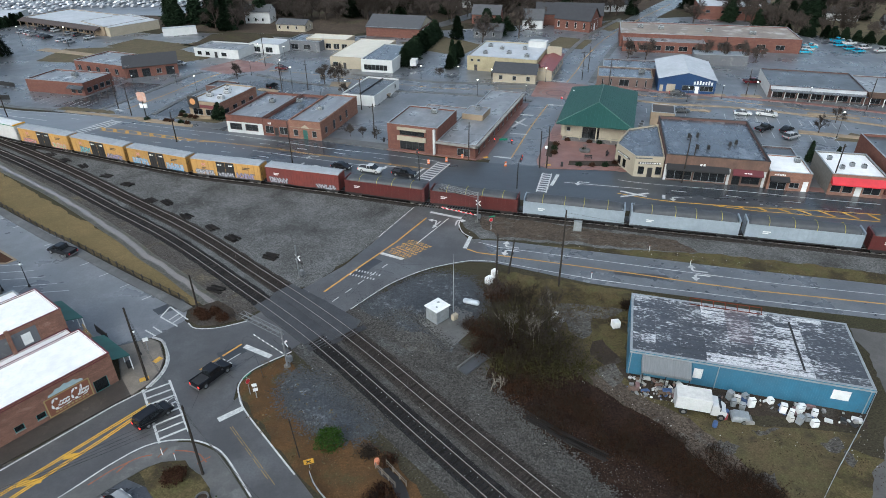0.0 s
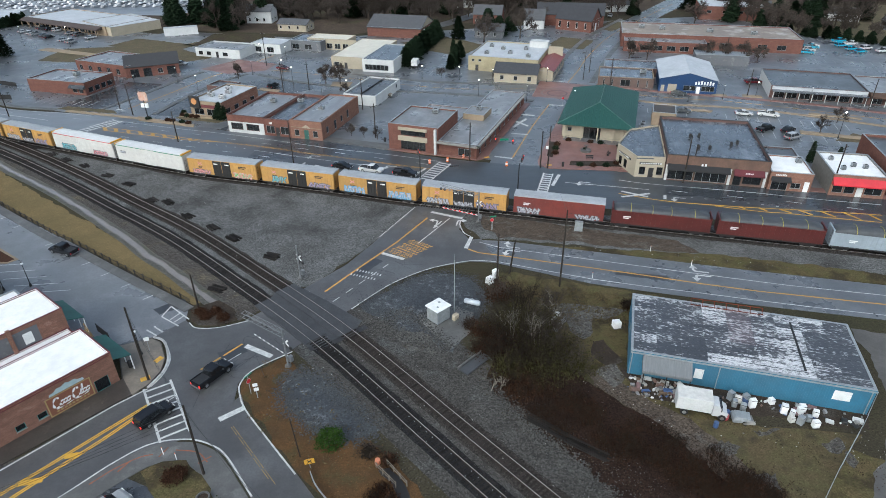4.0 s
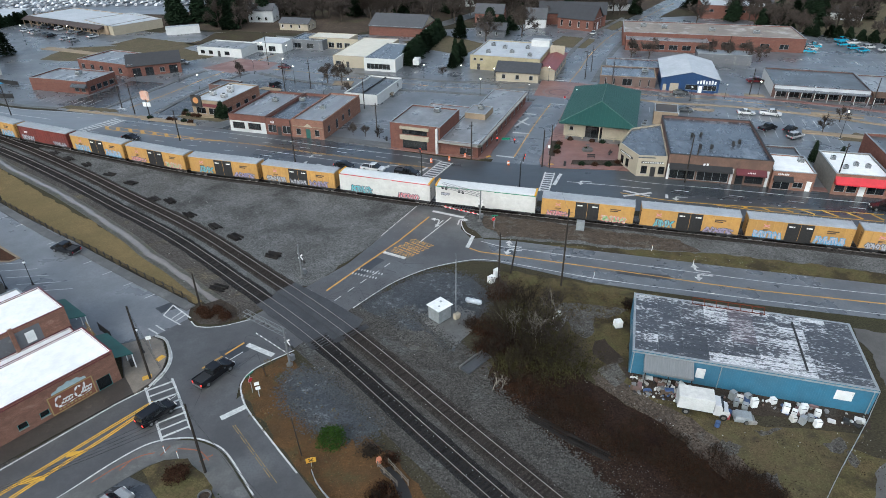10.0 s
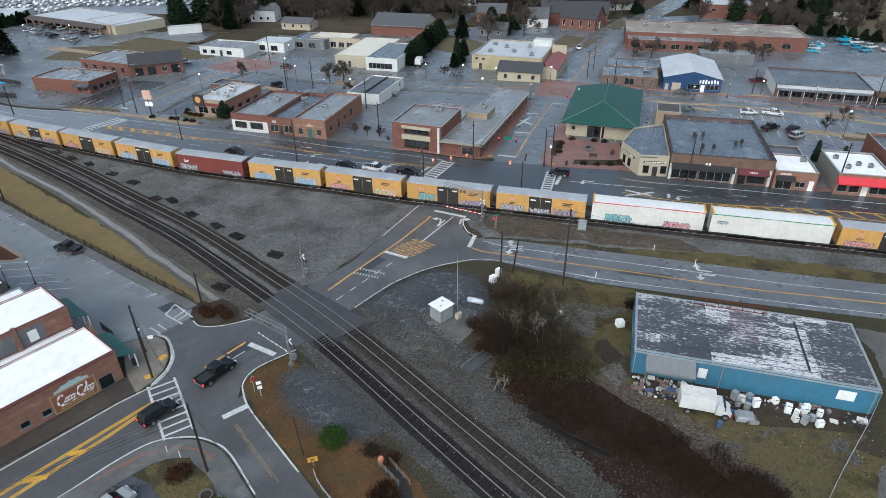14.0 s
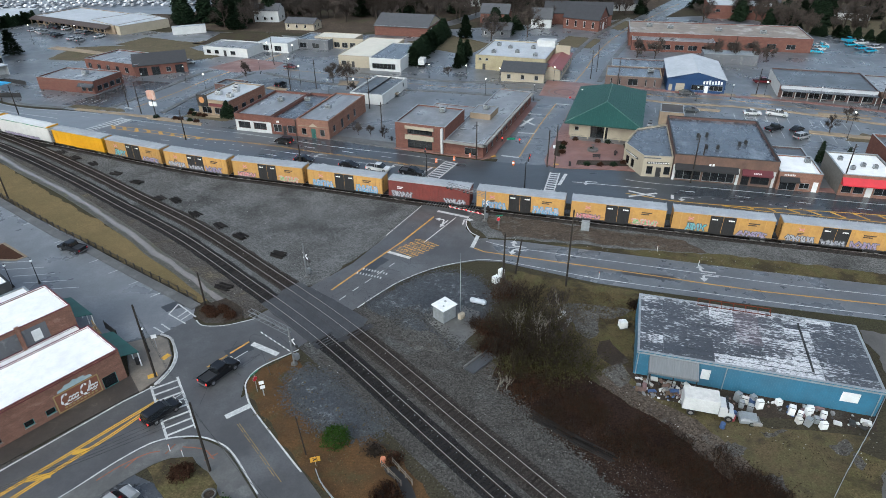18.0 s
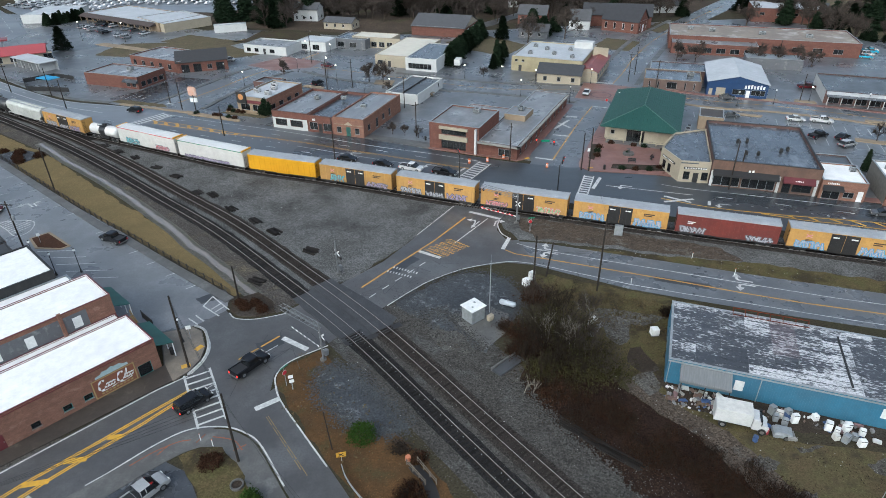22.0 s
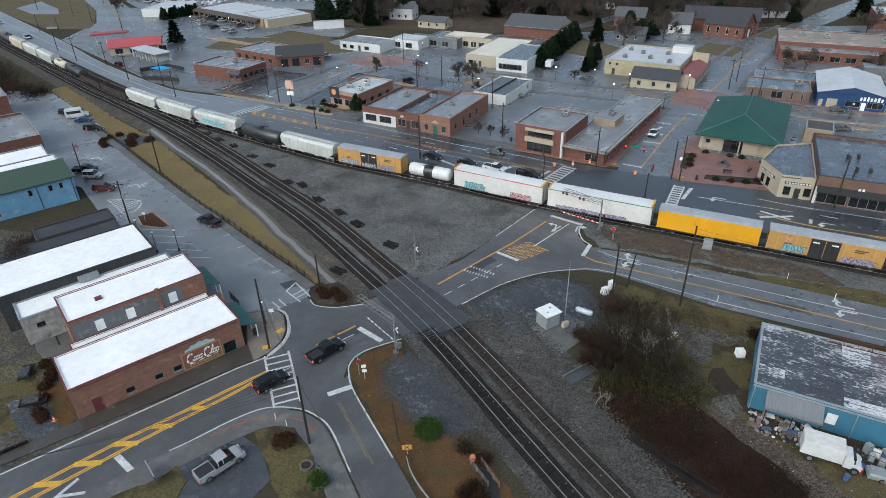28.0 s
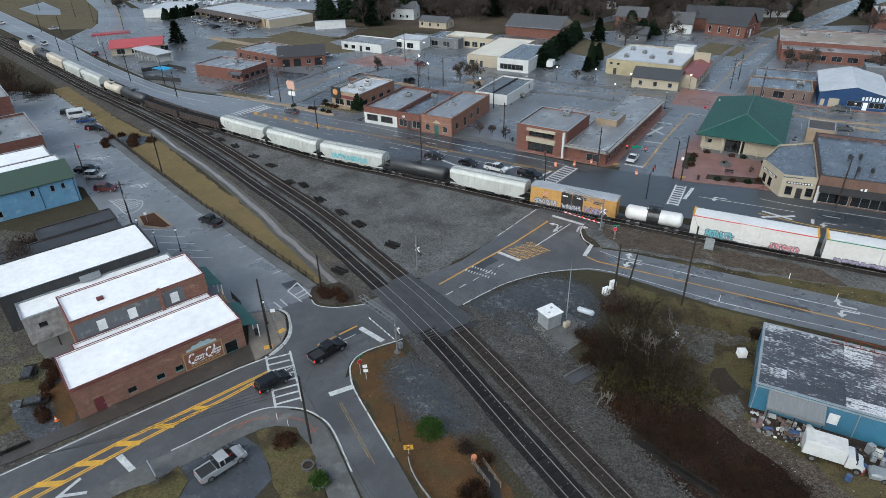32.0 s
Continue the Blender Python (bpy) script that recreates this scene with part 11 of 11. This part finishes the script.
# wire fence at the edge of the warehouse yard
cf = thing("wire_fence", "rusty chain-link fence with thin steel posts", "fence", Matrix())
_cl = V2((54.0, 55.2), (50.2, 51.2), (46.6, 47.7), (42.7, 43.9), (36.4, 37.4), (31, 31.6))
_cp = list(walk_line(_cl, 2.6))
for (p, w), (q, _) in zip(_cp, _cp[1:]):
    a, d = math.degrees(math.atan2(q.y - p.y, q.x - p.x)), (q - p).length
    part("post", tubes(((0, 0, 0), (0, 0, 1.9), 0.045), n=6), GALV, cf, at=pose(p.x, p.y, 0, 0, 0, a))
    part("top_rail", tubes(((0, 0, 1.85), (d, 0, 1.85), 0.03), n=5), GALV, cf, at=pose(p.x, p.y, 0, 0, 0, a))
    part("mesh_wires", tubes(*[((i * 0.16, 0, 0.05), (min(d, i * 0.16 + 1.0), 0, 0.05 + 1.8 * min(1, (d - i * 0.16) / 1.0)), 0.006) for i in range(16) if i * 0.16 < d], *[((max(0, i * 0.16 - 1.0), 0, 0.05 + (1.8 if i * 0.16 > 1 else 1.8 * i * 0.16)), (i * 0.16, 0, 0.05), 0.006) for i in range(1, 17) if i * 0.16 < d], n=3), GALV, cf, at=pose(p.x, p.y, 0, 0, 0, a))["kind"] = "stuff"
# yard behind the corner buildings
for x, y, a, lab in ((-63.5, 46.0, 30, "old dark trailer parked in a gravel yard"), (-68.6, 50.5, 120, "old dark trailer parked in a gravel yard")):
    t = thing("flatbed_trailer", lab, "trailer", pose(x, y, 0.03, 0, 0, a))
    part("deck", boxes((-1.6, -0.8, 0.55, 1.6, 0.8, 0.63)), TIE, t)
    part("load", soft_box(-1.2, -0.6, 0.63, 0.8, 0.6, 1.0, 0.08, 1), BLUE_GRAVEL, t)
    for s in (-1, 1):
        part("wheel", tubes(((0, s * 0.82, 0.3), (0, s * 1.0, 0.3), 0.3), n=12), RUBBER, t)
for i, (x, y) in enumerate(((-61.2, 44.4), (-63.8, 48.6), (-66.4, 52.8), (-69, 57))):
    q = thing("yard_post", "dark wooden post at the yard edge", "post", pose(x, y, 0))
    part("post", boxes((-0.07, -0.07, 0, 0.07, 0.07, 1.6)), WOODPOLE, q)
for i in range(7):
    x, y = -60.5 - 1.1 * i, 43.5 + 1.6 * i
    bush(x + _r.uniform(-0.6, 0.6), y + _r.uniform(-0.5, 0.5), 0.8, 0.8, 80 + i, DEAD_LEAF, "brown winter weeds at the yard edge")
tree(-86, 70, 8, 3, "bare tree behind a white-roofed building")
# tactile pads, bins and small corner things
for x, y, a in ((-38.9, 61.6, 30), (-38.6, 65.4, 60), (26.0, 131.4, 0), (12.0, 136.6, 20)):
    tp = tagged(part("tactile_pad", boxes((-0.6, -0.4, 0.0, 0.6, 0.4, 0.03)), BRIGHT_YELLOW, at=pose(x, y, 0.172, 0, 0, a)), "yellow tactile paving pad at a kerb ramp", "paving")
for x, y in ((-41.8, 64.0), (29, 130.6), (-13, 148)):
    bn = thing("litter_bin", "dark round litter bin on the pavement", "bin", pose(x, y, 0.17))
    part("drum", tubes(((0, 0, 0), (0, 0, 0.95), 0.28), n=12), BLACK, bn)
    part("lid", tubes(((0, 0, 0.95), (0, 0, 1.1), 0.3, 0.16), n=12), BLACK, bn)
ban = thing("banner", "black banner with a pale crest on a railing", "banner", pose(*local(*U0, 3.2, 10.6), 0.15, 0, 0, 141))
part("cloth", boxes((-1.8, -0.02, 0.2, 1.8, 0.02, 1.5)), BLACK, ban)
part("crest", tubes(((1.0, -0.022, 0.85), (1.0, -0.03, 0.85), 0.5), n=7), SIGN_WHITE, ban)
for x in (-1.8, 1.8):
    part("post", tubes(((x, 0, 0), (x, 0, 1.6), 0.05), n=6), BLACK, ban)

# ---- more of the ground's small things ----
# culvert guard rails by the tracks
cul = thing("culvert_railing", "grey wooden railings over a dark culvert", "railing", Matrix())
PALE_WOOD = mat("weathered_grey_timber", (0.16, 0.14, 0.115), 0.85, other=(0.1, 0.085, 0.07), size=0.5)
for a, b in (((-7.2, 46.6), (-4.9, 44.0)), ((-6.0, 47.0), (-3.7, 44.1))):
    a, b = Vector(a), Vector(b)
    for z in (0.45, 0.85):
        part("rail", tubes(((a.x, a.y, z), (b.x, b.y, z), 0.05), n=6), PALE_WOOD, cul)
    for i in range(4):
        p = a.lerp(b, i / 3)
        part("post", boxes((p.x - 0.06, p.y - 0.06, 0, p.x + 0.06, p.y + 0.06, 0.95)), PALE_WOOD, cul)
slab("culvert_mouth", [(-7, 46.4), (-6, 46.8), (-3.9, 44.2), (-3.4, 42.6), (-4.4, 42.4), (-4.9, 43.9)], 0.052, mat("dark_wet_mud", (0.02, 0.017, 0.014), 0.5, size=0.8), "dark wet culvert mouth", "dirt")
bar_ = thing("barrel", "orange plastic barrel beside a culvert", "barrel", pose(-7.1, 47.3, 0.03))
part("drum", tubes(((0, 0, 0), (0, 0, 0.55), 0.36, 0.3), n=12), mat("faded_orange_plastic", (0.55, 0.2, 0.1), 0.6), bar_)
for i, (x, y, m_) in enumerate(((-6.3, 43.6, DEAD_LEAF), (-7.2, 42.6, DEAD_LEAF), (-5.4, 42.4, DEAD_LEAF), (-5.9, 47.4, DEAD_LEAF), (-8.2, 48.6, TWIG))):
    brush(x, y, 1.0, 0.7, 200 + i, "low tangle of rusty dead brush", m_, 16, TWIG)
pile_ = thing("branch_pile", "heap of dark broken branches", "branches", pose(-7.9, 49.2, 0.04))
for i in range(14):
    part("branch", tubes(((-0.9, 0, 0), (0.9, 0, 0.05), 0.05, 0.03), n=5), BARK, pile_, at=pose(_r.uniform(-0.4, 0.4), _r.uniform(-0.5, 0.5), 0.06 + 0.02 * i, 0, _r.uniform(-8, 8), -20 + _r.uniform(-30, 30)))
# board sign and grass bed by the small lot
slab("sign_bed", [(-46, 34), (-44, 35.9), (-41, 38), (-39.9, 40.3), (-37.6, 38.6), (-37.6, 36.4), (-40, 33), (-43, 31)], 0.12, GRASS_GREEN, "rough brown grass bed by a lot", "grass")
brd = thing("board_sign", "small dark board sign on two posts", "sign", pose(-41.4, 38.2, 0.1, 0, 0, -38))
part("board", boxes((-1.4, -0.05, 0.5, 1.4, 0.05, 1.7)), mat("dark_sign_board", (0.06, 0.05, 0.06), 0.6, size=0.8), brd)
for s in (-1.2, 1.2):
    part("post", boxes((s - 0.06, 0.06, 0, s + 0.06, 0.16, 1.8)), PALE_WOOD, brd)
part("frame", boxes((-1.45, -0.07, 1.7, 1.45, 0.07, 1.78)), GALV, brd)
# yard beside the long brick building
slab("blue_yard_gravel", [(-67.3, 45.4), (-65, 47.2), (-61.8, 45.8), (-57.1, 42.6), (-58.5, 40.8), (-60.2, 40.9), (-64, 43)], 0.045, BLUE_GRAVEL, "blue-grey gravel in a side yard", "gravel")
slab("brown_bank", [(-64.8, 48.6), (-61.8, 46.5), (-59.2, 43.8), (-56.8, 43.1), (-56, 44.4), (-60.4, 48.4), (-63, 50.4)], 0.09, RUST_GRASS, "brown weedy bank beside a wall", "grass")
for x, y in ((-63.2, 47.2), (-58.8, 43.9)):
    c = thing("traffic_cone", "orange and white traffic cone on gravel", "traffic cone", pose(x, y, 0.09))
    part("cone", tubes(((0, 0, 0.04), (0, 0, 0.8), 0.18, 0.03), n=10), ORANGE, c)
    part("band", tubes(((0, 0, 0.35), (0, 0, 0.52), 0.125, 0.09), n=10), SIGN_WHITE, c)
    part("base", boxes((-0.24, -0.24, 0, 0.24, 0.24, 0.04)), ORANGE, c)
kw = thing("retaining_wall", "low black timber retaining wall", "wall", Matrix())
for i in range(5):
    p, q = Vector((-63.6, 35.6)).lerp(Vector((-59.3, 40.3)), i / 5), Vector((-63.6, 35.6)).lerp(Vector((-59.3, 40.3)), (i + 0.96) / 5)
    d = (q - p).length
    part("timber", boxes((0, -0.12, 0, d, 0.12, 0.5)), TIE, kw, at=pose(p.x, p.y, 0.0, 0, 0, math.degrees(math.atan2(q.y - p.y, q.x - p.x))))
# mulched triangle in the car park
slab("lot_island_kerb", [(-83, 95.1), (-80.7, 97.8), (-73.6, 92.8), (-74.8, 91.4), (-79.6, 91.6)], 0.15, KERB_TAN, "tan kerb round a mulched island", "kerb")
slab("lot_island_mulch", [(-82.5, 95.1), (-80.7, 97.2), (-74.2, 92.7), (-75, 91.8), (-79.3, 92.0)], 0.17, mat("red_brown_mulch", (0.07, 0.035, 0.022), 0.9, other=(0.045, 0.025, 0.017), size=0.7, grain=0.15, speck=0.8, bump=0.04, bump_size=0.15), "red-brown bark mulch in an island", "mulch")
sign(-79.6, 93.4, 40, 2.3, 0.6, SIGN_WHITE, "white parking notice in a mulched island", 0.55)
for x, y in ((-76.4, 87.0), (-70.4, 83.2)):
    street_lamp(x, y, 4.4, 0, "black street lamp post with an unlit globe")
# round bed of brick paving and hedges by the fence
bed_ = [(-112.5 + 5.6 * math.cos(a * 0.52), 133.8 + 4.6 * math.sin(a * 0.52)) for a in range(12)]
slab("round_paving", bed_, 0.07, BLUE_GRAVEL, "pale gravel circle inside clipped hedges", "gravel")
for i in range(5):
    a = 2.4 + i * 0.45
    bush(-112.5 + 6.2 * math.cos(a), 133.8 + 5.2 * math.sin(a), 0.9, 0.8, 120 + i, DEAD_LEAF, "clipped brown winter hedge shrub")
# circle of pale brick in the paved junction
_jc = [Vector((37.8 + 4.8 * math.cos(i * 0.2618), 188.2 + 4.8 * math.sin(i * 0.2618))) for i in range(25)]
JUNC = bpy.data.objects["junction_paving"]
line_run(_jc, 0.7, mat("pale_brick_band", (0.2, 0.15, 0.13), 0.5, size=1.2), z=0.072, parent=JUNC)
line_run([Vector((37.8, 188.2)).lerp(p, 0.62) for p in _jc], 0.5, mat("dark_brick_band", (0.1, 0.055, 0.05), 0.5, size=1.2), z=0.072, parent=JUNC)
# open ground, roads and lots of the far west
slab("west_meadow", [(-322, 313), (-250, 267), (-229, 272), (-262, 318), (-296, 352), (-420, 430), (-420, 384)], 0.035, GRASS_FAR, "dull tan dormant grass on open ground", "grass")
# court, road and sales lot share the asphalt with painted-in sky reflection
slab("west_basin", [(-318, 322), (-292, 305), (-276, 306), (-290, 322), (-322, 346)], 0.05, ASPHALT_SHEEN, "pale wet paved court in a meadow", "paving")
strip("west_road", V2((-228, 266), (-236, 284), (-262, 318), (-296, 352), (-380, 440)), V2((-203, 264), (-205, 280), (-238, 318), (-272, 352), (-356, 440)), 0.056, ASPHALT_SHEEN, label="pale wet junction road in the west", category="road")
line_run(V2((-217, 268), (-222, 284), (-250, 318), (-284, 352)), 0.4, YELLOW_LINE, z=0.064, parent=bpy.data.objects["west_road"])
for k in (0.25, 0.75):
    line_run([Vector(a).lerp(Vector(b), k) for a, b in (((-229, 272), (-204, 272)), ((-236, 284), (-205, 280)), ((-262, 318), (-238, 318)), ((-296, 352), (-272, 352)))], 0.3, z=0.064, dash=5, gap=5, parent=bpy.data.objects["west_road"])
slab("west_lot", [(-200, 262), (-203, 282), (-196, 314), (-134, 274), (-120, 262), (-150, 256), (-168, 240)], 0.045, ASPHALT_LOT, "wet grey supermarket car park", "parking lot")
slab("sales_lot", [(-268, 352), (-232, 318), (-200, 340), (-130, 330), (-120, 380), (-260, 400)], 0.04, ASPHALT_SHEEN, "wet car sales lot", "parking lot")
for i in range(11):
    p = Vector((-206, 296)).lerp(Vector((-197, 313)), i / 10)
    conifer(p.x + _rt.uniform(-0.6, 0.6), p.y, _rt.uniform(4.5, 6), 2.4, i + 7, "clipped dark evergreen hedge tree")
for x, y, a, c in ((-243.2, 247.6, -33, "grey"), (-288, 278.6, -33, "white"), (-248, 268, 20, "silver")):
    park("sedan", c, "car on the far highway", x, y, a)
for x, y, h in ((-250, 262, 8), (-205, 262, 8), (-262, 300, 9), (-300, 318, 9), (-232, 254, 9), (-172, 206, 9), (-210, 226, 8), (-240, 286, 9)):
    utility_pole(x, y, h, False, ang=_r.uniform(-40, 40))
for i in range(26):
    x, y = -268 - 3.4 * i + _rt.uniform(-6, 6), 310 + 4.1 * i + _rt.uniform(-5, 5)
    if i % 3 == 0:
        tree(x + 22, y, _rt.uniform(6, 9), i + 300, "bare tree beside a far road")
# fenced patio beside the brick restaurant
pat = thing("patio_fence", "dark picket fence round a patio", "fence", Matrix())
_pl = V2((-131, 188.6), (-146, 190), (-153, 199), (-146, 206), (-136, 202))
_pp = list(walk_line(_pl, 2.4))
for (p, w), (q, _) in zip(_pp, _pp[1:]):
    a, d = math.degrees(math.atan2(q.y - p.y, q.x - p.x)), (q - p).length
    part("post", boxes((-0.06, -0.06, 0, 0.06, 0.06, 1.7)), BLACK, pat, at=pose(p.x, p.y, 0, 0, 0, a))
    part("panel", boxes((0.06, -0.03, 0.1, d - 0.06, 0.03, 1.5)), BLACK, pat, at=pose(p.x, p.y, 0, 0, 0, a))
for i in range(6):
    t = thing("patio_table", "dark round table with stools on a patio", "table", pose(-146 + 2.2 * i, 192.2 + 1.2 * (i % 2), 0.03))
    part("tabletop", tubes(((0, 0, 0.72), (0, 0, 0.78), 0.55), n=12), BLACK, t)
    part("leg", tubes(((0, 0, 0), (0, 0, 0.72), 0.06), n=6), BLACK, t)
# garden ground behind the diner
slab("garden_soil", [(-100, 262), (-78, 254), (-64, 264), (-72, 282), (-98, 284)], 0.075, mat("dark_garden_soil", (0.05, 0.036, 0.028), 0.9, other=(0.06, 0.055, 0.028), size=6, amount=0.9, grain=0.6, speck=0.7), "dark tilled garden soil", "soil")

# rows of cars too far to count
_cv, _cf = [], []
for k in range(330):
    x, y = -276 + 5.4 * (k % 30) + _rt.uniform(-0.7, 0.7), 338 + 6.6 * (k // 30) + _rt.uniform(-0.8, 0.8)
    if x + 0.9 * y < 62 or x > -128 or (x > -200 and y < 352):
        continue
    m = pose(x, y, 0.05, 0, 0, 75 + _rt.uniform(-8, 8))
    for x0, x1, w, z0, z1, s in ((-2.2, 2.2, 0.9, 0.35, 0.95, 1.0), (-1.5, 0.9, 0.82, 0.95, 1.5, 0.8)):
        o = len(_cv)
        _cv += [tuple(m @ Vector(((a * (s if z == z1 else 1)), b * w * (s if z == z1 else 1), z))) for z in (z0, z1) for a, b in ((x0, -1), (x1, -1), (x1, 1), (x0, 1))]
        _cf += [tuple(o + i for i in f) for f in ((4, 5, 6, 7), (0, 1, 5, 4), (1, 2, 6, 5), (2, 3, 7, 6), (3, 0, 4, 7))]
tagged(part("parked_cars", mesh("parked_cars", _cv, _cf, mat("mixed_car_paint", (0.4, 0.4, 0.41), 0.3, size=2, island=0.9)), GALV), "rows of parked cars on a far sales lot", "cars", kind="stuff")

# loose stones and clods that fray the edges of gravel and earth
STONE = mat("loose_grey_stone", (0.095, 0.093, 0.09), 0.85, island=0.5)
CLOD = mat("dark_earth_clods", (0.045, 0.032, 0.022), 0.95, island=0.5)


def scatter(name, lines, count, spread, lo, hi, m, label, seed):
    rnd = random.Random(seed)
    vs, fs = [], []
    tot = [length(l) for l in lines]
    for _ in range(count):
        l = rnd.choices(lines, tot)[0]
        p, w = along(l, rnd.uniform(0, length(l)))
        x, y = p.x + rnd.gauss(0, spread), p.y + rnd.gauss(0, spread)
        s, a, k = rnd.uniform(lo, hi) * rnd.uniform(0.5, 1), rnd.uniform(0, 6.28), len(vs)
        for i in range(5):
            r = s * rnd.uniform(0.7, 1.2)
            vs.append((x + r * math.cos(a + i * 1.257), y + r * math.sin(a + i * 1.257), 0.03))
        vs.append((x + rnd.uniform(-0.3, 0.3) * s, y + rnd.uniform(-0.3, 0.3) * s, 0.06 + s * rnd.uniform(0.5, 0.9)))
        fs += [(k + i, k + (i + 1) % 5, k + 5) for i in range(5)]
    tagged(part(name, mesh(name, vs, fs, m), m), label, "stones", kind="stuff")


def closed(*pts):
    return V2(*pts, pts[0])


_near = [p for p in NEAR_LINE if -27 < p.x < 30]
_west = [p for p in NEAR_LINE if -110 < p.x < -30]
scatter("loose_stones", [closed((-19.5, 62.8), (-16, 61.8), (-11, 56), (-7.5, 52), (-10.5, 50.8), (-15, 52.4), (-19, 56), (-20.8, 60)), closed((-12, 77.2), (-6.6, 83.2), (-1, 86.8), (5, 85.2), (7.4, 80), (6.6, 75), (2, 66.5), (-3, 68), (-8, 73))], 2600, 0.9, 0.04, 0.1, STONE, "loose grey stones round gravel patches", 1)
scatter("track_stones", [beside(_near, 3.4), beside(_near, -8), beside(_near, -11), beside(_near, -13.5), beside(_near, -6.4), beside(_near, 2.2), beside(_near, -2.1)], 6500, 1.1, 0.04, 0.09, STONE, "loose grey stones beside the tracks", 2)
scatter("yard_stones", [beside(_west, -9), beside(_west, -14), V2((-8, 108), (-60, 124)), V2((-14, 96), (-50, 106)), V2((8, 103), (60, 89))], 3600, 3.0, 0.04, 0.1, STONE, "loose stones scattered over a gravel yard", 3)
scatter("earth_clods", [V2((7, 60), (10.6, 53.6), (18, 46.4), (30, 35)), V2((20, 59), (28.7, 50.4), (36, 43.5), (48, 33)), V2((5, 66), (6.5, 60.5)), V2((-30.4, 74.2), (-38, 78.4))], 2600, 0.9, 0.05, 0.13, CLOD, "dark clods of earth along rough edges", 4)
scatter("yard_clods", [V2((14, 80), (24, 78), (26, 66)), V2((20, 74), (22, 62)), V2((34, 51), (50, 44)), V2((26, 57), (36, 51), (50, 46))], 1500, 1.4, 0.04, 0.1, CLOD, "dark clods and leaves over a yard", 5)

for i, (x, y) in enumerate(((-80.6, 167.8), (-74.7, 166.4), (-73.1, 165.9), (-70.1, 164.6), (-68.0, 163.8), (-72.1, 170.7), (-70.5, 169.9), (-69.0, 169.4), (-67.4, 168.8), (-72.7, 173.5))):
    bush(x, y, 0.75, 0.7, 140 + i, DEAD_LEAF if i % 3 else LEAF, "clipped dark shrub in a kerbed bed")
slab("restaurant_bed", [(-72.9, 170.0), (-61.4, 166.9), (-61.5, 169.1), (-72.9, 173.5)], 0.19, KERB_TAN, "tan kerbed bed before a restaurant", "planting bed")


def motions():
    for car, s, l in TRAIN_CARS:
        walk(car, [(t, train_pose(s + travelled(t), l)) for t in range(0, 33)])
    for car, stops in MOVING:
        ts = [q[0] for q in stops]
        rows, last = [], None
        for t in range(0, 33):
            x, y = np.interp(t, ts, [q[1] for q in stops]), np.interp(t, ts, [q[2] for q in stops])
            d = Vector((np.interp(t + 0.5, ts, [q[1] for q in stops]) - np.interp(t - 0.5, ts, [q[1] for q in stops]), np.interp(t + 0.5, ts, [q[2] for q in stops]) - np.interp(t - 0.5, ts, [q[2] for q in stops])))
            if d.length > 0.3:
                last = math.degrees(math.atan2(d.y, d.x))
            rows.append((t, pose(x, y, 0.07, 0, 0, last if last is not None else 0)))
        walk(car, rows)


motions()
